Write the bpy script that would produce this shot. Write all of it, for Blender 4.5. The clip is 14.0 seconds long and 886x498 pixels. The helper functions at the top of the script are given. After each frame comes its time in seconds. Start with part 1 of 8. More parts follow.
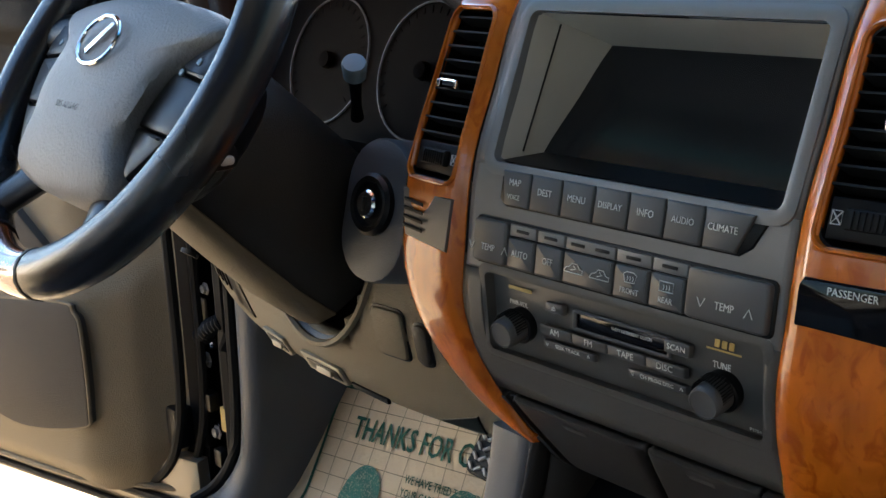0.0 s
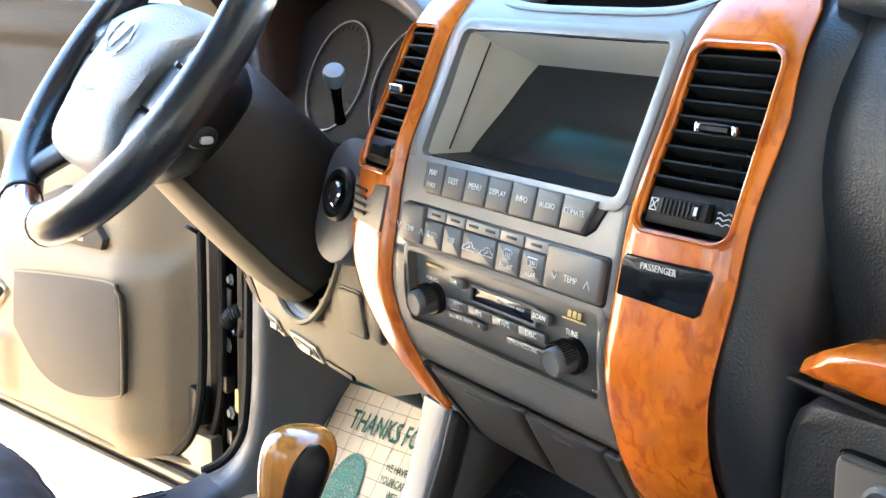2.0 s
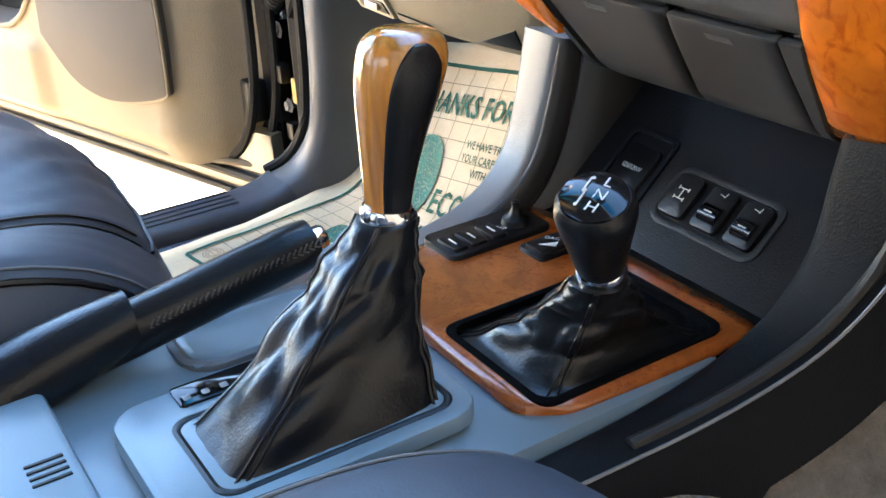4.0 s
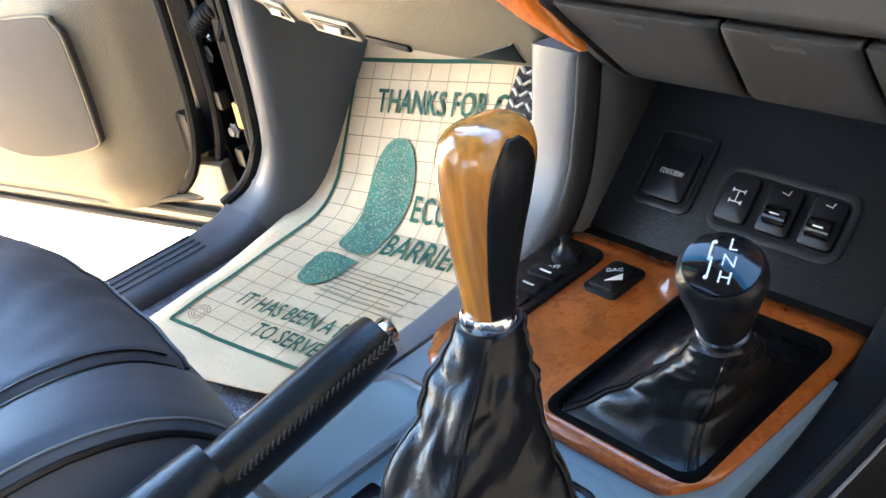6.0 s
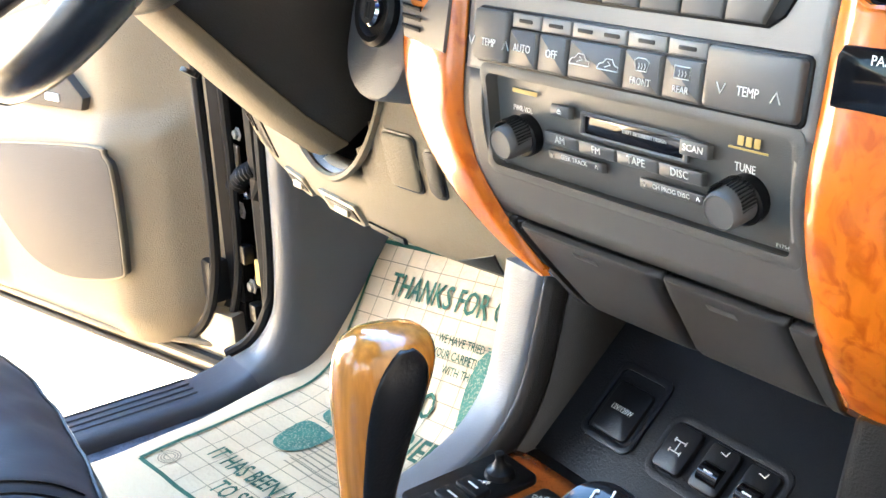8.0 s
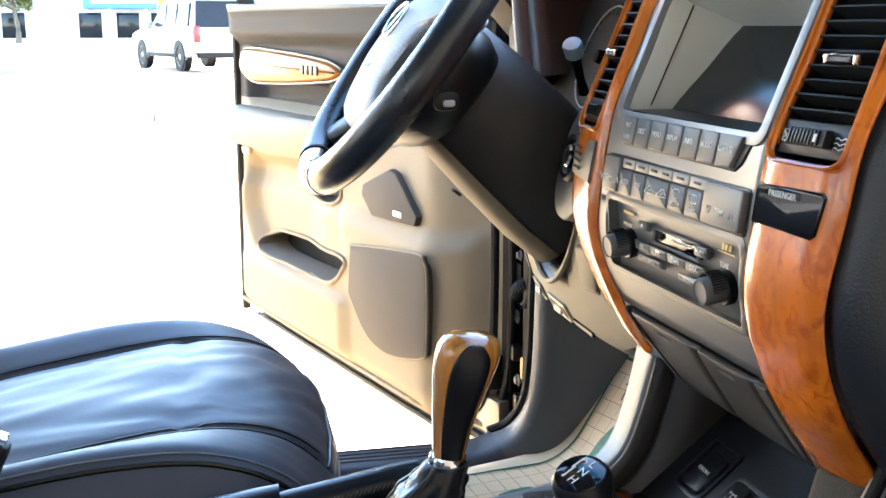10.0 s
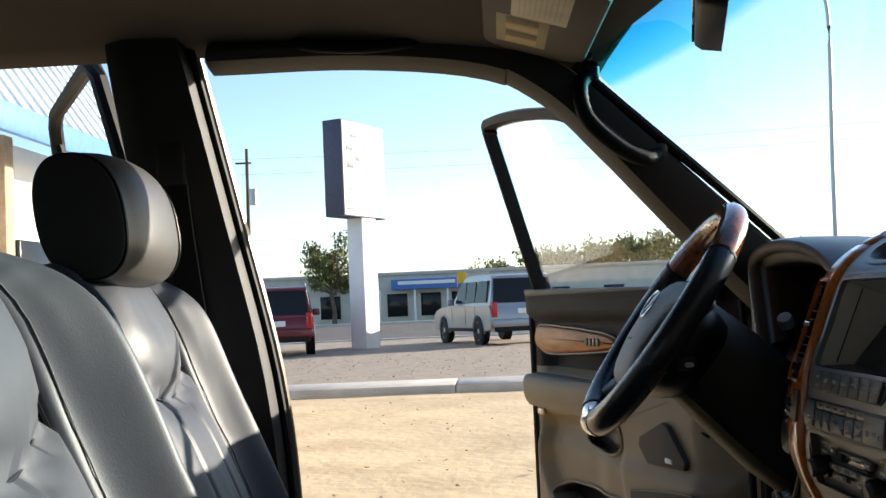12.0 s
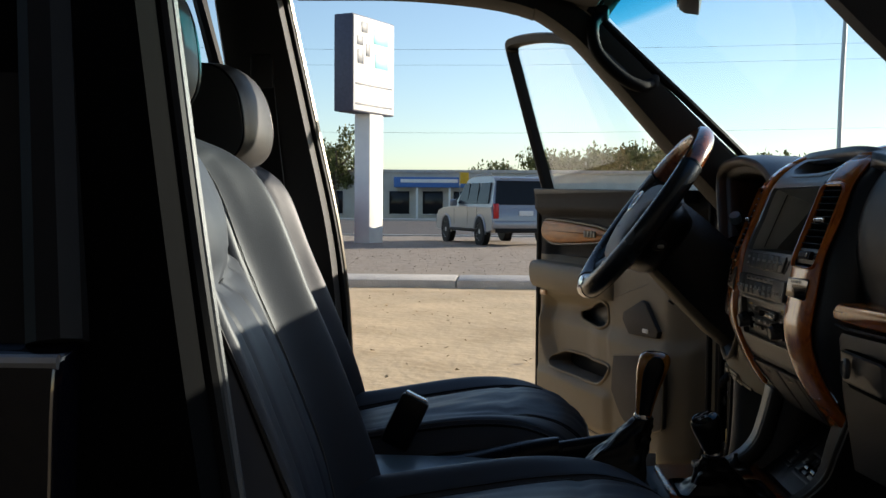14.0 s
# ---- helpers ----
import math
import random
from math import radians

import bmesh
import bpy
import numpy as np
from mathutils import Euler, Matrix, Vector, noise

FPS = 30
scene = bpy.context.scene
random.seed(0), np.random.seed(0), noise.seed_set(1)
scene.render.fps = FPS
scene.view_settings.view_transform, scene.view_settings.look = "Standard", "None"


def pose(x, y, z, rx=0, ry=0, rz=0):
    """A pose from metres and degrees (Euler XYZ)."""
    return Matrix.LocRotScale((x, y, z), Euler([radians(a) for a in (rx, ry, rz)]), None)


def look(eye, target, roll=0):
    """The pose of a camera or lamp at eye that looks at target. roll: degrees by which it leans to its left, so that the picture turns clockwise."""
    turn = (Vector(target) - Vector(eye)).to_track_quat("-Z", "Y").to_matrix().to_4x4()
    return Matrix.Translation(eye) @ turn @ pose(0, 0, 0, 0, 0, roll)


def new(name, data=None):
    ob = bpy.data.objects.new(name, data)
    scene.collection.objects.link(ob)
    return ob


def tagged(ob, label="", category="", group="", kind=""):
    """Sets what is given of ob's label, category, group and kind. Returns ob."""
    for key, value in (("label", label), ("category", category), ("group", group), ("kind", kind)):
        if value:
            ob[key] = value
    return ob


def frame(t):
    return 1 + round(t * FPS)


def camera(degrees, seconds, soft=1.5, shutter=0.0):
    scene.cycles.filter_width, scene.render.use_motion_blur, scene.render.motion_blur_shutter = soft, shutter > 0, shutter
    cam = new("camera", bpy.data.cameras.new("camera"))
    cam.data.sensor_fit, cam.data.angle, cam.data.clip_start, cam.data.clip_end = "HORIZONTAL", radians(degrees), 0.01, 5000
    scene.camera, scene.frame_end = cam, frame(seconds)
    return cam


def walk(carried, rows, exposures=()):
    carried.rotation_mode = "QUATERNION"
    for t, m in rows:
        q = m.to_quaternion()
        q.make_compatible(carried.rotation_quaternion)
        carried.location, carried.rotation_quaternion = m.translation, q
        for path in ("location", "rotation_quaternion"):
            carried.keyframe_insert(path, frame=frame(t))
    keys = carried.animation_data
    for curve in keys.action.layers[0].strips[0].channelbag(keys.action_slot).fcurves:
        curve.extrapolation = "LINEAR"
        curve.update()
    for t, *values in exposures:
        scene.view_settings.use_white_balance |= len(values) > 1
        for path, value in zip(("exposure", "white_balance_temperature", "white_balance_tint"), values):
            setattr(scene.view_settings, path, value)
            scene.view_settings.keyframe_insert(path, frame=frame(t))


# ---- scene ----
cam = camera(45.0, 14.0)
PATH = [
    (0, (0.421, -0.529, 1.318), (-1.053, 0.702, 0.761), -1.5),
    (0.5, (0.459, -0.515, 1.323), (-1.033, 0.718, 0.818), -1.2),
    (1, (0.506, -0.507, 1.315), (-1.035, 0.682, 0.852), -0.1),
    (1.5, (0.557, -0.5, 1.3), (-1.037, 0.628, 0.868), 1.2),
    (2, (0.607, -0.492, 1.29), (-1.014, 0.588, 0.839), 2.0),
    (2.2, (0.617, -0.487, 1.274), (-1.007, 0.583, 0.81), 2.3),
    (2.5, (0.624, -0.478, 1.25), (-1.004, 0.557, 0.72), 2.5),
    (2.7, (0.606, -0.491, 1.217), (-0.996, 0.571, 0.666), 3.3),
    (2.8, (0.611, -0.501, 1.211), (-0.985, 0.562, 0.641), 2.5),
    (3, (0.596, -0.478, 1.202), (-1.009, 0.519, 0.547), 1.4),
    (3.5, (0.55, -0.474, 1.171), (-1.022, 0.476, 0.38), -0.9),
    (4, (0.487, -0.474, 1.164), (-1.033, 0.455, 0.256), -2.9),
    (4.2, (0.462, -0.479, 1.162), (-1.048, 0.447, 0.232), -3.6),
    (6.3, (0.341, -0.494, 1.231), (-1.006, 0.551, 0.184), -11.9),
    (6.5, (0.334, -0.489, 1.233), (-1.003, 0.591, 0.209), -11.1),
    (7, (0.337, -0.475, 1.239), (-1.035, 0.638, 0.301), -8.8),
    (7.2, (0.342, -0.467, 1.237), (-1.071, 0.641, 0.356), -7.4),
    (9.3, (0.635, -0.406, 1.23), (-1.095, 0.406, 0.641), 1.4),
    (9.5, (0.678, -0.412, 1.24), (-1.101, 0.325, 0.698), 0.7),
    (10, (0.767, -0.39, 1.242), (-1.146, 0.029, 0.833), 0.0),
    (10.5, (0.85, -0.327, 1.239), (-1.122, -0.258, 0.914), -0.2),
    (11, (0.963, -0.342, 1.264), (-1.029, -0.425, 1.106), -0.4),
    (11.5, (1.055, -0.378, 1.268), (-0.942, -0.5, 1.267), -1.6),
    (12, (1.173, -0.404, 1.263), (-0.822, -0.506, 1.364), -2.5),
    (12.5, (1.224, -0.4, 1.263), (-0.765, -0.517, 1.438), -2.9),
    (13, (1.295, -0.398, 1.26), (-0.694, -0.533, 1.431), -2.2),
    (13.5, (1.427, -0.399, 1.261), (-0.566, -0.54, 1.346), -1.1),
    (14, (1.656, -0.443, 1.242), (-0.339, -0.55, 1.156), 0.4),
]
walk(cam, [(t, look(eye, target, roll)) for t, eye, target, roll in PATH],
     exposures=[(0.0, 3.45), (0.5, 4.56), (1.0, 5.05), (1.5, 5.3), (2.0, 5.45), (3.0, 5.4), (3.5, 5.25), (4.0, 5.3), (6.5, 5.75), (7.0, 5.95), (9.5, 5.42), (10.0, 4.95), (10.5, 4.0), (11.0, 3.0), (11.5, 2.05), (12.0, 1.4), (12.5, 1.1), (13.5, 0.9), (14.0, 0.7)])

# ---- light ----
SUN_DIR = Vector((-0.56, 0.95, 0.28)).normalized()
world = bpy.data.worlds.new("sky")
scene.world = world
world.use_nodes = True
wn = world.node_tree.nodes
sky = wn.new("ShaderNodeTexSky")
sky.sky_type = "NISHITA"
sky.sun_disc = False
sky.dust_density, sky.ozone_density, sky.air_density = 0.5, 1.9, 0.85
sky.sun_elevation = math.asin(SUN_DIR.z)
sky.sun_rotation = math.atan2(SUN_DIR.x, SUN_DIR.y)
world.node_tree.links.new(sky.outputs[0], wn["Background"].inputs[0])
wn["Background"].inputs[1].default_value = 0.12
sun = new("sun", bpy.data.lights.new("sun", "SUN"))
sun.data.energy, sun.data.angle, sun.data.color = 5.0, radians(0.5), (1.0, 0.90, 0.75)
sun.matrix_world = look(SUN_DIR * 20, (0, 0, 0))


# ---- materials ----
def mat(name, color, rough=0.5, metal=0.0, var=0.15, scale=12.0, fine=0.0, fscale=600.0, coat=0.0, spots=None, spot_scale=30.0, ior=1.45, stretch=(1, 1, 1), spec=0.5, twist=0.0):
    """A surface with broad colour variation, optional spots of a second colour, uneven gloss and a fine grain."""
    m = bpy.data.materials.new(name)
    m.use_nodes = True
    nt = m.node_tree
    n, l = nt.nodes, nt.links
    b = n["Principled BSDF"]
    tc = n.new("ShaderNodeTexCoord")
    mp = n.new("ShaderNodeMapping")
    mp.inputs["Scale"].default_value = stretch
    l.new(tc.outputs["Object"], mp.inputs[0])
    big = n.new("ShaderNodeTexNoise")
    big.inputs["Scale"].default_value, big.inputs["Detail"].default_value = scale, 5
    big.inputs["Distortion"].default_value = twist
    l.new(mp.outputs[0], big.inputs[0])
    ramp = n.new("ShaderNodeValToRGB")
    ramp.color_ramp.elements[0].position, ramp.color_ramp.elements[1].position = 0.3, 0.7
    ramp.color_ramp.elements[0].color = (*[c * (1 - var) for c in color], 1)
    ramp.color_ramp.elements[1].color = (*[min(1, c * (1 + var)) for c in color], 1)
    l.new(big.outputs[0], ramp.inputs[0])
    out = ramp.outputs[0]
    if spots:
        sp = n.new("ShaderNodeTexNoise")
        sp.inputs["Scale"].default_value, sp.inputs["Detail"].default_value = spot_scale, 6
        sp.inputs["Distortion"].default_value = twist
        l.new(mp.outputs[0], sp.inputs[0])
        sr = n.new("ShaderNodeValToRGB")
        sr.color_ramp.elements[0].position, sr.color_ramp.elements[1].position = 0.5, 0.66
        l.new(sp.outputs[0], sr.inputs[0])
        mx = n.new("ShaderNodeMix")
        mx.data_type = "RGBA"
        mx.inputs[7].default_value = (*spots, 1)
        l.new(sr.outputs[0], mx.inputs[0])
        l.new(out, mx.inputs[6])
        out = mx.outputs[2]
    l.new(out, b.inputs["Base Color"])
    rr = n.new("ShaderNodeMapRange")
    rr.inputs["To Min"].default_value, rr.inputs["To Max"].default_value = max(0.02, rough * 0.94), min(1, rough * 1.06)
    l.new(big.outputs[0], rr.inputs[0])
    l.new(rr.outputs[0], b.inputs["Roughness"])
    b.inputs["Metallic"].default_value = metal
    b.inputs["IOR"].default_value = ior
    b.inputs["Specular IOR Level"].default_value = spec
    b.inputs["Coat Weight"].default_value = coat
    b.inputs["Coat Roughness"].default_value = 0.04
    if fine:
        fn = n.new("ShaderNodeTexNoise")
        fn.inputs["Scale"].default_value, fn.inputs["Detail"].default_value = fscale, 3
        l.new(mp.outputs[0], fn.inputs[0])
        bp = n.new("ShaderNodeBump")
        bp.inputs["Strength"].default_value, bp.inputs["Distance"].default_value = fine, 1.2 / fscale
        l.new(fn.outputs[0], bp.inputs["Height"])
        l.new(bp.outputs[0], b.inputs["Normal"])
    return m


def glass(name, tint, rough=0.0):
    m = bpy.data.materials.new(name)
    m.use_nodes = True
    nt = m.node_tree
    nt.nodes.remove(nt.nodes["Principled BSDF"])
    tr, gl, mx, fr, pw, sc = (nt.nodes.new("ShaderNode" + k) for k in ("BsdfTransparent", "BsdfGlossy", "MixShader", "LayerWeight", "Math", "MapRange"))
    tr.inputs[0].default_value = (*tint, 1)
    gl.inputs["Roughness"].default_value = rough
    fr.inputs[0].default_value = 0.5
    pw.operation = "POWER"
    pw.inputs[1].default_value = 4.0
    nt.links.new(fr.outputs["Facing"], pw.inputs[0])
    sc.inputs["To Min"].default_value, sc.inputs["To Max"].default_value = 0.03, 0.6
    nt.links.new(pw.outputs[0], sc.inputs[0])
    nt.links.new(sc.outputs[0], mx.inputs[0])
    nt.links.new(tr.outputs[0], mx.inputs[1])
    nt.links.new(gl.outputs[0], mx.inputs[2])
    nt.links.new(mx.outputs[0], nt.nodes["Material Output"].inputs[0])
    return m


LEATHER = mat("black_leather", (0.0065, 0.0068, 0.0078), 0.28, var=0.2, scale=9, fine=0.12, fscale=520, spec=0.36)
RIMLEATHER = mat("rim_leather", (0.014, 0.015, 0.017), 0.27, var=0.15, scale=12, fine=0.08, fscale=600, spec=0.8)
PADGREY = mat("grey_airbag_vinyl", (0.22, 0.222, 0.23), 0.52, var=0.08, scale=10, fine=0.5, fscale=380)
LEATHER_SEAT = mat("charcoal_seat_leather", (0.056, 0.062, 0.076), 0.46, var=0.10, scale=7, fine=0.09, fscale=520, spec=0.38)
# seat leather retoned for the headrests to follow the light on them
HEAD_LEATHER = mat("shade_toned_headrest_leather", (0.058, 0.056, 0.054), 0.45, var=0.08, scale=7, fine=0.08, fscale=420, spec=0.45)
DASH = mat("dark_dash_plastic", (0.0072, 0.0074, 0.0080), 0.48, var=0.15, scale=6, fine=0.25, fscale=700, spec=0.32)
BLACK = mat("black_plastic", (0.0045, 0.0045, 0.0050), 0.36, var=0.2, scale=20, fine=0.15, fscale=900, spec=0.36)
GLOSS = mat("piano_black", (0.006, 0.006, 0.007), 0.08, var=0.1, scale=5)
STACK = mat("grey_satin_plastic", (0.172, 0.165, 0.157), 0.33, var=0.06, scale=14, fine=0.15, fscale=1200, spec=0.95)
RADIO = mat("dark_radio_plastic", (0.094, 0.089, 0.081), 0.38, var=0.06, scale=14, fine=0.15, fscale=1200)
BUTTON = mat("dark_grey_buttons", (0.092, 0.090, 0.088), 0.40, var=0.06, scale=30, fine=0.12, fscale=1500)
SILVER = mat("silver_trim_paint", (0.50, 0.46, 0.40), 0.38, metal=0.15, var=0.05, scale=20)
CONSOLE = mat("grey_console_plastic", (0.160, 0.228, 0.268), 0.33, var=0.04, scale=10, fine=0.12, fscale=900, spec=0.6)
TAUPE = mat("taupe_plastic", (0.188, 0.154, 0.102), 0.55, var=0.08, scale=5, fine=0.4, fscale=500, spec=0.3)
# near-black fill for matte parts; on the passenger's pillar it stands for shade
MATTE = mat("matte_black_fill", (0.003, 0.003, 0.0032), 0.9, var=0.1, spec=0.05)
CHEEK = mat("soft_black_trim", (0.0075, 0.0078, 0.0088), 0.6, var=0.12, scale=8, fine=0.3, fscale=700, spec=0.14)
SILLTRIM = mat("navy_grey_sill_plastic", (0.058, 0.065, 0.079), 0.40, var=0.08, scale=9, fine=0.3, fscale=700)
KICKGREY = mat("dark_grey_plastic", (0.086, 0.091, 0.098), 0.42, var=0.08, scale=9, fine=0.3, fscale=700)
# darker taupe for the panel seam and the pocket's painted shade
TAUPE_DARK = mat("dark_taupe_recess", (0.15, 0.128, 0.10), 0.75, var=0.1, scale=8, fine=0.6, fscale=900)
BURL = mat("burl_wood", (0.60, 0.145, 0.010), 0.25, var=0.26, scale=26, coat=0.7, spots=(0.45, 0.085, 0.006), spot_scale=85, stretch=(1, 1, 0.6), twist=0.9)
# taupe darkened for the column's shaded sides; also a switch and a bead
SHROUD = mat("dark_taupe_plastic", (0.024, 0.021, 0.017), 0.5, var=0.1, scale=8, fine=0.3, fscale=700)
GRAINTRIM = mat("pale_grained_trim", (0.14, 0.143, 0.15), 0.36, var=0.10, scale=12, fine=0.22, fscale=800)
GRAINDARK = mat("dark_grained_trim", (0.034, 0.033, 0.033), 0.42, var=0.12, scale=12, fine=0.22, fscale=800)
# dash plastic with the sky's sheen put into a lighter, bluer base
DASHTOP = mat("sky_sheen_dash_top", (0.024, 0.027, 0.032), 0.34, var=0.12, scale=7, fine=0.22, fscale=600, spec=0.7)
BINS = mat("charcoal_bin_plastic", (0.046, 0.043, 0.040), 0.45, var=0.07, scale=14, fine=0.25, fscale=1100)
GLOVE = mat("charcoal_grained_plastic", (0.0165, 0.0172, 0.0188), 0.45, var=0.14, scale=8, fine=0.4, fscale=600, spec=0.4)
HOODLIP = mat("brown_grey_hood_trim", (0.046, 0.040, 0.034), 0.5, var=0.1, scale=10, fine=0.35, fscale=600)
PLATEWOOD = mat("red_brown_burl", (0.31, 0.080, 0.014), 0.26, var=0.22, scale=26, coat=0.5, spots=(0.24, 0.056, 0.009), spot_scale=170, twist=1.5)
DOORWOOD = mat("brown_door_wood", (0.30, 0.105, 0.018), 0.38, var=0.35, scale=16, stretch=(1, 1, 7), spec=0.2)
SPEAKER = mat("dark_speaker_cloth", (0.060, 0.052, 0.043), 0.8, var=0.1, scale=8, fine=0.8, fscale=700)
TUNNEL = mat("grey_tan_carpet", (0.19, 0.175, 0.155), 0.95, var=0.25, scale=60, fine=1.0, fscale=260)
KNOBWOOD = mat("striped_knob_wood", (0.42, 0.16, 0.025), 0.2, var=0.35, scale=22, coat=1.0, stretch=(9, 9, 0.6))
RIMWOOD = mat("reddish_rim_wood", (0.27, 0.07, 0.016), 0.18, var=0.3, scale=40, coat=1.0, spots=(0.12, 0.03, 0.01), spot_scale=90)
CHROME = mat("chrome", (0.75, 0.75, 0.76), 0.12, metal=1.0, var=0.04, scale=30)
PRINT = mat("white_print", (0.75, 0.75, 0.72), 0.6, var=0.03)
GOLD = mat("gold_print", (0.55, 0.38, 0.12), 0.5, var=0.05)
PAPER = mat("kraft_paper", (0.64, 0.49, 0.31), 0.8, var=0.09, scale=9, fine=0.2, fscale=160)
GREEN = mat("green_ink", (0.013, 0.080, 0.047), 0.8, var=0.2, scale=30)
SPECKLE = mat("speckled_green_ink", (0.025, 0.13, 0.09), 0.8, var=0.25, scale=40, spots=(0.25, 0.27, 0.18), spot_scale=420)
INKLINE = mat("thin_brown_ink", (0.24, 0.19, 0.12), 0.85, var=0.1)
CARPET = mat("grey_carpet", (0.10, 0.115, 0.15), 0.95, var=0.3, scale=60, fine=1.0, fscale=260)
LINER = mat("headliner_fabric", (0.105, 0.092, 0.078), 0.9, var=0.08, scale=8, fine=0.5, fscale=900)
PILLAR = mat("dark_pillar_trim", (0.020, 0.019, 0.018), 0.55, var=0.1, scale=6, fine=0.4, fscale=700)
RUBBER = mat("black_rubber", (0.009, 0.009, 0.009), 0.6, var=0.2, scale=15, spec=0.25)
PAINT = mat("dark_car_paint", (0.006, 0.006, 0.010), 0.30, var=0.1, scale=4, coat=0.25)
BODYTAN = mat("champagne_body_paint", (0.22, 0.19, 0.145), 0.3, metal=0.3, var=0.05, scale=6, coat=0.6)
SCREEN = mat("display_glass", (0.010, 0.011, 0.013), 0.17, var=0.1, scale=3)
GLASS = glass("clear_glass", (0.93, 0.97, 0.96))
WINDSHIELD = glass("windshield_glass", (0.92, 0.97, 0.97))
def graded(m, stops):
    """Tint of a pane that changes with its height, kept in the pane's own map."""
    n, l = m.node_tree.nodes, m.node_tree.links
    uv, sep, ramp = n.new("ShaderNodeUVMap"), n.new("ShaderNodeSeparateXYZ"), n.new("ShaderNodeValToRGB")
    uv.uv_map = "height"
    while len(ramp.color_ramp.elements) < len(stops):
        ramp.color_ramp.elements.new(0.5)
    for e, (p, c) in zip(ramp.color_ramp.elements, stops):
        e.position, e.color = p, (*c, 1)
    l.new(uv.outputs[0], sep.inputs[0])
    l.new(sep.outputs[1], ramp.inputs[0])
    l.new(ramp.outputs[0], next(k for k in n if k.type == "BSDF_TRANSPARENT").inputs[0])


graded(WINDSHIELD, [(0.0, (0.92, 0.97, 0.97)), (0.60, (0.88, 0.96, 0.975)), (0.855, (0.74, 0.92, 0.96)), (0.885, (0.16, 0.66, 0.84)), (0.94, (0.07, 0.55, 0.74)), (1.0, (0.03, 0.42, 0.62))])
STITCH = mat("pale_stitching", (0.16, 0.16, 0.16), 0.8, var=0.05)


# ---- mesh helpers ----
def part(name, bm, material, parent=None, label="", smooth=38, solid=0.0):
    bmesh.ops.recalc_face_normals(bm, faces=bm.faces)
    me = bpy.data.meshes.new(name)
    bm.to_mesh(me)
    bm.free()
    for p in me.polygons:
        p.use_smooth = True
    me.set_sharp_from_angle(angle=radians(smooth))
    me.materials.append(material)
    ob = new(name, me)
    if solid:
        s = ob.modifiers.new("thickness", "SOLIDIFY")
        s.thickness, s.offset = solid, -1
    if parent:
        ob.parent = parent
        ob.matrix_parent_inverse = parent.matrix_world.inverted()
    if label:
        ob["label"] = label
    return ob


def thing(name, at, label, category, group="", kind=""):
    e = new(name)
    e.empty_display_size = 0.05
    e.matrix_world = Matrix.Translation(at)
    return tagged(e, label, category, group, kind)


def B():
    return bmesh.new()


def xf(bm, verts, m):
    bmesh.ops.transform(bm, matrix=m, verts=verts)


def rbox(bm, c, size, r=0.004, seg=2, m=None):
    """A box with rounded edges, at c, or in the frame m."""
    g = bmesh.ops.create_cube(bm, size=1.0)
    v = g["verts"]
    xf(bm, v, Matrix.Diagonal((*size, 1)))
    if r:
        e = list({e for w in v for e in w.link_edges})
        g = bmesh.ops.bevel(bm, geom=e, offset=min(r, min(size) * 0.49), segments=seg, affect="EDGES", profile=0.5)
        v = list({w for f in g["faces"] for w in f.verts} | {w for w in v if w.is_valid})
    xf(bm, v, (m or Matrix()) @ Matrix.Translation(c))
    return bm


def rings(bm, loops, close=True, cap0=True, cap1=True):
    """A skin over loops of equal length."""
    vs = [[bm.verts.new(p) for p in lp] for lp in loops]
    k = len(vs[0])
    for a, b in zip(vs, vs[1:]):
        for i in range(k if close else k - 1):
            j = (i + 1) % k
            bm.faces.new((a[i], a[j], b[j], b[i]))
    if cap0:
        bm.faces.new(list(reversed(vs[0])))
    if cap1:
        bm.faces.new(vs[-1])
    return bm


def rrect(w, h, r, n=4, cx=0.0, cy=0.0):
    r = min(r, w * 0.499, h * 0.499)
    out = []
    for sx, sy, a0 in ((1, 1, 0), (-1, 1, 90), (-1, -1, 180), (1, -1, 270)):
        for i in range(n + 1):
            a = radians(a0 + 90 * i / n)
            out.append((cx + sx * (w / 2 - r) + r * math.cos(a), cy + sy * (h / 2 - r) + r * math.sin(a)))
    return out


def inset(loop, d):
    """The loop moved inwards by d (counterclockwise loops)."""
    out, k = [], len(loop)
    for i in range(k):
        p, q, s = Vector(loop[i - 1]), Vector(loop[i]), Vector(loop[(i + 1) % k])
        a, b = (q - p), (s - q)
        na = Vector((-a.y, a.x)).normalized() if a.length > 1e-9 else Vector((0, 0))
        nb = Vector((-b.y, b.x)).normalized() if b.length > 1e-9 else Vector((0, 0))
        n = na + nb
        n = n.normalized() if n.length > 1e-9 else na
        c = max(0.5, n.dot(na) if na.length else 1)
        out.append(tuple(q + n * d / c))
    return out


def slab(bm, loop, place, d0, d1, bev=0.001):
    """A plate with a rounded upper edge; place(u, v, d) lays it into the world."""
    area = sum(loop[i - 1][0] * loop[i][1] - loop[i][0] * loop[i - 1][1] for i in range(len(loop)))
    if area < 0:
        loop = loop[::-1]
    s = 1 if d1 > d0 else -1
    in1, in2 = inset(loop, bev * 0.35), inset(loop, bev)
    return rings(bm, [[place(u, v, d0) for u, v in loop], [place(u, v, d1 - s * bev) for u, v in loop],
                      [place(u, v, d1 - s * bev * 0.3) for u, v in in1], [place(u, v, d1) for u, v in in2]])


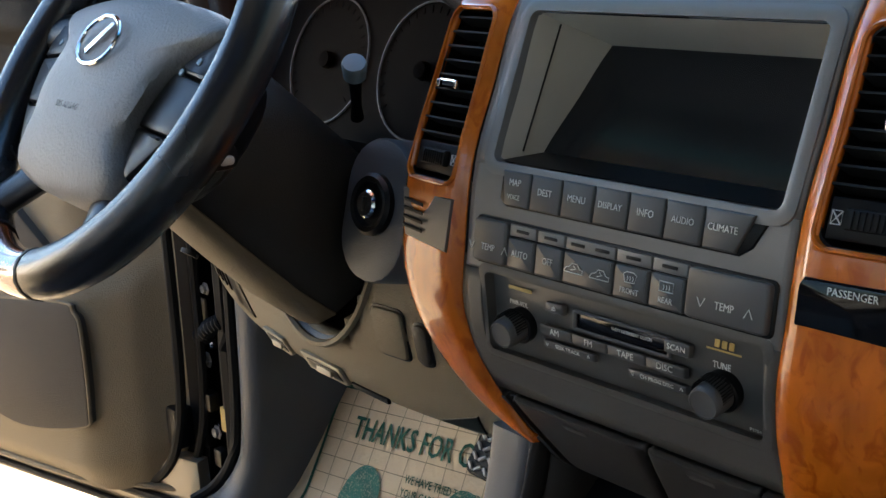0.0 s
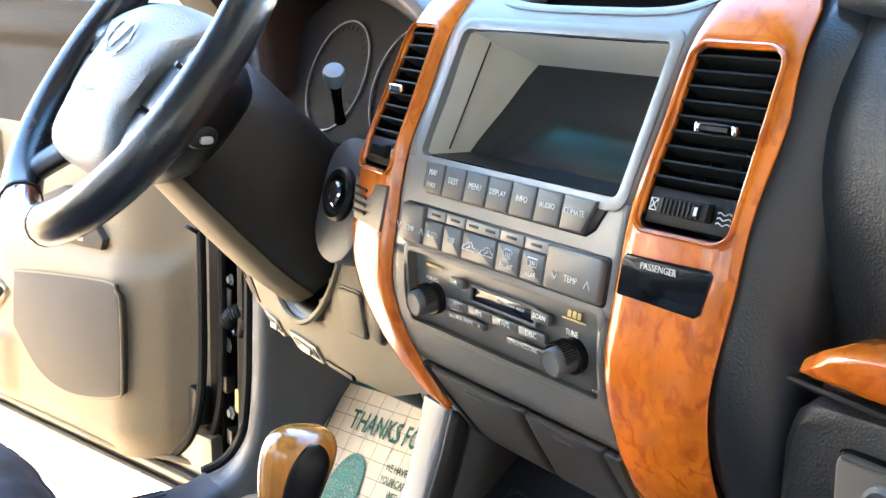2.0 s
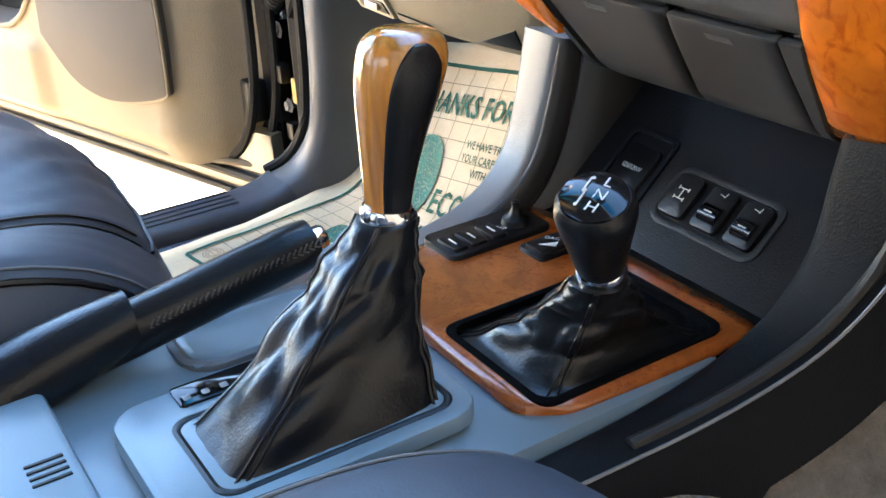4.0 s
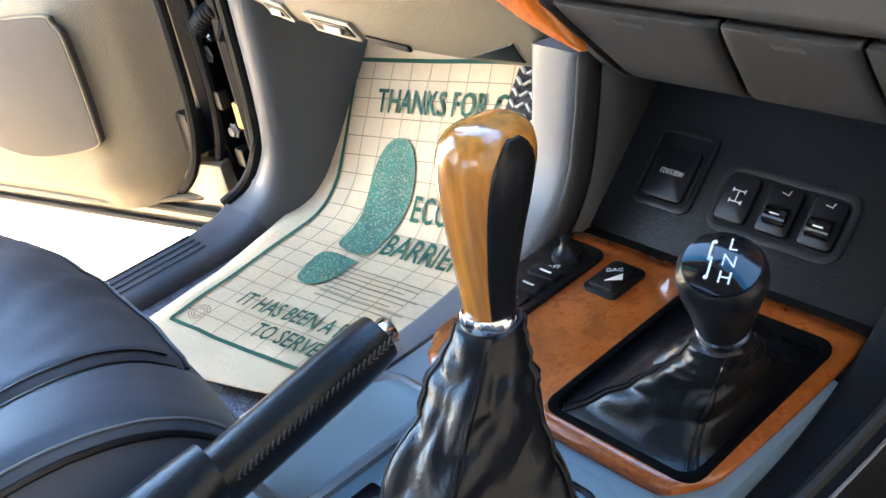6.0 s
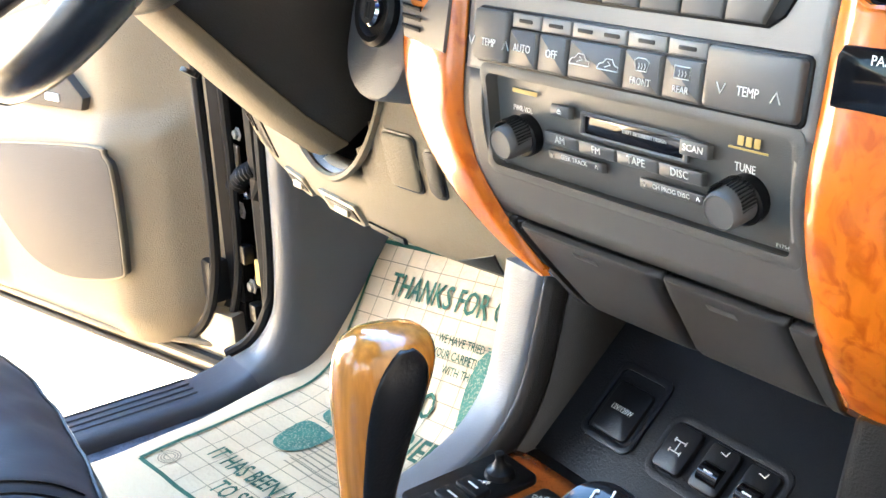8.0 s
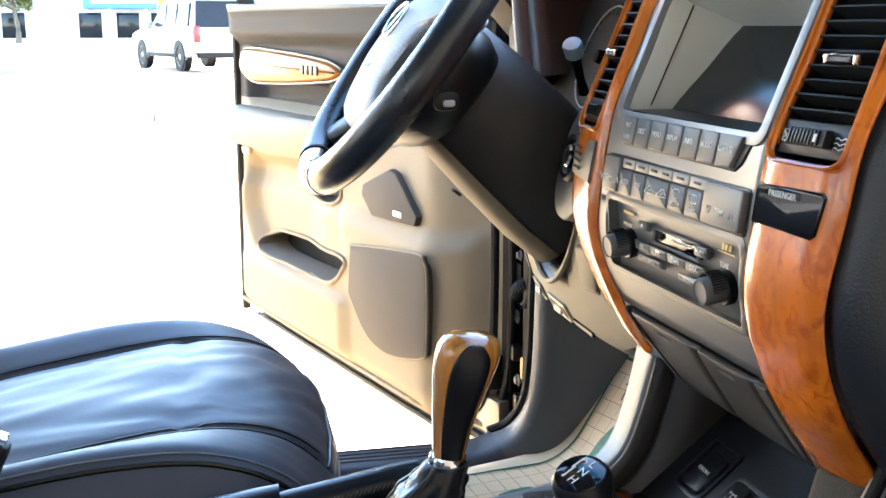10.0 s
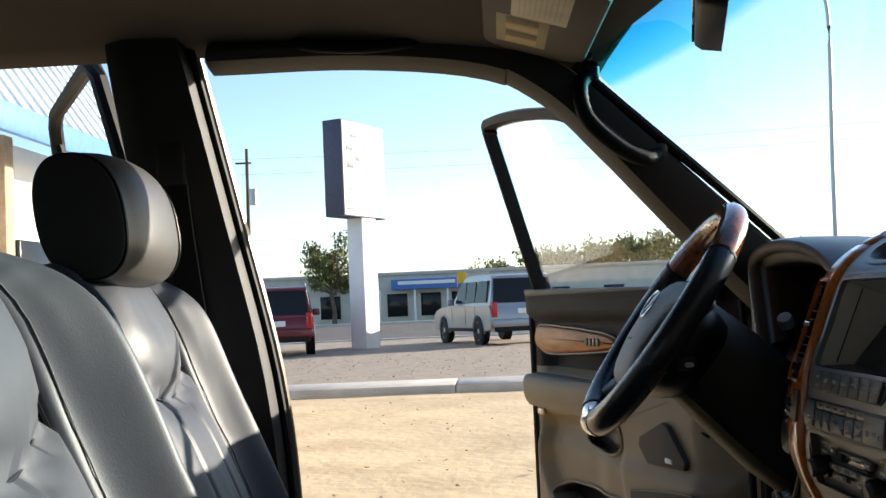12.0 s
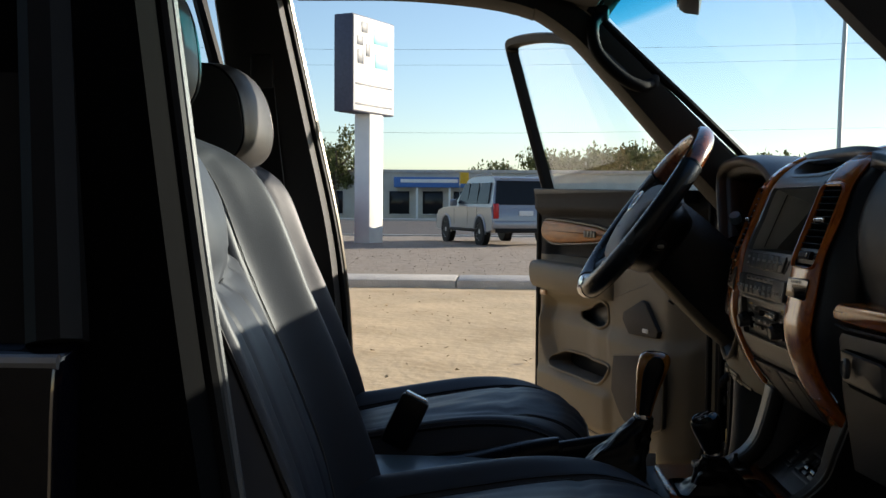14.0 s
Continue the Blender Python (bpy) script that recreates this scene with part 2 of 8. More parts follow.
def frame_ring(bm, outer, inner, place, d0, d1, depth_in=None):
    """A raised frame between two loops of equal length."""
    k = d0 if depth_in is None else depth_in
    mid = [((a[0] + b[0]) / 2, (a[1] + b[1]) / 2) for a, b in zip(outer, inner)]
    return rings(bm, [[place(u, v, d0) for u, v in outer], [place(u, v, d0 + (d1 - d0) * 0.75) for u, v in outer], [place(u, v, d1) for u, v in mid],
                      [place(u, v, d0 + (d1 - d0) * 0.75) for u, v in inner], [place(u, v, k) for u, v in inner]], cap0=False, cap1=False)


def sheet(bm, f, us, vs, skip=None):
    """A skin f(u, v), with cells left out where skip(u, v) holds at their middle."""
    g = [[bm.verts.new(f(u, v)) for v in vs] for u in us]
    for i in range(len(us) - 1):
        for j in range(len(vs) - 1):
            if skip and skip((us[i] + us[i + 1]) / 2, (vs[j] + vs[j + 1]) / 2):
                continue
            bm.faces.new((g[i][j], g[i + 1][j], g[i + 1][j + 1], g[i][j + 1]))
    for v in [v for v in bm.verts if not v.link_faces]:
        bm.verts.remove(v)
    return bm


def lin(a, b, n):
    return [a + (b - a) * i / n for i in range(n + 1)]


def curve(pts, n=8):
    """A smooth line through pts (any dimension)."""
    P = [Vector(p) for p in pts]
    P = [P[0] * 2 - P[1]] + P + [P[-1] * 2 - P[-2]]
    out = []
    for i in range(1, len(P) - 2):
        for k in range(n):
            t = k / n
            a, b, c, d = P[i - 1:i + 3]
            out.append(0.5 * ((2 * b) + (c - a) * t + (2 * a - 5 * b + 4 * c - d) * t * t + (3 * b - a - 3 * c + d) * t ** 3))
    return out + [P[-2]]


def tube(bm, pts, r, n=8, closed=False, flat=1.0, up=(0, 0, 1)):
    """A round bar along pts; r: one radius or one for each point."""
    pts = [Vector(p) for p in pts]
    k = len(pts)
    rr = r if isinstance(r, (list, tuple)) else [r] * k
    loops = []
    for i, p in enumerate(pts):
        a, b = pts[i - 1 if (i or closed) else 0], pts[(i + 1) % k if (i < k - 1 or closed) else k - 1]
        d = (b - a).normalized()
        s = d.cross(Vector(up))
        s = s.normalized() if s.length > 1e-5 else d.cross(Vector((1, 0.1, 0))).normalized()
        u = s.cross(d)
        loops.append([p + (s * math.cos(2 * math.pi * j / n) + u * math.sin(2 * math.pi * j / n) * flat) * rr[i] for j in range(n)])
    if closed:
        loops.append(loops[0])
        rings(bm, loops, cap0=False, cap1=False)
        bmesh.ops.remove_doubles(bm, verts=bm.verts, dist=1e-6)
        return bm
    return rings(bm, loops)


def lathe(bm, prof, m, n=24):
    """A turned body: prof rows (radius, height) along z of the frame m."""
    return rings(bm, [[m @ Vector((max(r, 1e-5) * math.cos(2 * math.pi * j / n), max(r, 1e-5) * math.sin(2 * math.pi * j / n), h)) for j in range(n)] for r, h in prof])


def axes(o, x, y):
    """A frame at o with x along x and z square to x and y."""
    x = Vector(x).normalized()
    z = x.cross(Vector(y)).normalized()
    y = z.cross(x)
    m = Matrix((x, y, z)).transposed().to_4x4()
    m.translation = o
    return m


def lettering(text, height, m, material, parent, name="lettering", align="CENTER", thick=0.00015, wide=1.0, bold=0.00012):
    """Words as a thin raised print, centred on the frame m, x along the line and z out of the surface."""
    c = bpy.data.curves.new("letters", "FONT")
    c.body, c.size, c.extrude, c.align_x, c.align_y = text, height / 0.7, thick, align, "CENTER"
    c.resolution_u = 2
    c.offset = bold * height
    o = new("letters", c)
    me = bpy.data.meshes.new_from_object(o.evaluated_get(bpy.context.evaluated_depsgraph_get()))
    bpy.data.objects.remove(o)
    bpy.data.curves.remove(c)
    me.transform(m @ Matrix.Diagonal((wide, 1, 1, 1)))
    me.materials.clear()
    me.materials.append(material)
    ob = new(name, me)
    ob.parent = parent
    ob.matrix_parent_inverse = parent.matrix_world.inverted()
    return ob


def bump(x, a, b, e):
    """1 between a and b, falling to 0 over e."""
    f = lambda t: 0 if t <= 0 else 1 if t >= 1 else t * t * (3 - 2 * t)
    return f((x - a) / e + 0.5) * f((b - x) / e + 0.5)


# ---- cabin shell ----

bm = B()
sheet(bm, lambda u, v: Vector((u, v, 0.6 + (max(0, v - 0.12) * 0.75 if v > 0.12 else 0) + 0.004 * noise.noise(Vector((u * 5, v * 5, 0))))), lin(-0.68, 0.68, 24), lin(-2.6, 0.6, 40))
tagged(part("floor", bm, CARPET, solid=0.02), "grey carpet of the car floor", "floor", kind="structure")

def ribbon(path, xa, xb, da, db, r=0.014, lean=0.0, m=8):
    """A rounded band along path (y, z), from x = xa to xb, with flanks going da and db deep behind it."""
    bm = B()
    k = len(path)
    lp = []
    for i, p in enumerate(path):
        t = i / (k - 1)
        q = Vector(path[min(k - 1, i + 1)]) - Vector(path[max(0, i - 1)])
        q.normalize()
        a, b, ea, eb, s = xa(t), xb(t), da(t), db(t), 1 if xb(t) > xa(t) else -1
        row = [(a, -ea), (a, -r), (a + 0.13 * r * s, -0.5 * r), (a + 0.5 * r * s, -0.13 * r)]
        row += [(a + (b - a) * w, 0.0) for w in lin(r / abs(b - a), 1 - r / abs(b - a), 3)]
        row += [(b - 0.5 * r * s, -0.13 * r), (b - 0.13 * r * s, -0.5 * r), (b, -r)]
        row += [(b + lean * s * w, -r - (eb - r) * w) for w in lin(0, 1, 4)[1:]]
        lp.append([(x, p[0] - q.y * n, p[1] + q.x * n) for x, n in row])
    return rings(bm, lp)


SILLY = [(-2.6, 0.618), (-1.2, 0.618), (-0.6, 0.618), (-0.3, 0.618), (-0.10, 0.618), (-0.045, 0.6185), (-0.012, 0.623), (0.012, 0.632)]
KICKY = [(0.010, 0.631), (0.034, 0.646), (0.050, 0.672), (0.059, 0.71), (0.064, 0.77), (0.066, 0.86), (0.068, 0.97)]
for side in (-1, 1):
    o = tagged(part("door_sill", ribbon(curve(SILLY, 3), lambda t: side * 0.745, lambda t: side * 0.668, lambda t: 0.10, lambda t: 0.075, lean=0.012), SILLTRIM), "blue-grey plastic scuff trim over the car's door sill", "door sill", kind="structure")
    for rx in (0.693, 0.706, 0.719, 0.732):
        bm = B()
        tube(bm, [(side * rx, y, z + 0.0004) for y, z in ((-1.1, 0.618), (-0.6, 0.618), (-0.3, 0.618), (-0.10, 0.618), (-0.05, 0.6185))], 0.0016, 6)
        part("rib", bm, SILLTRIM, o)
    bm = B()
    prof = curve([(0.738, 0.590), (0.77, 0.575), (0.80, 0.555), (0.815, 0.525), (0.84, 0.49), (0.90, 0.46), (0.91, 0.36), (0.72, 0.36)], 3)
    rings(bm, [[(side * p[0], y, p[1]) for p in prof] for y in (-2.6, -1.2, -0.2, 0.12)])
    # darker body colour on the passenger's side than on the driver's
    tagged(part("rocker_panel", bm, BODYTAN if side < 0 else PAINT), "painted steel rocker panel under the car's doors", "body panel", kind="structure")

# kick panel and dark door jamb beside the driver's feet
kk = curve(KICKY, 5)
o = tagged(part("kick_panel", ribbon(kk, lambda t: -0.745 + 0.036 * min(1, 2.2 * t), lambda t: -0.668 + 0.012 * t, lambda t: 0.10 - 0.06 * t, lambda t: 0.075 + 0.34 * max(0, t - 0.15) ** 1.2, r=0.024, lean=0.012), KICKGREY), "curved grey plastic kick panel beside the footwell", "trim panel", kind="structure")
bm = B()
tube(bm, [(-0.749 + 0.036 * min(1, 2.2 * i / (len(kk) - 1)), p[0] + 0.004, p[1] - 0.004) for i, p in enumerate(kk)], 0.007, 8)
part("weatherstrip", bm, RUBBER, o)
bm = B()
sheet(bm, lambda u, v: Vector((-0.715 - 0.32 * u, 0.085 + 0.07 * u + 0.012 * math.sin(v * 9 + u * 3), 0.28 + 1.04 * v)), lin(0, 1, 8), lin(0, 1, 12))
jamb = tagged(part("door_jamb", bm, RUBBER, solid=0.04), "black rubber-lined door jamb with bolts", "door jamb", kind="structure")
bm = B()
tube(bm, curve([(-0.735, 0.075, 0.64), (-0.735, 0.075, 0.72), (-0.735, 0.075, 0.85), (-0.735, 0.075, 1.05), (-0.735, 0.078, 1.25)], 6), 0.012, 8)
part("weatherstrip", bm, RUBBER, jamb)
for bx, bz, br in ((-0.765, 0.70, 0.007), (-0.775, 0.80, 0.008), (-0.80, 0.755, 0.006), (-0.762, 0.90, 0.006), (-0.79, 0.97, 0.008)):
    bm = B()
    lathe(bm, [(br * 1.5, 0), (br * 1.4, 0.0015), (br, 0.002), (br * 0.95, 0.006), (0, 0.007)], axes((bx, 0.066, bz), (1, 0, 0), (0, 0, 1)), 6)
    part("bolt", bm, STACK, jamb)
bm = B()
rbox(bm, (-0.785, 0.068, 0.86), (0.030, 0.004, 0.045), 0.001)
part("hinge_plate", bm, BODYTAN, jamb, "tan steel hinge plate")
for i, (x, z) in enumerate(((-0.80, 0.66), (-0.775, 0.70), (-0.81, 0.76), (-0.775, 0.82), (-0.80, 0.89), (-0.77, 0.62))):
    bm = B()
    lathe(bm, [(0.009, 0), (0.009, 0.006), (0.006, 0.009), (0, 0.009)], axes((x, 0.077, z), (1, 0, 0), (0, 0, 1)), 8)
    part("bolt", bm, CHROME, jamb)
bm = B()
rbox(bm, (-0.83, 0.055, 0.70), (0.05, 0.06, 0.06), 0.006)
rbox(bm, (-0.83, 0.055, 1.02), (0.05, 0.06, 0.06), 0.006)
part("hinge", bm, BLACK, jamb)
bm = B()
line = curve([(-0.735, 0.072, 0.862), (-0.755, 0.064, 0.850), (-0.780, 0.064, 0.832), (-0.815, 0.078, 0.822)], 8)
tube(bm, line, [0.011 + 0.002 * (k % 2) for k in range(len(line))], 10)
part("wiring_boot", bm, RUBBER, jamb, "corrugated rubber wiring boot")
for p in ((-0.768, 0.062, 0.745), (-0.790, 0.064, 0.685), (-0.755, 0.064, 0.668)):
    bm = B()
    rbox(bm, p, (0.020, 0.016, 0.026), 0.004, 2)
    part("connector", bm, BLACK, jamb)
bm = B()
rings(bm, [[(x, y, z) for x, z in ((-0.742, 0.585), (-0.785, 0.572), (-0.83, 0.548), (-0.88, 0.530), (-0.88, 0.40), (-0.742, 0.40))] for y in (-0.005, 0.004, 0.09)])
part("sill_corner", bm, BODYTAN, jamb, "tan painted body corner under the jamb")
bm = B()
rbox(bm, (-0.742, 0.070, 0.725), (0.018, 0.012, 0.034), 0.002)
part("brass_plate", bm, GOLD, jamb)

# wall added beside the footwell, closing a gap that let light in
bm = B()
sheet(bm, lambda y, z: Vector((-0.652 - 0.02 * (z - 0.6), y, z)), lin(0.30, 0.64, 6), lin(0.60, 1.20, 6))
tagged(part("footwell_side", bm, CARPET, solid=0.02), "added grey carpet wall closing the footwell's side", "trim panel", kind="structure")
# front bulkhead under the dash, so that the footwell is closed
bm = B()
rbox(bm, (0, 0.62, 0.95), (1.5, 0.06, 0.8), 0.01)
tagged(part("bulkhead", bm, RUBBER), "black bulkhead behind the dashboard", "bulkhead", kind="structure")

# roof: liner with a sunroof opening, and the skin over it
HX = 0.66


def liner(u, v):
    x = -HX + 2 * HX * u
    y = -2.6 + 2.38 * v
    z = 1.765 - 0.055 * abs(2 * u - 1) ** 4 - 0.12 * max(0, v - 0.72) ** 1.5 / 0.148 * 0.6
    y += 0.08 * (1 - (2 * u - 1) ** 2) * max(0, v - 0.7) / 0.3
    return Vector((x, y, z))


us = sorted(set(lin(0, 1, 22) + [0.235, 0.765]))
vs = sorted(set(lin(0, 1, 30) + [0.69, 0.87]))
bm = B()
sheet(bm, liner, us, vs, lambda u, v: 0.235 < u < 0.765 and 0.69 < v < 0.87)
tagged(part("ceiling", bm, LINER, solid=-0.02), "dark grey fabric headliner of the car", "headliner", kind="structure")
bm = B()
sheet(bm, lambda u, v: liner(u, v) * 1 + Vector(((2 * u - 1) * 0.06, 0, 0.075 - 0.03 * abs(2 * u - 1) ** 6)), us, vs, lambda u, v: 0.235 < u < 0.765 and 0.69 < v < 0.87)
tagged(part("roof", bm, BODYTAN, solid=0.01), "painted steel roof skin", "car roof", kind="structure")

sunroof = thing("sunroof", (0, -0.72, 1.76), "closed tinted glass sunroof with a black surround", "sunroof")
o1 = [(-HX + 2 * HX * u, -2.6 + 2.38 * v) for u, v in rrect(0.55, 0.20, 0.03, 5, 0.5, 0.78)]
i1 = [(-HX + 2 * HX * u, -2.6 + 2.38 * v) for u, v in rrect(0.505, 0.165, 0.03, 5, 0.5, 0.78)]
bm = B()
rings(bm, [[(x, y, 1.742) for x, y in o1], [(x, y, 1.735) for x, y in inset(o1, 0.008)], [(x, y, 1.742) for x, y in i1], [(x, y, 1.80) for x, y in i1]], cap0=False, cap1=False)
part("surround", bm, BLACK, sunroof)
bm = B()
slab(bm, i1, lambda u, v, d: Vector((u, v, 1.805 + d)), 0.0, 0.006, 0.002)
part("tinted_pane", bm, glass("sunroof_glass", (0.10, 0.12, 0.20)), sunroof)

# windscreen with a blue shade band
def screen_pt(u, v):
    """u across from the driver's side, v up from the base."""
    w = 1 - (2 * u - 1) ** 2
    x = (-0.70 + 1.4 * u) * (1 - 0.09 * v)
    return Vector((x, 0.20 + 0.26 * w * (1 - 0.45 * v) - 0.45 * v - 0.02 * math.sin(v * 3.14), 1.275 + 0.395 * v + 0.02 * w * v))


windscreen = thing("windscreen", (0, 0.3, 1.28), "sloping car windscreen with a blue shade band", "windscreen", kind="structure")
bm = B()
us, vs = lin(0, 1, 24), lin(0, 1, 20)
sheet(bm, screen_pt, us, vs)
uvl = bm.loops.layers.uv.new("height")
bm.verts.index_update()
for f in bm.faces:
    for c in f.loops:
        i = c.vert.index
        c[uvl].uv = (us[i // len(vs)], vs[i % len(vs)])
part("pane", bm, WINDSHIELD, windscreen)
bm = B()
sheet(bm, lambda u, v: screen_pt(u, 1.0) + Vector((0, -0.10 * v, 0.02 + 0.03 * v)), lin(0, 1, 24), lin(0, 1, 3))
tagged(part("windscreen_header", bm, LINER, solid=0.03), "grey fabric-covered windscreen header", "trim", kind="structure")

# pillars
for side in (-1, 1):
    bm = B()
    line = curve([(0.735, 0.20, 1.22), (0.70, 0.115, 1.30), (0.655, -0.03, 1.43), (0.63, -0.17, 1.56), (0.615, -0.27, 1.645), (0.61, -0.40, 1.70), (0.61, -0.62, 1.715), (0.615, -0.88, 1.72)], 5)
    wide = curve([(0.10, 0), (0.10, 0), (0.088, 0), (0.072, 0), (0.062, 0), (0.05, 0), (0.035, 0), (0.035, 0)], 5)
    lp = []
    for p, w in zip(line, wide):
        q = Vector((side * p[0], p[1], p[2]))
        back = Vector((0, -0.72, -0.69)) if p[1] > -0.35 else Vector((0, -0.2, -0.98))
        n = Vector((-side, 0, 0.15))
        lp.append([q + back.normalized() * w[0] * a + n * b for a, b in ((0, 0), (0.1, 0.012), (0.5, 0.016), (0.9, 0.010), (1.0, -0.012), (1.0, -0.05), (0.0, -0.06), (-0.04, -0.02))])
    rings(bm, lp)
    o = tagged(part("windscreen_pillar", bm, PILLAR), "dark grey trimmed windscreen pillar and roof rail", "pillar", kind="structure")
    if side < 0:
        bm = B()
        pts = [(-0.70, 0.105, 1.325), (-0.655, -0.02, 1.435), (-0.63, -0.16, 1.56), (-0.615, -0.262, 1.653)]
        tube(bm, curve(pts, 5), 0.009, 8)
        part("weatherstrip", bm, RUBBER, o)
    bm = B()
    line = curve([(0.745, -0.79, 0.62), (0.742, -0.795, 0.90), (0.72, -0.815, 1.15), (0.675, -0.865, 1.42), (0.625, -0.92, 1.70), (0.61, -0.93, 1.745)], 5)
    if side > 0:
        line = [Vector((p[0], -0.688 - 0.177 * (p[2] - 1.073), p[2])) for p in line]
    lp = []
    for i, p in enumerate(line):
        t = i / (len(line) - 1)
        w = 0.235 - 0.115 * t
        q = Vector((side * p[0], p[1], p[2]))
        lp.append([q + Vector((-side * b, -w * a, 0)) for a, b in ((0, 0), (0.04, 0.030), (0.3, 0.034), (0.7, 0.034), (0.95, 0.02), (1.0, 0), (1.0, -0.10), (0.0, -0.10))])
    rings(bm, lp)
    # passenger's pillar goes near-black: its shade is put into the colour
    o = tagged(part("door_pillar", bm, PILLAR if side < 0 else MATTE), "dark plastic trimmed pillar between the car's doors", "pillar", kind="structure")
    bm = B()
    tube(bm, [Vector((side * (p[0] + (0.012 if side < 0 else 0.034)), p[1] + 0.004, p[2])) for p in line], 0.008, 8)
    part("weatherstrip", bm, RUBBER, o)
    # on the passenger's side a grey edge paints in a strip of light
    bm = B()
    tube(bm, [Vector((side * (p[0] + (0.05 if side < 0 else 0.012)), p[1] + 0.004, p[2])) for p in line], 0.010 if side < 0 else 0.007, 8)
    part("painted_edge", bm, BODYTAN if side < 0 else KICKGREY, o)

# rear of the cabin: low walls, posts and tinted panes
TINT = glass("tinted_glass", (0.14, 0.15, 0.15))
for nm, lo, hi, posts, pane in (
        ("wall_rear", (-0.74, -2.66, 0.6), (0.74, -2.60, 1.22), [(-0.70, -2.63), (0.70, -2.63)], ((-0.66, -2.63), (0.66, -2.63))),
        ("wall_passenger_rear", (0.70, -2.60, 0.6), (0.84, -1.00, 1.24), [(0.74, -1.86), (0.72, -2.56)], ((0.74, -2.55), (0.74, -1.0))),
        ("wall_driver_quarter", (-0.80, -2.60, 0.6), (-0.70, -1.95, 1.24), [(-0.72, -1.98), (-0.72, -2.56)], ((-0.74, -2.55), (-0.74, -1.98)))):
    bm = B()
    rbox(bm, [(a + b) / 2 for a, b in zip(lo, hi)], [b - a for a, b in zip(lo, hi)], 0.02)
    # the passenger's wall takes the darker body colour
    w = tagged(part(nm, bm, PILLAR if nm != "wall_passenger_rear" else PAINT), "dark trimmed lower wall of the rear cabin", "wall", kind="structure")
    for x, y in posts:
        bm = B()
        rbox(bm, (x * 0.95, y, 1.48), (0.09, 0.10, 0.56), 0.02)
        part("post", bm, PILLAR, w)
    bm = B()
    (xa, ya), (xb, yb) = pane
    bm.faces.new([bm.verts.new(p) for p in ((xa, ya, 1.22), (xb, yb, 1.22), (xb * 0.93, yb, 1.74), (xa * 0.93, ya, 1.74))])
    o = part("pane", bm, TINT, w)
    o.visible_shadow = False


# ---- dashboard ----
DY = [(0.86, 0.075), (0.905, 0.048), (0.93, 0.028), (1.0, -0.022), (1.06, -0.043), (1.115, -0.040), (1.172, -0.031), (1.22, -0.012), (1.27, 0.008), (1.30, 0.034), (1.325, 0.075)]


def stack_y(z):
    """Depth of the centre stack's face at a height."""
    for (z0, a), (z1, b) in zip(DY, DY[1:]):
        if z <= z1:
            break
    t = (z - z0) / (z1 - z0)
    i = DY.index((z0, a))
    s0 = (b - DY[max(0, i - 1)][1]) / (z1 - DY[max(0, i - 1)][0]) * (z1 - z0)
    e = DY[min(len(DY) - 1, i + 2)]
    s1 = (e[1] - a) / (e[0] - z0) * (z1 - z0)
    return (2 * t ** 3 - 3 * t * t + 1) * a + (t ** 3 - 2 * t * t + t) * s0 + (3 * t * t - 2 * t ** 3) * b + (t ** 3 - t * t) * s1


def S(x, z, d=0.0):
    """A place on the centre stack, d proud of its face."""
    return Vector((x, stack_y(z) + 0.055 * x + 0.10 * max(0, abs(x) - 0.125) - d * 0.97, z + d * 0.2))


def SM(x, z, d=0.0):
    """The frame of a print on the centre stack."""
    return axes(S(x, z, d), S(x + 0.01, z) - S(x - 0.01, z), S(x, z + 0.01) - S(x, z - 0.01))


SX0, SX1 = -0.128, 0.118
dash = thing("dashboard", (0, 0.1, 0.9), "dark grey car dashboard with orange burl wood trim", "dashboard")

# top pad with the brow over the centre stack
def top_pad(u, v):
    x = -0.735 + 1.47 * u
    far = screen_pt(min(1, max(0, u)), 0.0)
    brow = 0.035 * math.exp(-((x - 0.0) / 0.20) ** 4)
    front = 0.075 - brow * 0.6
    y = front + (far.y + 0.02 - front) * v
    z = 1.305 + 0.022 * math.exp(-((x) / 0.21) ** 6) * (1 - v) ** 0.5 - 0.02 * v
    if x > 0.2:
        y -= 0.02 * (1 - v)
    return Vector((x, y, z))


bm = B()
sheet(bm, top_pad, lin(0, 1, 100), lin(0, 1, 30), lambda u, v: abs(top_pad(u, v).x + 0.415) < 0.235 and top_pad(u, v).y < 0.20)
part("top_pad", bm, DASHTOP, dash, solid=0.02)
# bowl-shaped dark slot in the brow
def bowl(g):
    lo = [(0.012 + (0.110 - g) * math.copysign(abs(math.cos(a)) ** 0.5, math.cos(a)), 1.3125 - g * 0.3 - (0.026 - g * 0.7) * abs(math.sin(a)) ** 0.6) for a in lin(math.pi, 2 * math.pi, 28)]
    return lo + [(x, 1.3145 - g * 0.3) for x, z in ((lo[-1][0] - 0.004, 0), (0.06, 0), (0.0, 0), (lo[0][0] + 0.004, 0))]


bm = B()
frame_ring(bm, bowl(-0.004), bowl(0.008), lambda u, v, d: S(u, v, d), -0.001, 0.002, -0.035)
part("slot_rim", bm, STACK, dash)
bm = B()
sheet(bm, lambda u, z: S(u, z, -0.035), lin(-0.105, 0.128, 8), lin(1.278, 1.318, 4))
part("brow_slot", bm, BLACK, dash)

# front of the passenger's side
def pass_front(u, v):
    x = 0.20 + 0.55 * u
    y, z = [(p.x, p.y) for p in PF][int(round(v * (len(PF) - 1)))]
    return Vector((x, y + 0.10 * u * u + 0.03 * (1 - u) ** 6, z))


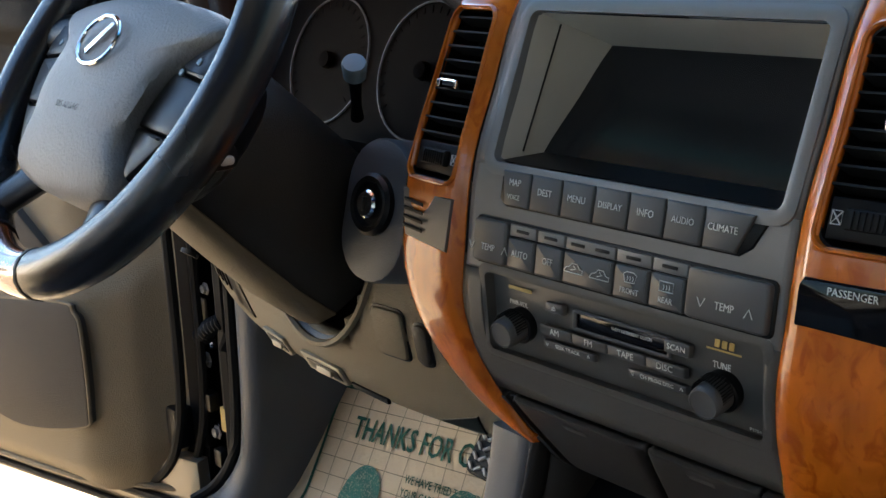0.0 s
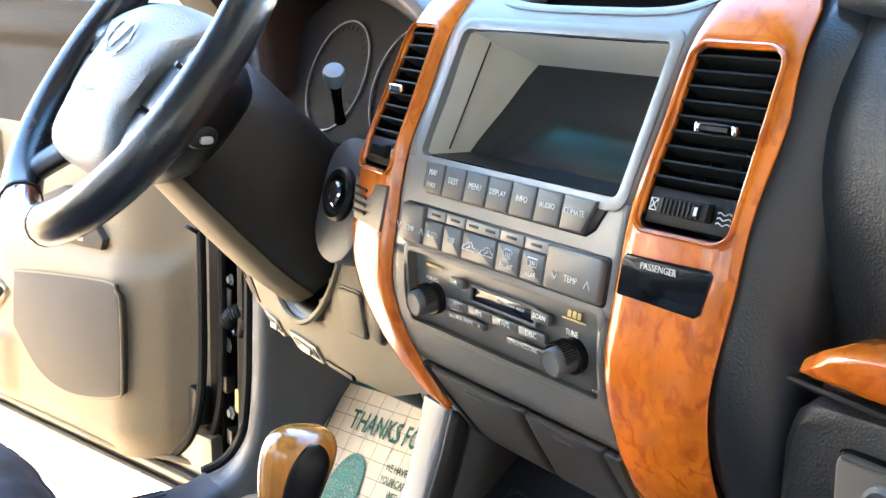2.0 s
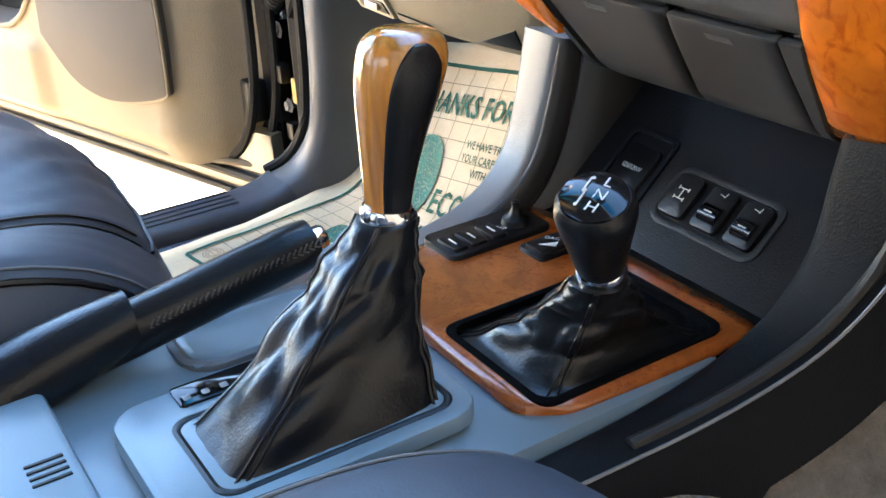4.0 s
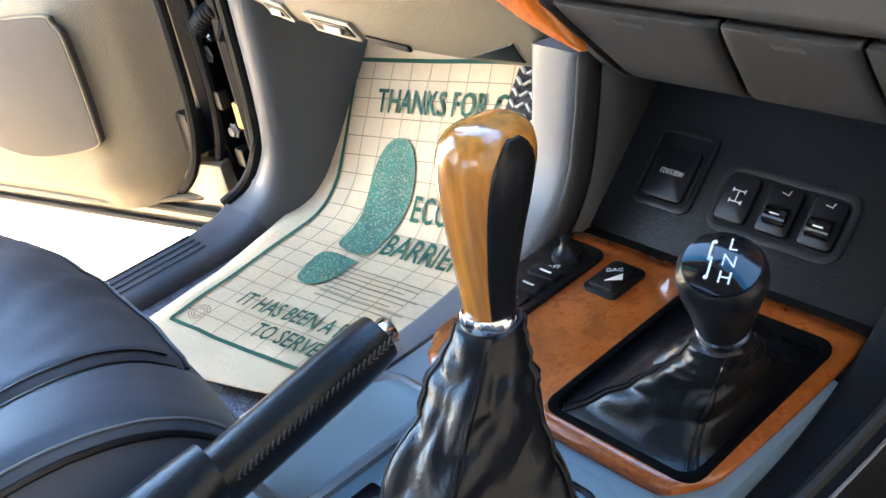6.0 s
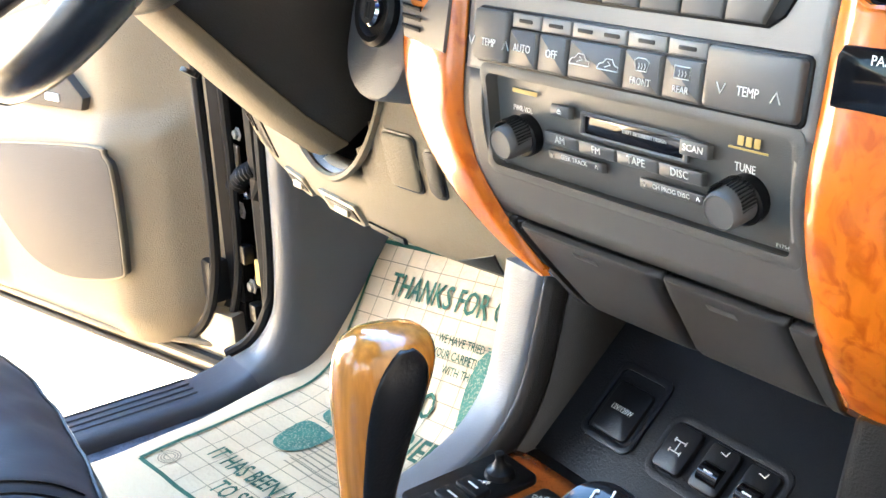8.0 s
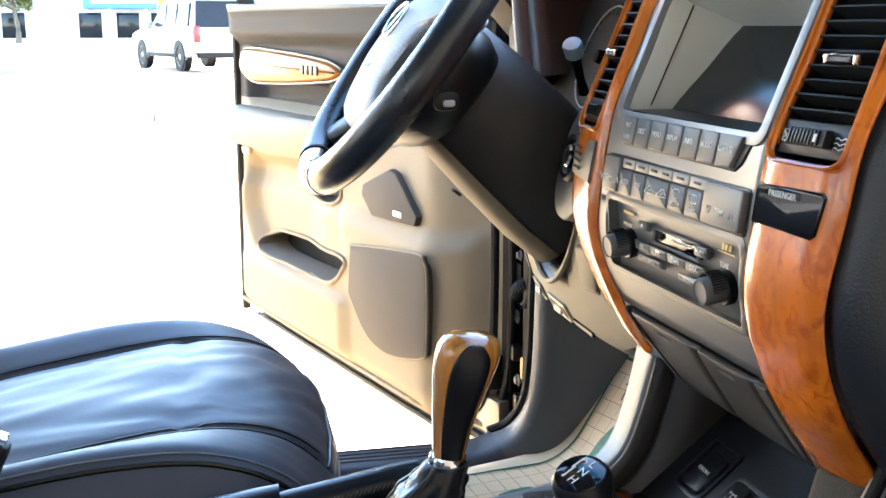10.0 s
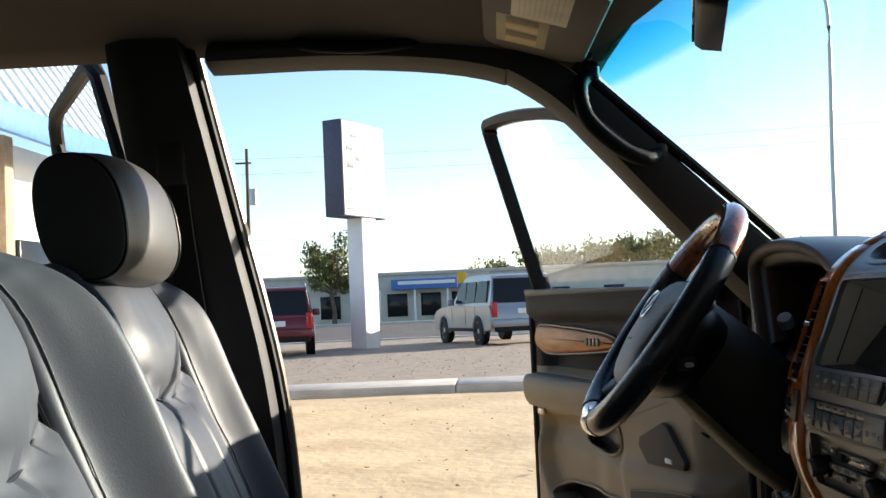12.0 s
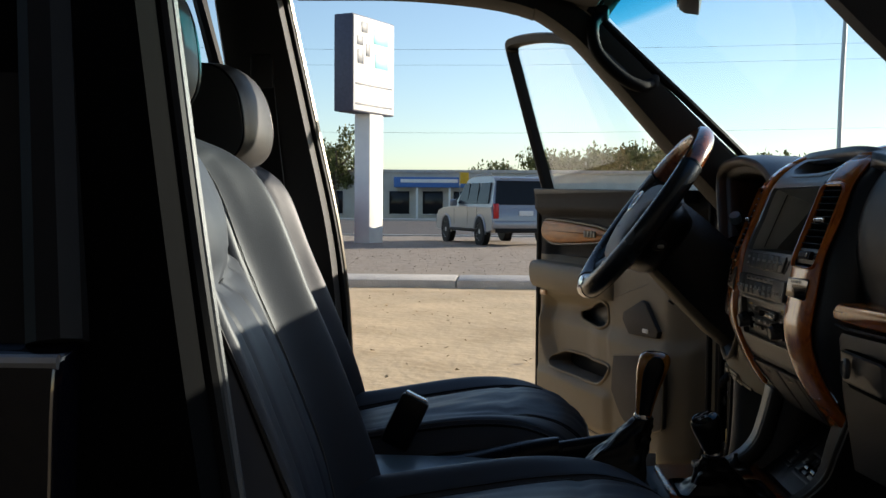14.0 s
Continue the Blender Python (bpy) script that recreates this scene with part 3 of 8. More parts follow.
PF = curve([Vector(p) for p in ((0.09, 1.318), (0.045, 1.30), (0.012, 1.25), (0.0, 1.19), (0.01, 1.13), (0.025, 1.09), (0.035, 1.05), (0.045, 0.95), (0.075, 0.86), (0.14, 0.83))], 4)
bm = B()
sheet(bm, pass_front, lin(0, 1, 16), lin(0, 1, len(PF) - 1))
part("passenger_panel", bm, GLOVE, dash, solid=0.02)


bm = B()
sheet(bm, lambda u, z: Vector((0.190 + 0.045 * u, stack_y(max(0.87, z)) + 0.012 + 0.055 * 0.19 + 0.05 * u * u, z)), lin(0, 1, 5), lin(0.80, 1.315, 30))
part("side_filler", bm, DASHTOP, dash, solid=0.02)


def G(x, z, d=0.0):
    t = min(range(len(PF)), key=lambda i: abs(PF[i].y - z) + (9 if PF[i].y > 1.3 else 0))
    u = (x - 0.20) / 0.55
    return Vector((x, PF[t].x + 0.10 * u * u + 0.03 * (1 - u) ** 6 - d, z))


# driver's side: front below the cluster, round the steering column
KF = curve([Vector(p) for p in ((0.095, 1.134), (0.045, 1.133), (0.002, 1.118), (-0.01, 1.06), (-0.012, 1.0), (0.0, 0.95), (0.012, 0.915), (0.03, 0.896), (0.07, 0.888), (0.16, 0.89))], 4)


def K(x, z, d=0.0):
    """A place on the driver's knee panel."""
    t = max(0, min(len(KF) - 12, sum(p.y > z for p in KF) - 1))
    a, b = KF[t], KF[t + 1]
    f = min(1, max(0, (a.y - z) / max(1e-6, a.y - b.y)))
    return Vector((x, a.x + (b.x - a.x) * f + 0.05 * ((x + 0.40) / 0.3) ** 2 - d, z))


def knee(u, v):
    p = KF[int(round(v * (len(KF) - 1)))]
    x = -0.735 + 0.555 * u
    return Vector((x, p.x + 0.05 * ((x + 0.40) / 0.3) ** 2, p.y - 0.0 * u))


def in_arch(u, v):
    x, z = knee(u, v).x, knee(u, v).z
    return z > 0.955 and ((x + 0.395) / 0.105) ** 2 + ((z - 1.13) / 0.175) ** 2 < 1 and v < 0.8


bm = B()
rows = lin(0, 1, len(KF) - 1)
kt = next(i for i, p in enumerate(KF) if p.y < 1.085)
sheet(bm, knee, lin(0, 1, 70), rows[kt:], in_arch)
part("knee_panel", bm, TAUPE, dash, "taupe plastic knee panel", solid=0.012)
for a, b in ((0.0, 0.5), (0.75, 1.0)):
    bm = B()
    sheet(bm, knee, lin(a, b, 36), rows[:kt + 1], in_arch)
    part("column_surround", bm, DASH, dash, solid=0.012)
# black lining and back sheet paint in the deep shade around the column
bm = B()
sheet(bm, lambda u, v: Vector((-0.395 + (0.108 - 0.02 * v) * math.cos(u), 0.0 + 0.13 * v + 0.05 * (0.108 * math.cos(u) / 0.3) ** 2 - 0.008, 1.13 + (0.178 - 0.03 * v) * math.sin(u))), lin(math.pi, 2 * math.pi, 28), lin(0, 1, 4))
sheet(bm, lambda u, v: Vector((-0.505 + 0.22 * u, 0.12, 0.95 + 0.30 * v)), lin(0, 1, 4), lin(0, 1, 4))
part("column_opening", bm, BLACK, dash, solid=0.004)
bm = B()
tube(bm, [Vector((-0.395 + 0.108 * math.cos(a), 0.05 * (0.108 * math.cos(a) / 0.3) ** 2 - 0.012 + (0.02 if math.sin(a) > -0.2 else 0), 1.13 + 0.178 * math.sin(a))) for a in lin(math.pi * 1.1, math.pi * 1.9, 24)], 0.004, 6, up=(0, 1, 0))
part("opening_lip", bm, TAUPE, dash)

for w, h, x, z, nm, mt in ((0.037, 0.046, -0.284, 0.988, "blank_cover", TAUPE), (0.015, 0.038, -0.246, 0.985, "dimmer_switch", SHROUD)):
    lp = rrect(w, h, 0.006, 3, x, z)
    bm = B()
    slab(bm, inset(lp, -0.0025), K, -0.004, 0.0012, 0.0005)
    part("gap", bm, BLACK, dash)
    bm = B()
    slab(bm, lp, K, 0.0, 0.0035, 0.0012)
    part(nm, bm, mt, dash)
for k in range(5):
    bm = B()
    rbox(bm, K(-0.246, 1.027 + 0.0055 * k, 0.0005), (0.020, 0.003, 0.0022), 0.0006)
    part("louvre_slot", bm, BLACK, dash)
CONCEALED = mat("dull_latch_metal", (0.30, 0.27, 0.21), 0.4, metal=0.3, var=0.1, scale=20)
for k in range(4):
    bm = B()
    slab(bm, [(-0.692 + 0.020 * k, 0.938), (-0.687 + 0.020 * k, 0.938), (-0.699 + 0.020 * k, 0.985), (-0.704 + 0.020 * k, 0.985)], K, -0.002, 0.0022, 0.0006)
    part("louvre_slot", bm, BLACK, dash)
bm = B()
slab(bm, [(-0.605, 0.930), (-0.560, 0.925), (-0.580, 0.962), (-0.622, 0.968)], K, -0.002, 0.0022, 0.0006)
part("vent_opening", bm, BLACK, dash)
for x, w in ((-0.512, 0.050), (-0.415, 0.070)):
    bm = B()
    slab(bm, rrect(w, 0.022, 0.003, 3, x, 0.912), K, -0.001, 0.0045, 0.001)
    lt = part("latch", bm, CONCEALED, dash, "pale steel latch bracket")
    bm = B()
    slab(bm, rrect(w * 0.78, 0.013, 0.002, 2, x + 0.002, 0.911), K, 0.004, 0.0052, 0.0004)
    part("latch_slot", bm, BLACK, lt)
    bm = B()
    rbox(bm, K(x + 0.006, 0.911, 0.006), (w * 0.36, 0.004, 0.007), 0.0012)
    part("latch_tongue", bm, CONCEALED, lt)
bm = B()
slab(bm, [(-0.372, 0.902), (-0.322, 0.900), (-0.322, 0.906), (-0.372, 0.909)], K, -0.001, 0.003, 0.0006)
part("panel_clip", bm, BLACK, dash)
bm = B()
slab(bm, [(-0.255, 0.905), (-0.205, 0.905), (-0.205, 0.925)], K, -0.002, 0.0022, 0.0006)
part("sensor_window", bm, BLACK, dash)

# end of the dash beside the door
bm = B()
rbox(bm, (-0.685, 0.105, 1.20), (0.115, 0.15, 0.25), 0.03, 3)
part("dash_end", bm, DASH, dash)
# black board added behind the instruments to stop outside light showing through
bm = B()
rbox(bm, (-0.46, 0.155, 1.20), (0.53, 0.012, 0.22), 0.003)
part("light_block_board", bm, RUBBER, dash)

# ignition lock
bm = B()
m = axes((-0.270, -0.021, 1.104), (1, 0, 0), (0, 0.25, 1))
slab(bm, rrect(0.085, 0.12, 0.04, 6), lambda u, v, d: m @ Vector((u, v, d)), -0.05, 0.004, 0.004)
part("ignition_bezel", bm, KICKGREY, dash, "dark grey ignition surround")
bm = B()
lathe(bm, [(0.026, 0), (0.026, 0.006), (0.023, 0.009), (0.019, 0.008), (0.017, 0.003), (0, 0.003)], m @ Matrix.Translation((0, 0.005, 0.003)), 28)
part("ignition_ring", bm, BLACK, dash)
bm = B()
lathe(bm, [(0.012, 0), (0.012, 0.01), (0.010, 0.012), (0, 0.012)], m @ Matrix.Translation((0, 0.005, 0.003)), 24)
ign = part("ignition_lock", bm, CHROME, dash, "steel key cylinder")
bm = B()
rbox(bm, (0, 0.005, 0.0155), (0.003, 0.012, 0.002), 0.0005, m=m)
part("key_slot", bm, BLACK, ign)

# instrument hood and cluster
def face_pt(x, z, d=0.0):
    """A place on the tilted instrument face."""
    return Vector((x, 0.060 + 0.35 * (z - 1.15) - d, z + 0.35 * d))


HOOD = [Vector((p[0], p[1])) for p in curve([(-0.612, 1.165), (-0.628, 1.205), (-0.648, 1.255), (-0.660, 1.297), (-0.640, 1.326), (-0.575, 1.338), (-0.445, 1.338), (-0.310, 1.322), (-0.215, 1.288), (-0.180, 1.252), (-0.172, 1.215)], 5)]


def hood_pt(i, g, y):
    """A place on the hood's arch, g inside its outer line."""
    p, q, r = HOOD[max(0, i - 1)], HOOD[i], HOOD[min(len(HOOD) - 1, i + 1)]
    t = (r - p).normalized()
    return Vector((q.x + t.y * g, y, q.y - t.x * g))


def arch(layers):
    bm = B()
    return rings(bm, [[hood_pt(i, g, y + 0.010 * (i / (len(HOOD) - 1) - 0.5)) for i in range(len(HOOD))] for g, y in layers], close=False, cap0=False, cap1=False)


part("instrument_hood", arch([(0.030, 0.30), (0.012, 0.22), (0.001, 0.12), (-0.001, 0.06), (0.0, 0.030), (0.003, 0.021)]), DASHTOP, dash, "satin hood over the instruments", smooth=50)
part("hood_lip", arch([(0.003, 0.021), (0.008, 0.016), (0.015, 0.017), (0.020, 0.024), (0.021, 0.034)]), HOODLIP, dash, "rolled brown-grey lip of the hood", smooth=60)
part("hood_inner_trim", arch([(0.021, 0.034), (0.024, 0.036), (0.030, 0.037), (0.035, 0.042), (0.038, 0.056), (0.042, 0.10), (0.046, 0.15)]), GLOVE, dash, "dark inner step of the hood", smooth=60)
bm = B()
sheet(bm, lambda u, v: face_pt(-0.415 + 0.205 * u, 1.130 + 0.19 * v * (1 - 0.4 * u * u)), lin(-1, 1, 16), lin(0, 1, 6))
cluster = part("instrument_face", bm, mat("dark_brown_dial_face", (0.0050, 0.0045, 0.0042), 0.7, var=0.1, spec=0.05), dash, "black instrument face")
bm = B()
sheet(bm, lambda u, v: Vector((-0.415 + 0.20 * u, 0.03 + 0.105 * v, 1.138 - 0.004 * (1 - v))), lin(-1, 1, 16), lin(0, 1, 4))
part("cluster_floor", bm, MATTE, dash)
for x, r in ((-0.475, 0.064), (-0.325, 0.064)):
    bm = B()
    m = axes(face_pt(x, 1.204, 0.002), (1, 0, 0), (0, 0.35, 1))
    tube(bm, [m @ Vector((r * math.cos(a), r * math.sin(a), 0)) for a in lin(0, 2 * math.pi, 40)[:-1]], 0.0011, 6, closed=True, up=m.to_3x3() @ Vector((0, 0, 1)))
    part("dial_ring", bm, KICKGREY, cluster)
    bm = B()
    lathe(bm, [(0.009, 0), (0.008, 0.006), (0, 0.007)], m, 12)
    part("dial_hub", bm, MATTE, cluster)
    bm = B()
    for k in range(24):
        a = radians(-40 + 260 * k / 23)
        rbox(bm, (0, 0, 0), (0.006, 0.0012, 0.0008), 0, m=m @ Matrix.Rotation(a, 4, "Z") @ Matrix.Translation((r * 0.88, 0, 0.001)))
    part("dial_marks", bm, MATTE, cluster)

# ---- centre stack ----
us = sorted(set(lin(0, 1, 48) + [(q - SX0) / (SX1 - SX0) for q in (-0.112, 0.110, -0.088, 0.112)]))
zs = sorted(set(lin(0.997, 1.318, 32) + lin(1.284, 1.316, 12) + [1.168, 1.272, 1.033, 1.095, 1.291, 1.309]))


def stack_hole(u, z):
    x = SX0 + (SX1 - SX0) * u
    return ((-0.112 < x < 0.110) and (1.168 < z < 1.272 or 1.033 < z < 1.095)) or (1.286 < z < 1.3135 and (abs(x - 0.012) / 0.1095) ** 3.6 + (abs(z - 1.3125) / 0.0255) ** 3.3 < 1)


stack = thing("centre_stack", (0, 0.0, 0.92), "grey satin plastic centre stack between burl wood strips", "centre stack")
for nm, z0, z1 in (("display_surround", 1.168, 1.319), ("key_field", 1.095, 1.168), ("radio_surround", 0.99, 1.095)):
    bm = B()
    sheet(bm, lambda u, z: S(SX0 + (SX1 - SX0) * u, z), us, [z for z in zs if z0 - 1e-6 <= z <= z1 + 1e-6], stack_hole)
    part(nm, bm, RADIO if nm == "radio_surround" else STACK, stack, solid=0.006)

# display recess
so, si = rrect(0.234, 0.116, 0.012, 5, -0.001, 1.22), rrect(0.217, 0.099, 0.006, 5, -0.001, 1.22)
bm = B()
frame_ring(bm, so, si, S, -0.001, 0.003, -0.006)
display = thing("navigation_display", (0, 0.03, 1.17), "deep-set dark navigation display in a grey frame", "display")
part("bezel", bm, STACK, display)


def recess(x, z):
    """The display's glass, deeper at its top."""
    t = (z - 1.17) / 0.10
    return Vector((x * (0.965 - 0.10 * t) + 0.003 * t, stack_y(z) + 0.055 * x + 0.042 + 0.018 * t, z - 0.027 * t))


def wall_strip(name, a, b, mt, n=8):
    bm = B()
    pa, pb = curve(a, n) if len(a) > 2 else [Vector(a[0]).lerp(Vector(a[1]), i / n) for i in range(n + 1)], [Vector(b[0]).lerp(Vector(b[1]), i / n) for i in range(n + 1)]
    rings(bm, [[S(p[0], p[1], -0.004) for p in pa], [recess(p[0], p[1]) for p in pb]], close=False, cap0=False, cap1=False)
    return part(name, bm, mt, display)


L, R, Z0, Z1 = -0.1085, 0.1065, 1.1715, 1.2685
wall_strip("side_cheek", [(L, Z0), (L, Z1)], [(L, Z0), (L, Z1)], SILVER)
wall_strip("side_cheek", [(R, Z0), (R, Z1)], [(R, Z0), (R, Z1)], SILVER)
# silver on the roof stands in for light bounced up into the recess
wall_strip("recess_roof", [(L, Z1), (R, Z1)], [(L, Z1), (R, Z1)], SILVER)
wall_strip("recess_floor", [(L, Z0), (R, Z0)], [(L, Z0), (R, Z0)], BLACK)
bm = B()
sheet(bm, recess, lin(L, R, 10), lin(Z0, Z1, 6))
part("display_glass", bm, SCREEN, display, "dark glossy glass")
bm = B()
for z in lin(Z0 + 0.004, Z1 - 0.003, 1)[:1]:
    tube(bm, [S(L - 0.0, z, -0.004).lerp(recess(L, z), 0.45) + Vector((0.0012, 0, 0)), S(L, Z1 - 0.002, -0.004).lerp(recess(L, Z1), 0.28) + Vector((0.0012, 0, 0))], 0.0007, 6)
part("cheek_joint", bm, BLACK, display)

# upper row of keys
keys = thing("display_key_row", (0, -0.03, 1.15), "row of seven grey display keys with white lettering", "button panel")
bm = B()
slab(bm, [(-0.099, 1.147), (-0.093, 1.142), (0.086, 1.142), (0.094, 1.148), (0.103, 1.166), (0.103, 1.1685), (-0.099, 1.1685)], S, -0.002, 0.0015, 0.001)
part("tray", bm, BLACK, keys)
kx = lin(-0.0965, 0.0895, 7)
for i, w in enumerate(("MAP", "DEST", "MENU", "DISPLAY", "INFO", "AUDIO", "CLIMATE")):
    a, b = kx[i] + 0.0007, kx[i + 1] - 0.0007
    bm = B()
    slab(bm, [(a + (0.004 if i == 0 else 0), 1.1435), (b - (0.004 if i == 6 else 0), 1.1435), (b + (0.006 if i == 6 else 0), 1.1665), (a, 1.1665)], S, 0.0, 0.005, 0.0013)
    k = part("key", bm, BUTTON, keys)
    lettering(w, 0.0042 if len(w) > 4 else 0.0046, SM((a + b) / 2, 1.156 + (0.003 if i == 0 else 0), 0.0053), PRINT, k, wide=0.82)
    if i == 0:
        lettering("VOICE", 0.0034, SM((a + b) / 2, 1.1495, 0.0053), PRINT, k, wide=0.8)

# climate keys
climate = thing("climate_control_panel", (0, -0.04, 1.1), "row of grey climate keys with white symbols", "button panel")
bm = B()
slab(bm, rrect(0.232, 0.0335, 0.004, 3, -0.003, 1.1165), S, -0.002, 0.0012, 0.001)
part("tray", bm, BLACK, climate)
cx = [-0.1175, -0.0860, -0.0610, -0.0367, 0.0040, 0.0310, 0.0570, 0.1115]
for i, w in enumerate(("TEMP", "AUTO", "OFF", "", "FRONT", "REAR", "TEMP")):
    a, b = cx[i] + 0.0007, cx[i + 1] - 0.0007
    big = i in (0, 6)
    z0, z1 = 1.1015, (1.1315 if big else 1.1225)
    bm = B()
    slab(bm, rrect(b - a, z1 - z0, 0.003 if big else 0.0012, 3, (a + b) / 2, (z0 + z1) / 2), S, 0.0, 0.006 if big else 0.005, 0.0016)
    k = part("key", bm, BUTTON, climate)
    c = (a + b) / 2
    if w in ("TEMP", "AUTO", "OFF"):
        lettering(w, 0.0046, SM(c, 1.112, 0.0065 if big else 0.0054), PRINT, k, wide=0.8)
    elif w:
        lettering(w, 0.0036, SM(c, 1.107, 0.0054), PRINT, k, wide=0.85)
    if not big:
        bm = B()
        slab(bm, [(a, 1.1235), (b, 1.1235), (b, 1.1315), (a, 1.1315)], S, 0.0, 0.0035, 0.0008)
        part("indicator_bar", bm, STACK, k)
        for j in ([0.5] if b - a < 0.03 else [0.25, 0.75]):
            bm = B()
            slab(bm, rrect(0.011, 0.0022, 0.0006, 2, a + (b - a) * j, 1.1275), S, 0.0034, 0.0040, 0.0002)
            part("indicator", bm, BLACK, k)
    else:
        for s, ch in ((-1, 1), (1, -1)):
            bm = B()
            o = c + s * 0.0155
            tube(bm, [S(o - 0.0026, 1.112 + ch * 0.0026, 0.0064), S(o, 1.112 - ch * 0.0026, 0.0064), S(o + 0.0026, 1.112 + ch * 0.0026, 0.0064)], 0.0004, 5)
            part("arrow", bm, PRINT, k)
    if i == 3:
        for j in (-0.0105, 0.0105):
            bm = B()
            o = c + j
            tube(bm, [S(o - 0.0075, 1.110, 0.0054), S(o - 0.006, 1.1125, 0.0054), S(o - 0.0035, 1.113, 0.0054), S(o - 0.001, 1.1155, 0.0054), S(o + 0.003, 1.1155, 0.0054), S(o + 0.005, 1.1125, 0.0054), S(o + 0.0075, 1.112, 0.0054), S(o + 0.0075, 1.1095, 0.0054), S(o - 0.0075, 1.1095, 0.0054)], 0.00035, 5)
            tube(bm, [S(o - 0.002, 1.111, 0.0054), S(o + 0.002, 1.1125, 0.0054), S(o + 0.0, 1.114, 0.0054)], 0.00035, 5)
            part("car_symbol", bm, PRINT, k)
    if i in (4, 5):
        bm = B()
        if i == 4:
            tube(bm, [S(c - 0.005, 1.1175, 0.0054), S(c - 0.0025, 1.1190, 0.0054), S(c + 0.0025, 1.1190, 0.0054), S(c + 0.005, 1.1175, 0.0054), S(c + 0.0035, 1.1125, 0.0054), S(c - 0.0035, 1.1125, 0.0054), S(c - 0.005, 1.1175, 0.0054)], 0.00035, 5)
        else:
            tube(bm, [S(c - 0.005, 1.1185, 0.0054), S(c + 0.005, 1.1185, 0.0054), S(c + 0.005, 1.1125, 0.0054), S(c - 0.005, 1.1125, 0.0054), S(c - 0.005, 1.1185, 0.0054)], 0.00035, 5)
        for j in (-0.002, 0, 0.002):
            tube(bm, [S(c + j, 1.1135, 0.0054), S(c + j + 0.0006, 1.115, 0.0054), S(c + j, 1.1165, 0.0054)], 0.0003, 5)
        part("defrost_symbol", bm, PRINT, k)

# radio
radio = thing("car_radio", (0, -0.03, 1.02), "grey car radio with tape slot and two round knobs", "radio")
ro, ri = rrect(0.229, 0.071, 0.006, 4, 0.0, 1.0645), rrect(0.217, 0.059, 0.004, 4, 0.0, 1.0645)
bm = B()
frame_ring(bm, ro, ri, S, -0.002, 0.0015, -0.012)
part("surround", bm, RADIO, radio)
def RX(x, z, d=0.0):
    """A place on the radio's face, d proud of it."""
    return S(0.003 + 0.97 * x, 1.094 + (z - 1.094) * 0.80, d - 0.008)


def RM(x, z, d=0.0):
    return SM(0.003 + 0.97 * x, 1.094 + (z - 1.094) * 0.80, d - 0.008)



bm = B()
slab(bm, rrect(0.225, 0.075, 0.003, 3, -0.003, 1.0575), RX, -0.006, 0.0, 0.0005)
part("faceplate", bm, RADIO, radio)
for x, nm in ((-0.0885, "PWR-VOL"), (0.0775, "TUNE")):
    z = 1.051 if x < 0 else 1.0495
    for r, d, n2 in ((0.0128, 0.003, "knob_collar"), ):
        bm = B()
        lathe(bm, [(r, -0.004), (r, d), (r - 0.001, d + 0.001), (0, d + 0.001)], RM(x, z), 28)
        part(n2, bm, BLACK, radio)
    bm = B()
    q = 0.0108
    lathe(bm, [(q, 0), (q * 0.97, 0.014), (q * 0.93, 0.0165), (q * 0.84, 0.0175), (q * 0.80, 0.0168), (0, 0.0165)], RM(x, z, 0.003), 32)
    kn = part("knob", bm, BUTTON, radio, "round grey knob")
    bm = B()
    for k in range(36):
        a = 2 * math.pi * k / 36
        rbox(bm, (0, 0, 0), (0.0007, 0.0009, 0.011), 0, m=RM(x, z, 0.010) @ Matrix.Rotation(a, 4, "Z") @ Matrix.Translation((q, 0, 0)))
    part("ridge", bm, BLACK, kn)
    lettering(nm, 0.0034 if x < 0 else 0.0042, RM(x, z + 0.0205, 0.0004), PRINT, radio, wide=0.8)
bm = B()
frame_ring(bm, rrect(0.080, 0.018, 0.002, 3, 0.002, 1.072), rrect(0.074, 0.0125, 0.001, 3, 0.002, 1.072), RX, 0.0, 0.0025, -0.004)
part("slot_frame", bm, BUTTON, radio)
bm = B()
slab(bm, rrect(0.075, 0.013, 0.001, 3, 0.002, 1.072), RX, -0.006, 0.0004, 0.0003)
slot = part("tape_slot", bm, GLOSS, radio, "glossy black tape door")
lettering("THEFT DETERRENT DESIGN", 0.0021, RM(0.010, 1.0738, 0.0006), PRINT, slot, wide=0.85)
lettering("SCAN", 0.0036, RM(0.0475, 1.0745, 0.0047), PRINT, radio)
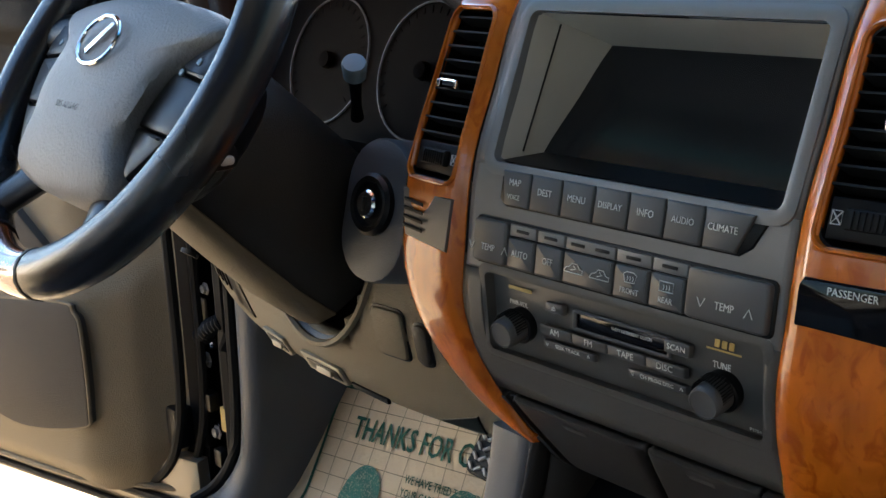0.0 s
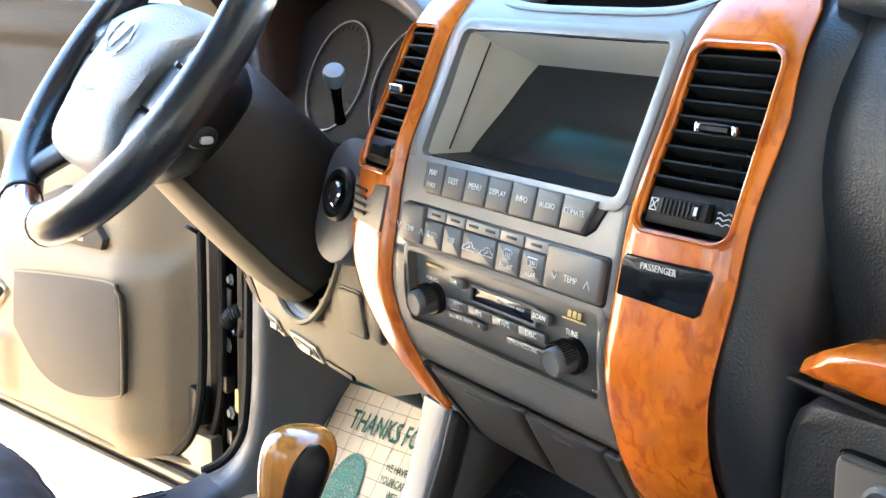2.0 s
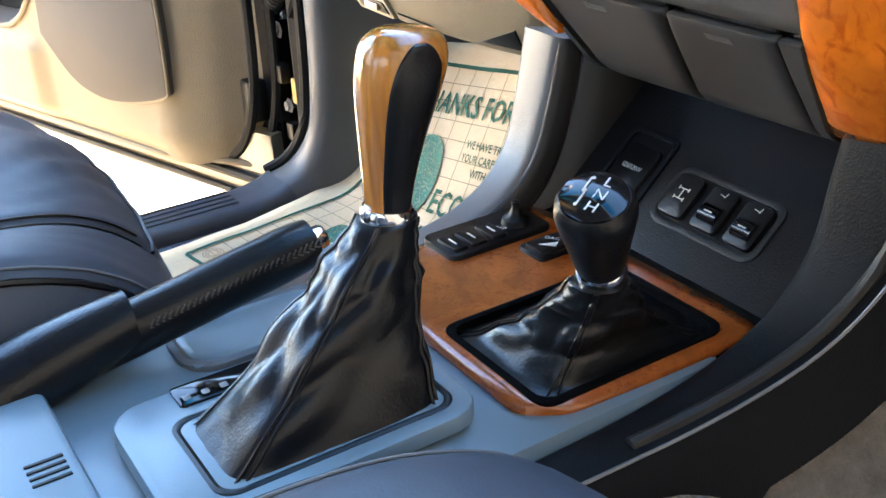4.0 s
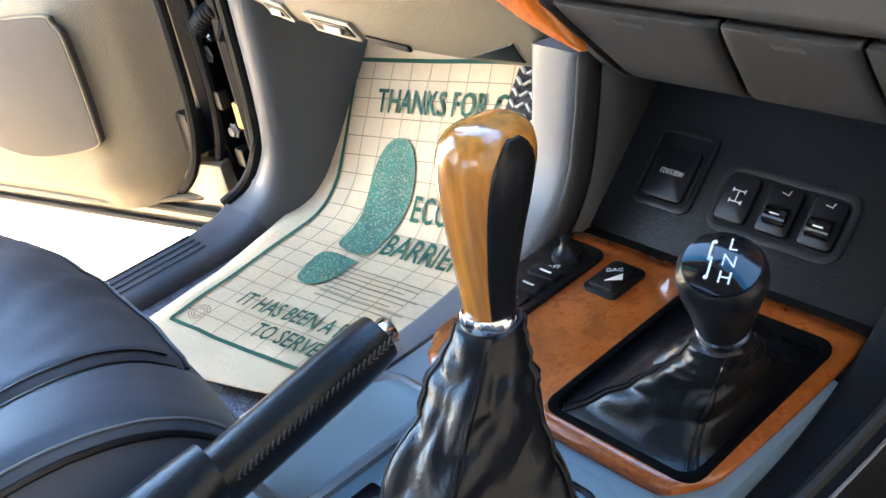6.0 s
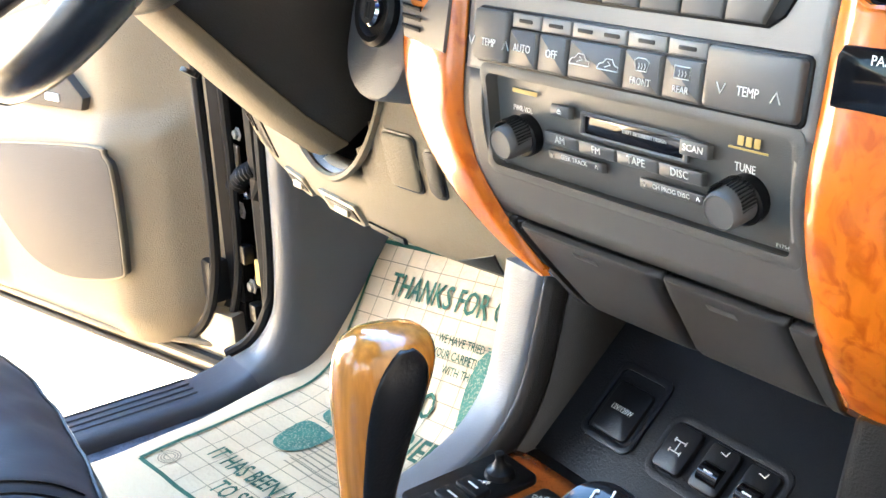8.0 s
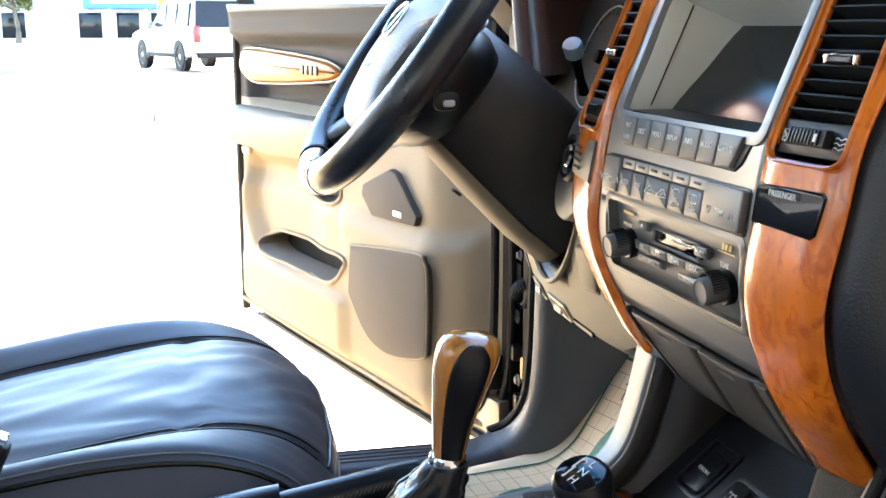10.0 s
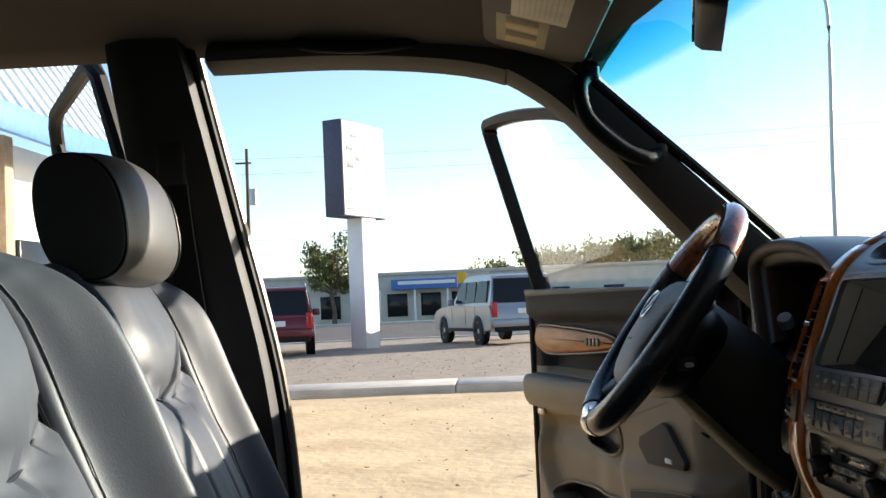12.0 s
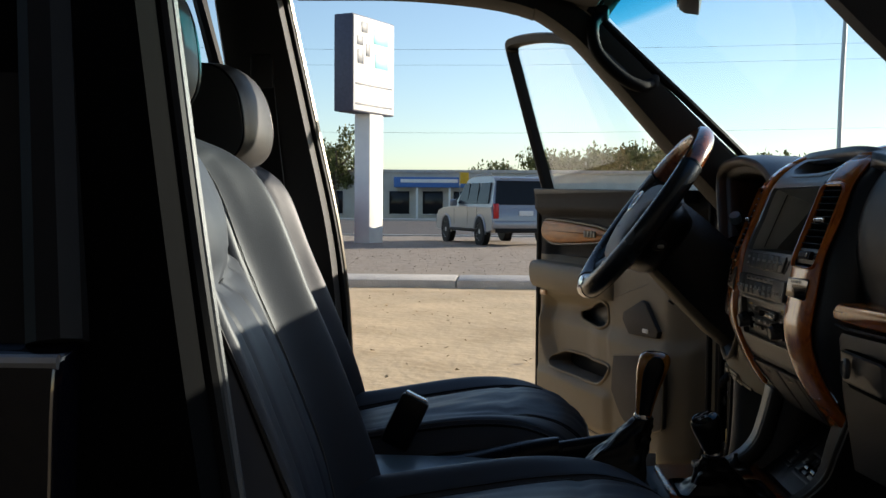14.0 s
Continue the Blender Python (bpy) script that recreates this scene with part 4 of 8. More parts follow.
for x, z, w, h, t in ((0.0475, 1.0745, 0.019, 0.0105, ""), (-0.0525, 1.0775, 0.016, 0.009, ""), (-0.0518, 1.0558, 0.0282, 0.0098, "AM"), (-0.0222, 1.0558, 0.0294, 0.0098, "FM"), (0.0084, 1.0558, 0.0300, 0.0098, "TAPE"), (0.0391, 1.0558, 0.0296, 0.0098, "DISC"), (-0.0415, 1.0430, 0.0445, 0.0080, "SEEK TRACK"), (0.0320, 1.0412, 0.0455, 0.0080, "CH PROG DISC")):
    bm = B()
    slab(bm, rrect(w, h, 0.0012, 3, x, z), RX, 0.0, 0.0045, 0.0012)
    k = part("radio_key", bm, BUTTON, radio)
    if t:
        lettering(t, 0.0044 if len(t) < 5 else 0.0029, RM(x, z, 0.0047), PRINT, k, wide=0.9)
        if len(t) > 5:
            for sg in (-1, 1):
                bm = B()
                for e in (-1, 1):
                    rbox(bm, (e * 0.0006, 0, 0), (0.0004, 0.0026, 0.0003), 0, m=RM(x + sg * (w / 2 - 0.004), z, 0.0047) @ Matrix.Rotation(radians(22 * e * sg), 4, "Z"))
                part("arrow_mark", bm, PRINT, k)
    elif x < 0:
        bm = B()
        slab(bm, [(x - 0.002, z - 0.0005), (x + 0.002, z - 0.0005), (x, z + 0.002)], RX, 0.0045, 0.0048, 0.0001)
        slab(bm, [(x - 0.002, z - 0.002), (x + 0.002, z - 0.002), (x + 0.002, z - 0.0012), (x - 0.002, z - 0.0012)], RX, 0.0045, 0.0048, 0.0001)
        part("eject_mark", bm, PRINT, k)
# maker's marks as plain shapes
bm = B()
slab(bm, rrect(0.022, 0.0032, 0.0004, 2, -0.088, 1.0845), RX, 0, 0.0004, 0.0001)
part("gold_mark", bm, GOLD, radio)
bm = B()
for j in range(3):
    slab(bm, rrect(0.0035, 0.006, 0.0005, 2, 0.073 + 0.005 * j, 1.0865), RX, 0, 0.0004, 0.0001)
slab(bm, rrect(0.024, 0.0014, 0.0003, 2, 0.078, 1.0815), RX, 0, 0.0004, 0.0001)
part("gold_mark", bm, GOLD, radio)
lettering("P1754", 0.0022, RM(0.099, 1.0245, 0.0005), PRINT, radio)

# wood strips with the vents in them
def wood_edges(z, side):
    t = (z - 0.915) / 0.395
    if side > 0:
        a = [(0.0, 0.098), (0.25, 0.116), (0.55, 0.119), (1.0, 0.121)]
        b = [(0.0, 0.178), (0.25, 0.192), (0.55, 0.204), (0.8, 0.205), (0.95, 0.195), (1.0, 0.180)]
    else:
        a = [(0.089, 0.096), (0.109, 0.099), (0.139, 0.106), (0.177, 0.114), (0.228, 0.121), (0.291, 0.128), (0.367, 0.131), (0.55, 0.131), (1.0, 0.128)]
        b = [(0.089, 0.100), (0.109, 0.120), (0.139, 0.143), (0.177, 0.162), (0.228, 0.178), (0.291, 0.189), (0.367, 0.197), (0.46, 0.206), (0.55, 0.206), (0.8, 0.197), (0.95, 0.187), (1.0, 0.176)]
    f = lambda T: float(np.interp(t, [p[0] for p in T], [p[1] for p in T]))
    return f(a), f(b)


def W(u, z, side, d=0.0):
    a, b = wood_edges(z, side)
    crown = 0.008 * (1 - abs(2 * u - 1) ** 5)
    if side < 0 and z < 1.03:
        crown += 2.4 * (1.03 - z) ** 2
    return S(side * (a + (b - a) * u), z, crown + d)


VENT = {1: (0.15, 0.90, 1.157, 1.268), -1: (0.16, 0.86, 1.150, 1.268)}
for side in (1, -1):
    u0, u1, z0, z1 = VENT[side]
    us = sorted(set(lin(0, 1, 16) + [0.015, 0.04, 0.96, 0.985, u0, u1]))
    zs = sorted(set(lin(0.926 if side > 0 else 0.950, 1.31, 44) + [z0, z1]))
    strip = thing("wood_strip", S(side * 0.16, 0.92), "glossy orange burl wood trim beside the centre stack", "wood trim", "wood strips of the stack")
    bm = B()
    sheet(bm, lambda u, z: W(u, z, side), us, zs, lambda u, z: u0 < u < u1 and z0 < z < z1)
    part("veneer", bm, BURL, strip, solid=0.005)
    bm = B()
    back = [(0.0, 0.0), (0.018, 0.010), (0.05, 0.018), (0.09, 0.021), (0.14, 0.020)]
    sheet(bm, lambda u, k: W(u * (1 - 0.10 * k / 4) + 0.05 * k / 4, 1.31, side) + Vector((0, back[int(k)][0], back[int(k)][1] - 0.004 * (abs(2 * u - 1) ** 5))), lin(0, 1, 14), [0, 1, 2, 3, 4])
    part("top_veneer", bm, BURL, strip, solid=0.004)
    vent = thing("air_vent", W(0.5, z0, side, -0.01), "black louvred dashboard air vent with a chrome tab", "air vent", "dashboard vents")
    V = lambda u, z, d, side=side: W(u, z, side, d)
    uw = u1 - u0

    def loop(gu, gz, r, n=5):
        out = []
        for sx, sy, a0 in ((1, 1, 0), (-1, 1, 90), (-1, -1, 180), (1, -1, 270)):
            for i in range(n + 1):
                a = radians(a0 + 90 * i / n)
                ru = r / 0.075
                out.append(((u0 + u1) / 2 + sx * ((u1 - u0) / 2 + gu - ru) + ru * math.cos(a), (z0 + z1) / 2 + sy * ((z1 - z0) / 2 + gz - r) + r * math.sin(a)))
        return out

    bm = B()
    frame_ring(bm, loop(0.034, 0.003, 0.011), loop(0.008, 0.0006, 0.009), V, -0.001, 0.0032, -0.004)
    part("bezel", bm, BURL, vent, "rolled wood lip")
    bm = B()
    frame_ring(bm, loop(0.012, 0.001, 0.0095), loop(-0.004, -0.0006, 0.009), V, -0.004, -0.002, -0.036)
    part("duct_wall", bm, BLACK, vent)
    bm = B()
    sheet(bm, lambda u, z: V(u, z, -0.034), lin(u0 - 0.06, u1 + 0.06, 4), lin(z0 - 0.01, z1 + 0.01, 4))
    part("backing", bm, RUBBER, vent, solid=0.004)
    for k in range(9):
        z = z0 + 0.032 + (z1 - z0 - 0.038) * k / 8
        bm = B()
        rings(bm, [[V(u, z + a, b) for a, b in ((0.0009, -0.0025), (-0.0004, -0.002), (-0.005, -0.019), (-0.0035, -0.0195))] for u in lin(u0 - 0.004, u1 + 0.004, 6)])
        part("louvre", bm, RUBBER, vent)
    for f in (0.35, 0.68):
        bm = B()
        u = u0 + (u1 - u0) * f
        rings(bm, [[V(u + a, z, b) for a, b in ((0.008, -0.021), (-0.008, -0.021), (-0.008, -0.032), (0.008, -0.032))] for z in lin(z0 + 0.028, z1 - 0.004, 6)])
        part("inner_vane", bm, RUBBER, vent)
    z = z0 + 0.032 + (z1 - z0 - 0.040) * 3.05 / 7
    bm = B()
    uc = u0 + uw * 0.55
    rings(bm, [[V(u, z + a * s, b) for a, b in ((0.0028, 0.002), (0.001, 0.0035), (-0.002, 0.003), (-0.003, 0.0), (0, -0.004))] for u, s in zip(lin(uc - 0.18 * uw, uc + 0.20 * uw, 6), (0.8, 0.8, 0.8, 0.8, 0.8, 0.8))])
    tab = part("tab", bm, BLACK, vent, "louvre tab with chrome edge")
    bm = B()
    for sg in (-1, 1):
        rbox(bm, V(uc + uw * (0.01 + 0.20 * sg), z, 0.002), (0.0035, 0.005, 0.006), 0.0012)
    rings(bm, [[V(u, z + a, b) for a, b in ((0.0036, 0.0015), (0.0028, 0.0035), (0.0018, 0.0035), (0.002, 0.001))] for u in lin(uc - 0.19 * uw, uc + 0.21 * uw, 6)])
    part("tab_edge", bm, CHROME, tab)
    bm = B()
    slab(bm, [(u0 + uw * 0.04, z0 + 0.004), (u1 - uw * 0.04, z0 + 0.004), (u1 - uw * 0.04, z0 + 0.026), (u0 + uw * 0.04, z0 + 0.026)], V, -0.02, -0.004, 0.001)
    part("control_plate", bm, BLACK, vent)
    bm = B()
    slab(bm, [(u0 + uw * 0.22, z0 + 0.010), (u0 + uw * 0.76, z0 + 0.010), (u0 + uw * 0.76, z0 + 0.021), (u0 + uw * 0.22, z0 + 0.021)], V, -0.004, 0.001, 0.001)
    wheel_ = part("thumbwheel", bm, RUBBER, vent, "ridged thumbwheel")
    for k in range(9):
        u = u0 + uw * (0.26 + 0.05 * k)
        bm = B()
        slab(bm, [(u, z0 + 0.011), (u + uw * 0.02, z0 + 0.011), (u + uw * 0.02, z0 + 0.020), (u, z0 + 0.020)], V, 0.0008, 0.002, 0.0003)
        part("ridge", bm, BLACK, wheel_)
    if side > 0:
        bm = B()
        slab(bm, [(u0 + uw * 0.64, z0 + 0.013), (u0 + uw * 0.67, z0 + 0.013), (u0 + uw * 0.67, z0 + 0.018), (u0 + uw * 0.64, z0 + 0.018)], V, 0.001, 0.0026, 0.0003)
        part("marker", bm, PRINT, wheel_)
    bm = B()
    c0 = u0 + uw * 0.11
    e = uw * 0.045
    P4 = [V(c0 - e, z0 + 0.012, -0.0036), V(c0 + e, z0 + 0.012, -0.0036), V(c0 + e, z0 + 0.019, -0.0036), V(c0 - e, z0 + 0.019, -0.0036)]
    tube(bm, P4 + [P4[0], P4[2]], 0.0004, 5)
    tube(bm, [P4[1], P4[3]], 0.0004, 5)
    part("closed_symbol", bm, PRINT, vent)
    if side > 0:
        bm = B()
        for k in range(3):
            tube(bm, [V(u0 + uw * (0.82 + 0.022 * j), z0 + 0.011 + 0.003 * k + 0.0008 * math.sin(j * 1.6), -0.0036) for j in range(7)], 0.00035, 5)
        part("air_symbol", bm, PRINT, vent)

# hazard switch on the left strip, airbag lamp on the right one
V1 = lambda u, z, d: W(u, z, -1, d)
hz = thing("hazard_switch", W(0.5, 1.11, -1), "dark slotted hazard warning switch in the wood trim", "switch")
bm = B()
slab(bm, [(0.16, 1.100), (0.80, 1.104), (0.93, 1.139), (0.12, 1.139)], V1, -0.003, 0.0025, 0.0015)
part("body", bm, BUTTON, hz)
bm = B()
for k in range(4):
    slab(bm, [(0.52, 1.109 + 0.0065 * k), (0.84, 1.110 + 0.0065 * k), (0.84, 1.1125 + 0.0065 * k), (0.52, 1.1115 + 0.0065 * k)], V1, 0.0022, 0.0032, 0.0003)
part("slot", bm, RUBBER, hz)
V2 = lambda u, z, d: W(u, z, 1, d)
pl = thing("airbag_indicator", W(0.5, 1.12, 1), "glossy black passenger airbag indicator panel", "indicator panel")
bm = B()
slab(bm, [(0.11, 1.113), (0.80, 1.111), (0.84, 1.114), (0.865, 1.138), (0.83, 1.141), (0.13, 1.140), (0.10, 1.136)], V2, -0.003, 0.0022, 0.0014)
part("lens", bm, GLOSS, pl)
lettering("PASSENGER", 0.0042, axes(W(0.45, 1.1345, 1, 0.0026), W(0.60, 1.1345, 1) - W(0.30, 1.1345, 1), W(0.45, 1.139, 1) - W(0.45, 1.128, 1)), PRINT, pl, wide=0.86)

# black sheet added behind the bins so no sky shows between them
bm = B()
sheet(bm, lambda x, z: S(x, z, -0.026), lin(-0.125, 0.12, 8), lin(0.93, 1.035, 8))
part("bin_light_block", bm, RUBBER, dash, solid=0.004)
# storage bins below the radio
for i, (a, b, a2, b2) in enumerate(((-0.120, -0.113, -0.103, -0.096), (-0.109, 0.0095, -0.092, -0.0075), (0.0140, 0.0945, -0.0030, 0.0890), (0.0990, 0.116, 0.0935, 0.101))):
    def bin_pt(u, v):
        z = 0.9935 - 0.080 * v
        d = 0.006 - 0.010 * max(0, 1 - v / 0.07) ** 2 - 0.016 * max(0, (v - 0.86) / 0.14) ** 2 - 0.004 * abs(2 * u - 1) ** 24
        return S((a + (b - a) * u) * (1 - v) + (a2 + (b2 - a2) * u) * v, z, d)

    bm = B()
    sheet(bm, bin_pt, lin(0, 1, 20), sorted(set(lin(0, 1, 12) + [0.015, 0.03, 0.05, 0.07, 0.93, 0.97])))
    bn = thing("storage_bin", S((a + b) / 2, 0.94), "dark charcoal closed storage bin under the radio", "storage bin", "bins under the radio")
    part("door", bm, BINS, bn, solid=0.012)
    if i in (1, 2):
        c = a + (b - a) * 0.50
        for k in range(9):
            bm = B()
            slab(bm, [(c - 0.0090 + 0.0022 * k, 0.9785), (c - 0.0080 + 0.0022 * k, 0.9785), (c - 0.0090 + 0.0022 * k, 0.9825), (c - 0.0100 + 0.0022 * k, 0.9825)], S, 0.0062, 0.0074, 0.0002)
            part("grip", bm, STACK, bn)

# ---- lower console ----
con = thing("centre_console", (0, -0.3, 0.6), "dark grey centre console between the front seats", "centre console")
CZ = 0.818
# recess under the bins with a sloping switch panel
PN = axes((-0.011, 0.034, 0.843), (1, 0, 0), (0, 0.76, 0.65))
PP = lambda u, v, d: PN @ Vector((u, v, d))
bm = B()
slab(bm, rrect(0.245, 0.170, 0.02, 5, 0.006, 0.004), PP, -0.01, 0.0, 0.003)
part("switch_panel", bm, DASH, con)
bm = B()
tube(bm, [PP(u, -0.052, 0.0) for u in lin(-0.110, 0.112, 12)], 0.0008, 6)
part("panel_joint", bm, STACK, con)
bm = B()
frame_ring(bm, rrect(0.100, 0.050, 0.012, 5, 0.030, 0.000), rrect(0.090, 0.038, 0.007, 5, 0.030, 0.000), PP, -0.001, 0.0020, -0.002)
part("switch_surround", bm, DASH, con)
bm = B()
rbox(bm, (0, -0.018, 0.796), (0.234, 0.07, 0.028), 0.004)
part("deck_front", bm, DASH, con)
bm = B()
sheet(bm, lambda u, v: Vector((-0.15 + 0.30 * u, 0.098 + 0.03 * math.sin(math.pi * v), 0.86 + 0.15 * v)), lin(0, 1, 8), lin(0, 1, 6))
part("pocket_back", bm, DASH, con)


LEGP = curve([(-0.75, 0.812), (-0.42, 0.806), (-0.20, 0.803), (-0.10, 0.808), (-0.03, 0.826), (0.008, 0.860), (0.022, 0.905), (0.038, 0.965)], 5)
part("cheek", ribbon(LEGP, lambda t: 0.116 - 0.006 * t, lambda t: 0.150 + 0.052 * t ** 2, lambda t: 0.03, lambda t: 0.20 - 0.15 * min(1, max(0, (t - 0.25) / 0.2)) + 0.06 * min(1, max(0, (t - 0.6) / 0.2)), r=0.012, lean=0.015), CHEEK, con, smooth=60)
# pale tube on the black cheek, painting in the light its edge catches
bm = B()
tube(bm, [Vector((0.150 + 0.052 * (i / (len(LEGP) - 1)) ** 2 - 0.003, p[0] - 0.002, p[1] + 0.0005)) for i, p in enumerate(LEGP)], 0.0012, 6)
part("ridge", bm, STACK, con)
bm = B()
tube(bm, [Vector((0.150 + 0.052 * (i / (len(LEGP) - 1)) ** 2 - 0.015, p[0] - 0.0015, p[1] - 0.0005)) for i, p in enumerate(LEGP)][12:], 0.0045, 8)
part("grained_bead", bm, SHROUD, con, "grained raised bead")
LEGL = curve([(-0.42, 0.804), (-0.20, 0.803), (-0.11, 0.808), (-0.056, 0.823), (-0.024, 0.851), (-0.008, 0.893), (0.004, 0.942)], 5)
# the strip's pale tone stands for light falling on its face
part("grained_cheek", ribbon(LEGL, lambda t: -0.119, lambda t: -0.146 - 0.018 * t, lambda t: 0.03 + 0.03 * t, lambda t: 0.20 + 0.10 * t, r=0.007, lean=0.012), GRAINTRIM, con, "grained side strip, painted pale for the light on it", smooth=60)
flank = []
for i, p in enumerate(LEGL):
    q = Vector(LEGL[min(len(LEGL) - 1, i + 1)]) - Vector(LEGL[max(0, i - 1)])
    q.normalize()
    flank.append((Vector(p), Vector((q.y, -q.x))))
FP = lambda k, n, x: (x, flank[k][0].x + flank[k][1].x * n, flank[k][0].y + flank[k][1].y * n)
bm = B()
rings(bm, [[FP(k, n, x) for n, x in ((0.002, -0.1195), (0.004, -0.1165), (0.010, -0.1150), (0.018, -0.1150), (0.0235, -0.1162), (0.0255, -0.1190))] for k in range(6, len(flank))], close=False, cap0=False, cap1=False)
part("cheek_flank", bm, GRAINDARK, con, "grained inner flank in a darker tone", smooth=60, solid=0.002)
# thin grey tube painting the highlight along the flank's edge
bm = B()
tube(bm, [FP(k, 0.0270, -0.1168) for k in range(6, len(flank))], 0.0010, 6)
part("flank_highlight", bm, STACK, con)
bm = B()
rings(bm, [[FP(k, n, -0.1178) for n in (0.026, 0.06, 0.13)] for k in range(10, len(flank))], close=False, cap0=False, cap1=False)
part("flank_panel", bm, BINS, con, "brown-grey panel inside the flank", solid=0.002)
bm = B()
for side, xi, xo, nm in ((-1, 0.120, 0.137, 0),):
    rings(bm, [[(side * x, y, z) for x, z in ((xi - 0.03, 0.806 + k), (xi, 0.806 + k), (xo - 0.006, 0.798 + k), (xo, 0.78 + k), (xo + 0.012, 0.60), (xi - 0.03, 0.60))] for y, k in ((0.06, 0.0), (-0.05, 0), (-0.25, 0.0), (-0.42, 0.0), (-0.75, 0.01), (-0.95, 0.0))])
part("side_wall", bm, DASH, con)
bm = B()
rbox(bm, (0, -0.372, 0.795), (0.235, 0.636, 0.03), 0.008)
part("deck", bm, CONSOLE, con)
# cup holder between the levers
bm = B()
DKP = lambda u, v, d: Vector((u, v, 0.810 + d))
frame_ring(bm, rrect(0.062, 0.120, 0.022, 6, -0.084, -0.265), rrect(0.050, 0.106, 0.018, 6, -0.084, -0.265), DKP, -0.002, 0.0055, 0.0005)
part("cup_holder_rim", bm, GRAINTRIM, con, "pale grey rim of the cup holder")
bm = B()
sheet(bm, lambda u, v: DKP(-0.084 + 0.0262 * u, -0.265 + 0.0545 * v, 0.0008 + 0.0035 * max(abs(u), abs(v)) ** 3), lin(-1, 1, 12), lin(-1, 1, 16))
part("cup_holder_dish", bm, CONSOLE, con, "blue-grey dish of the cup holder", solid=0.001)
# carpeted tunnel side
bm = B()
sheet(bm, lambda u, v: Vector((-0.142 - 0.03 * v, -0.30 + 0.75 * u, 0.79 + 0.12 * max(0, (u - 0.4)) - 0.19 * v)), lin(0, 1, 14), lin(0, 1, 5))
part("tunnel_side", bm, CARPET, con, solid=0.01)
bm = B()
sheet(bm, lambda u, v: Vector((0.150 + 0.115 * v, -0.30 + 0.80 * u, 0.79 + 0.16 * max(0, (u - 0.35)) - 0.20 * v + 0.003 * noise.noise(Vector((u * 30, v * 9, 4))))), lin(0, 1, 30), lin(0, 1, 8))
part("tunnel_side", bm, TUNNEL, con, "grey-tan tunnel carpet", solid=0.01)

# wood plate
Z = lambda u, v, d: Vector((u, v, CZ + d))
bm = B()
us = sorted(set(lin(-0.116, 0.112, 24) + [0.0, 0.101]))
vs = sorted(set(lin(-0.19, -0.022, 18) + [-0.178, -0.042]))


def plate_pt(u, v):
    t = (v + 0.19) / 0.168
    k = max(0.0, (abs(u) - 0.088) / 0.028)
    near = max(0.0, 1 - t * 5.5)
    return Vector((u * (1 - 0.05 * (1 - t) ** 3 - 0.05 * near ** 2 * k), v + 0.016 * k * k * near, CZ - 0.004 * (abs(u) / 0.116) ** 10))


sheet(bm, plate_pt, us, vs, lambda u, v: 0.0 < u < 0.101 and -0.178 < v < -0.042)
wp = thing("console_wood_plate", (0, -0.1, CZ), "orange burl wood plate on the console", "wood trim")
part("veneer", bm, PLATEWOOD, wp, solid=0.012)


def boot(base_c, bw, bl, top, tw, mt, parent, seed, slump=0.8, crease=1.0, name="boot"):
    """A gathered leather boot between a rectangular base and a round neck, with double seams down its corners."""
    bm = B()
    n, steps = 72, 34
    lp = []
    for k in range(steps + 1):
        t = k / steps
        e = t ** slump
        c = Vector(base_c).lerp(Vector(top), t ** 0.92)
        c.z = base_c[2] + (top[2] - base_c[2]) * t
        row = []
        for j in range(n):
            a = 2 * math.pi * j / n
            ca, sa = math.cos(a), math.sin(a)
            pw = 7 - 4.5 * t
            q = (abs(ca) ** pw + abs(sa) ** pw) ** (-1 / pw)
            rx = bw / 2 * q * (1 - e) + tw * e
            ry = bl / 2 * q * (1 - e) + tw * e
            p = Vector((ca * 1.5, sa * 1.5, t * 3.2 + seed))
            big = abs(noise.noise(p)) - 0.18
            ring = abs(noise.noise(Vector((ca * 0.9, sa * 0.9, t * 11 + 3 * seed)))) - 0.16
            fine = noise.noise(p * 3.1)
            up = math.sin(math.pi * min(1, t * 1.02)) ** 0.6
            d = crease * (0.0085 * big * up + 0.0050 * ring * bump(t, 0.62, 0.99, 0.25) + 0.0006 * fine * up)
            row.append(c + Vector((ca * rx, sa * ry, 0)) + Vector((ca, sa, 0.35)) * d)
        lp.append(row)
    rings(bm, lp, cap0=False)
    o = part(name, bm, mt, parent, smooth=80)
    for col in (n * 5 // 8, n * 7 // 8, n * 3 // 8, n // 8):
        for off in (-0.45, 0.45):
            bm = B()
            pts = []
            for i, r in enumerate(lp):
                p = r[col] + (r[(col + 1) % n] - r[col]) * off
                pts.append(p + (p - Vector(base_c).lerp(Vector(top), i / steps)).normalized() * 0.0005)
            tube(bm, pts, 0.0011, 6)
            part("seam", bm, mt, o)
    return o


# transfer case lever
tl = thing("transfer_lever", (0.05, -0.11, CZ), "short black leather transfer lever with a range diagram", "gear lever")
fr_o, fr_i = rrect(0.106, 0.142, 0.012, 5, 0.0505, -0.110), rrect(0.096, 0.132, 0.010, 5, 0.0505, -0.110)
bm = B()
frame_ring(bm, fr_o, fr_i, Z, -0.002, 0.0015, -0.012)
part("frame", bm, MATTE, tl)
bm = B()
slab(bm, fr_i, Z, -0.03, -0.010, 0.001)
part("well", bm, MATTE, tl)
boot((0.0505, -0.110, CZ - 0.004), 0.097, 0.133, (0.089, -0.130, 0.875), 0.016, LEATHER, tl, 4, slump=0.52, crease=0.9)
KA = axes((0.088, -0.128, 0.879), (0.97, 0.05, -0.22), (0.0, 0.94, 0.30))
bm = B()
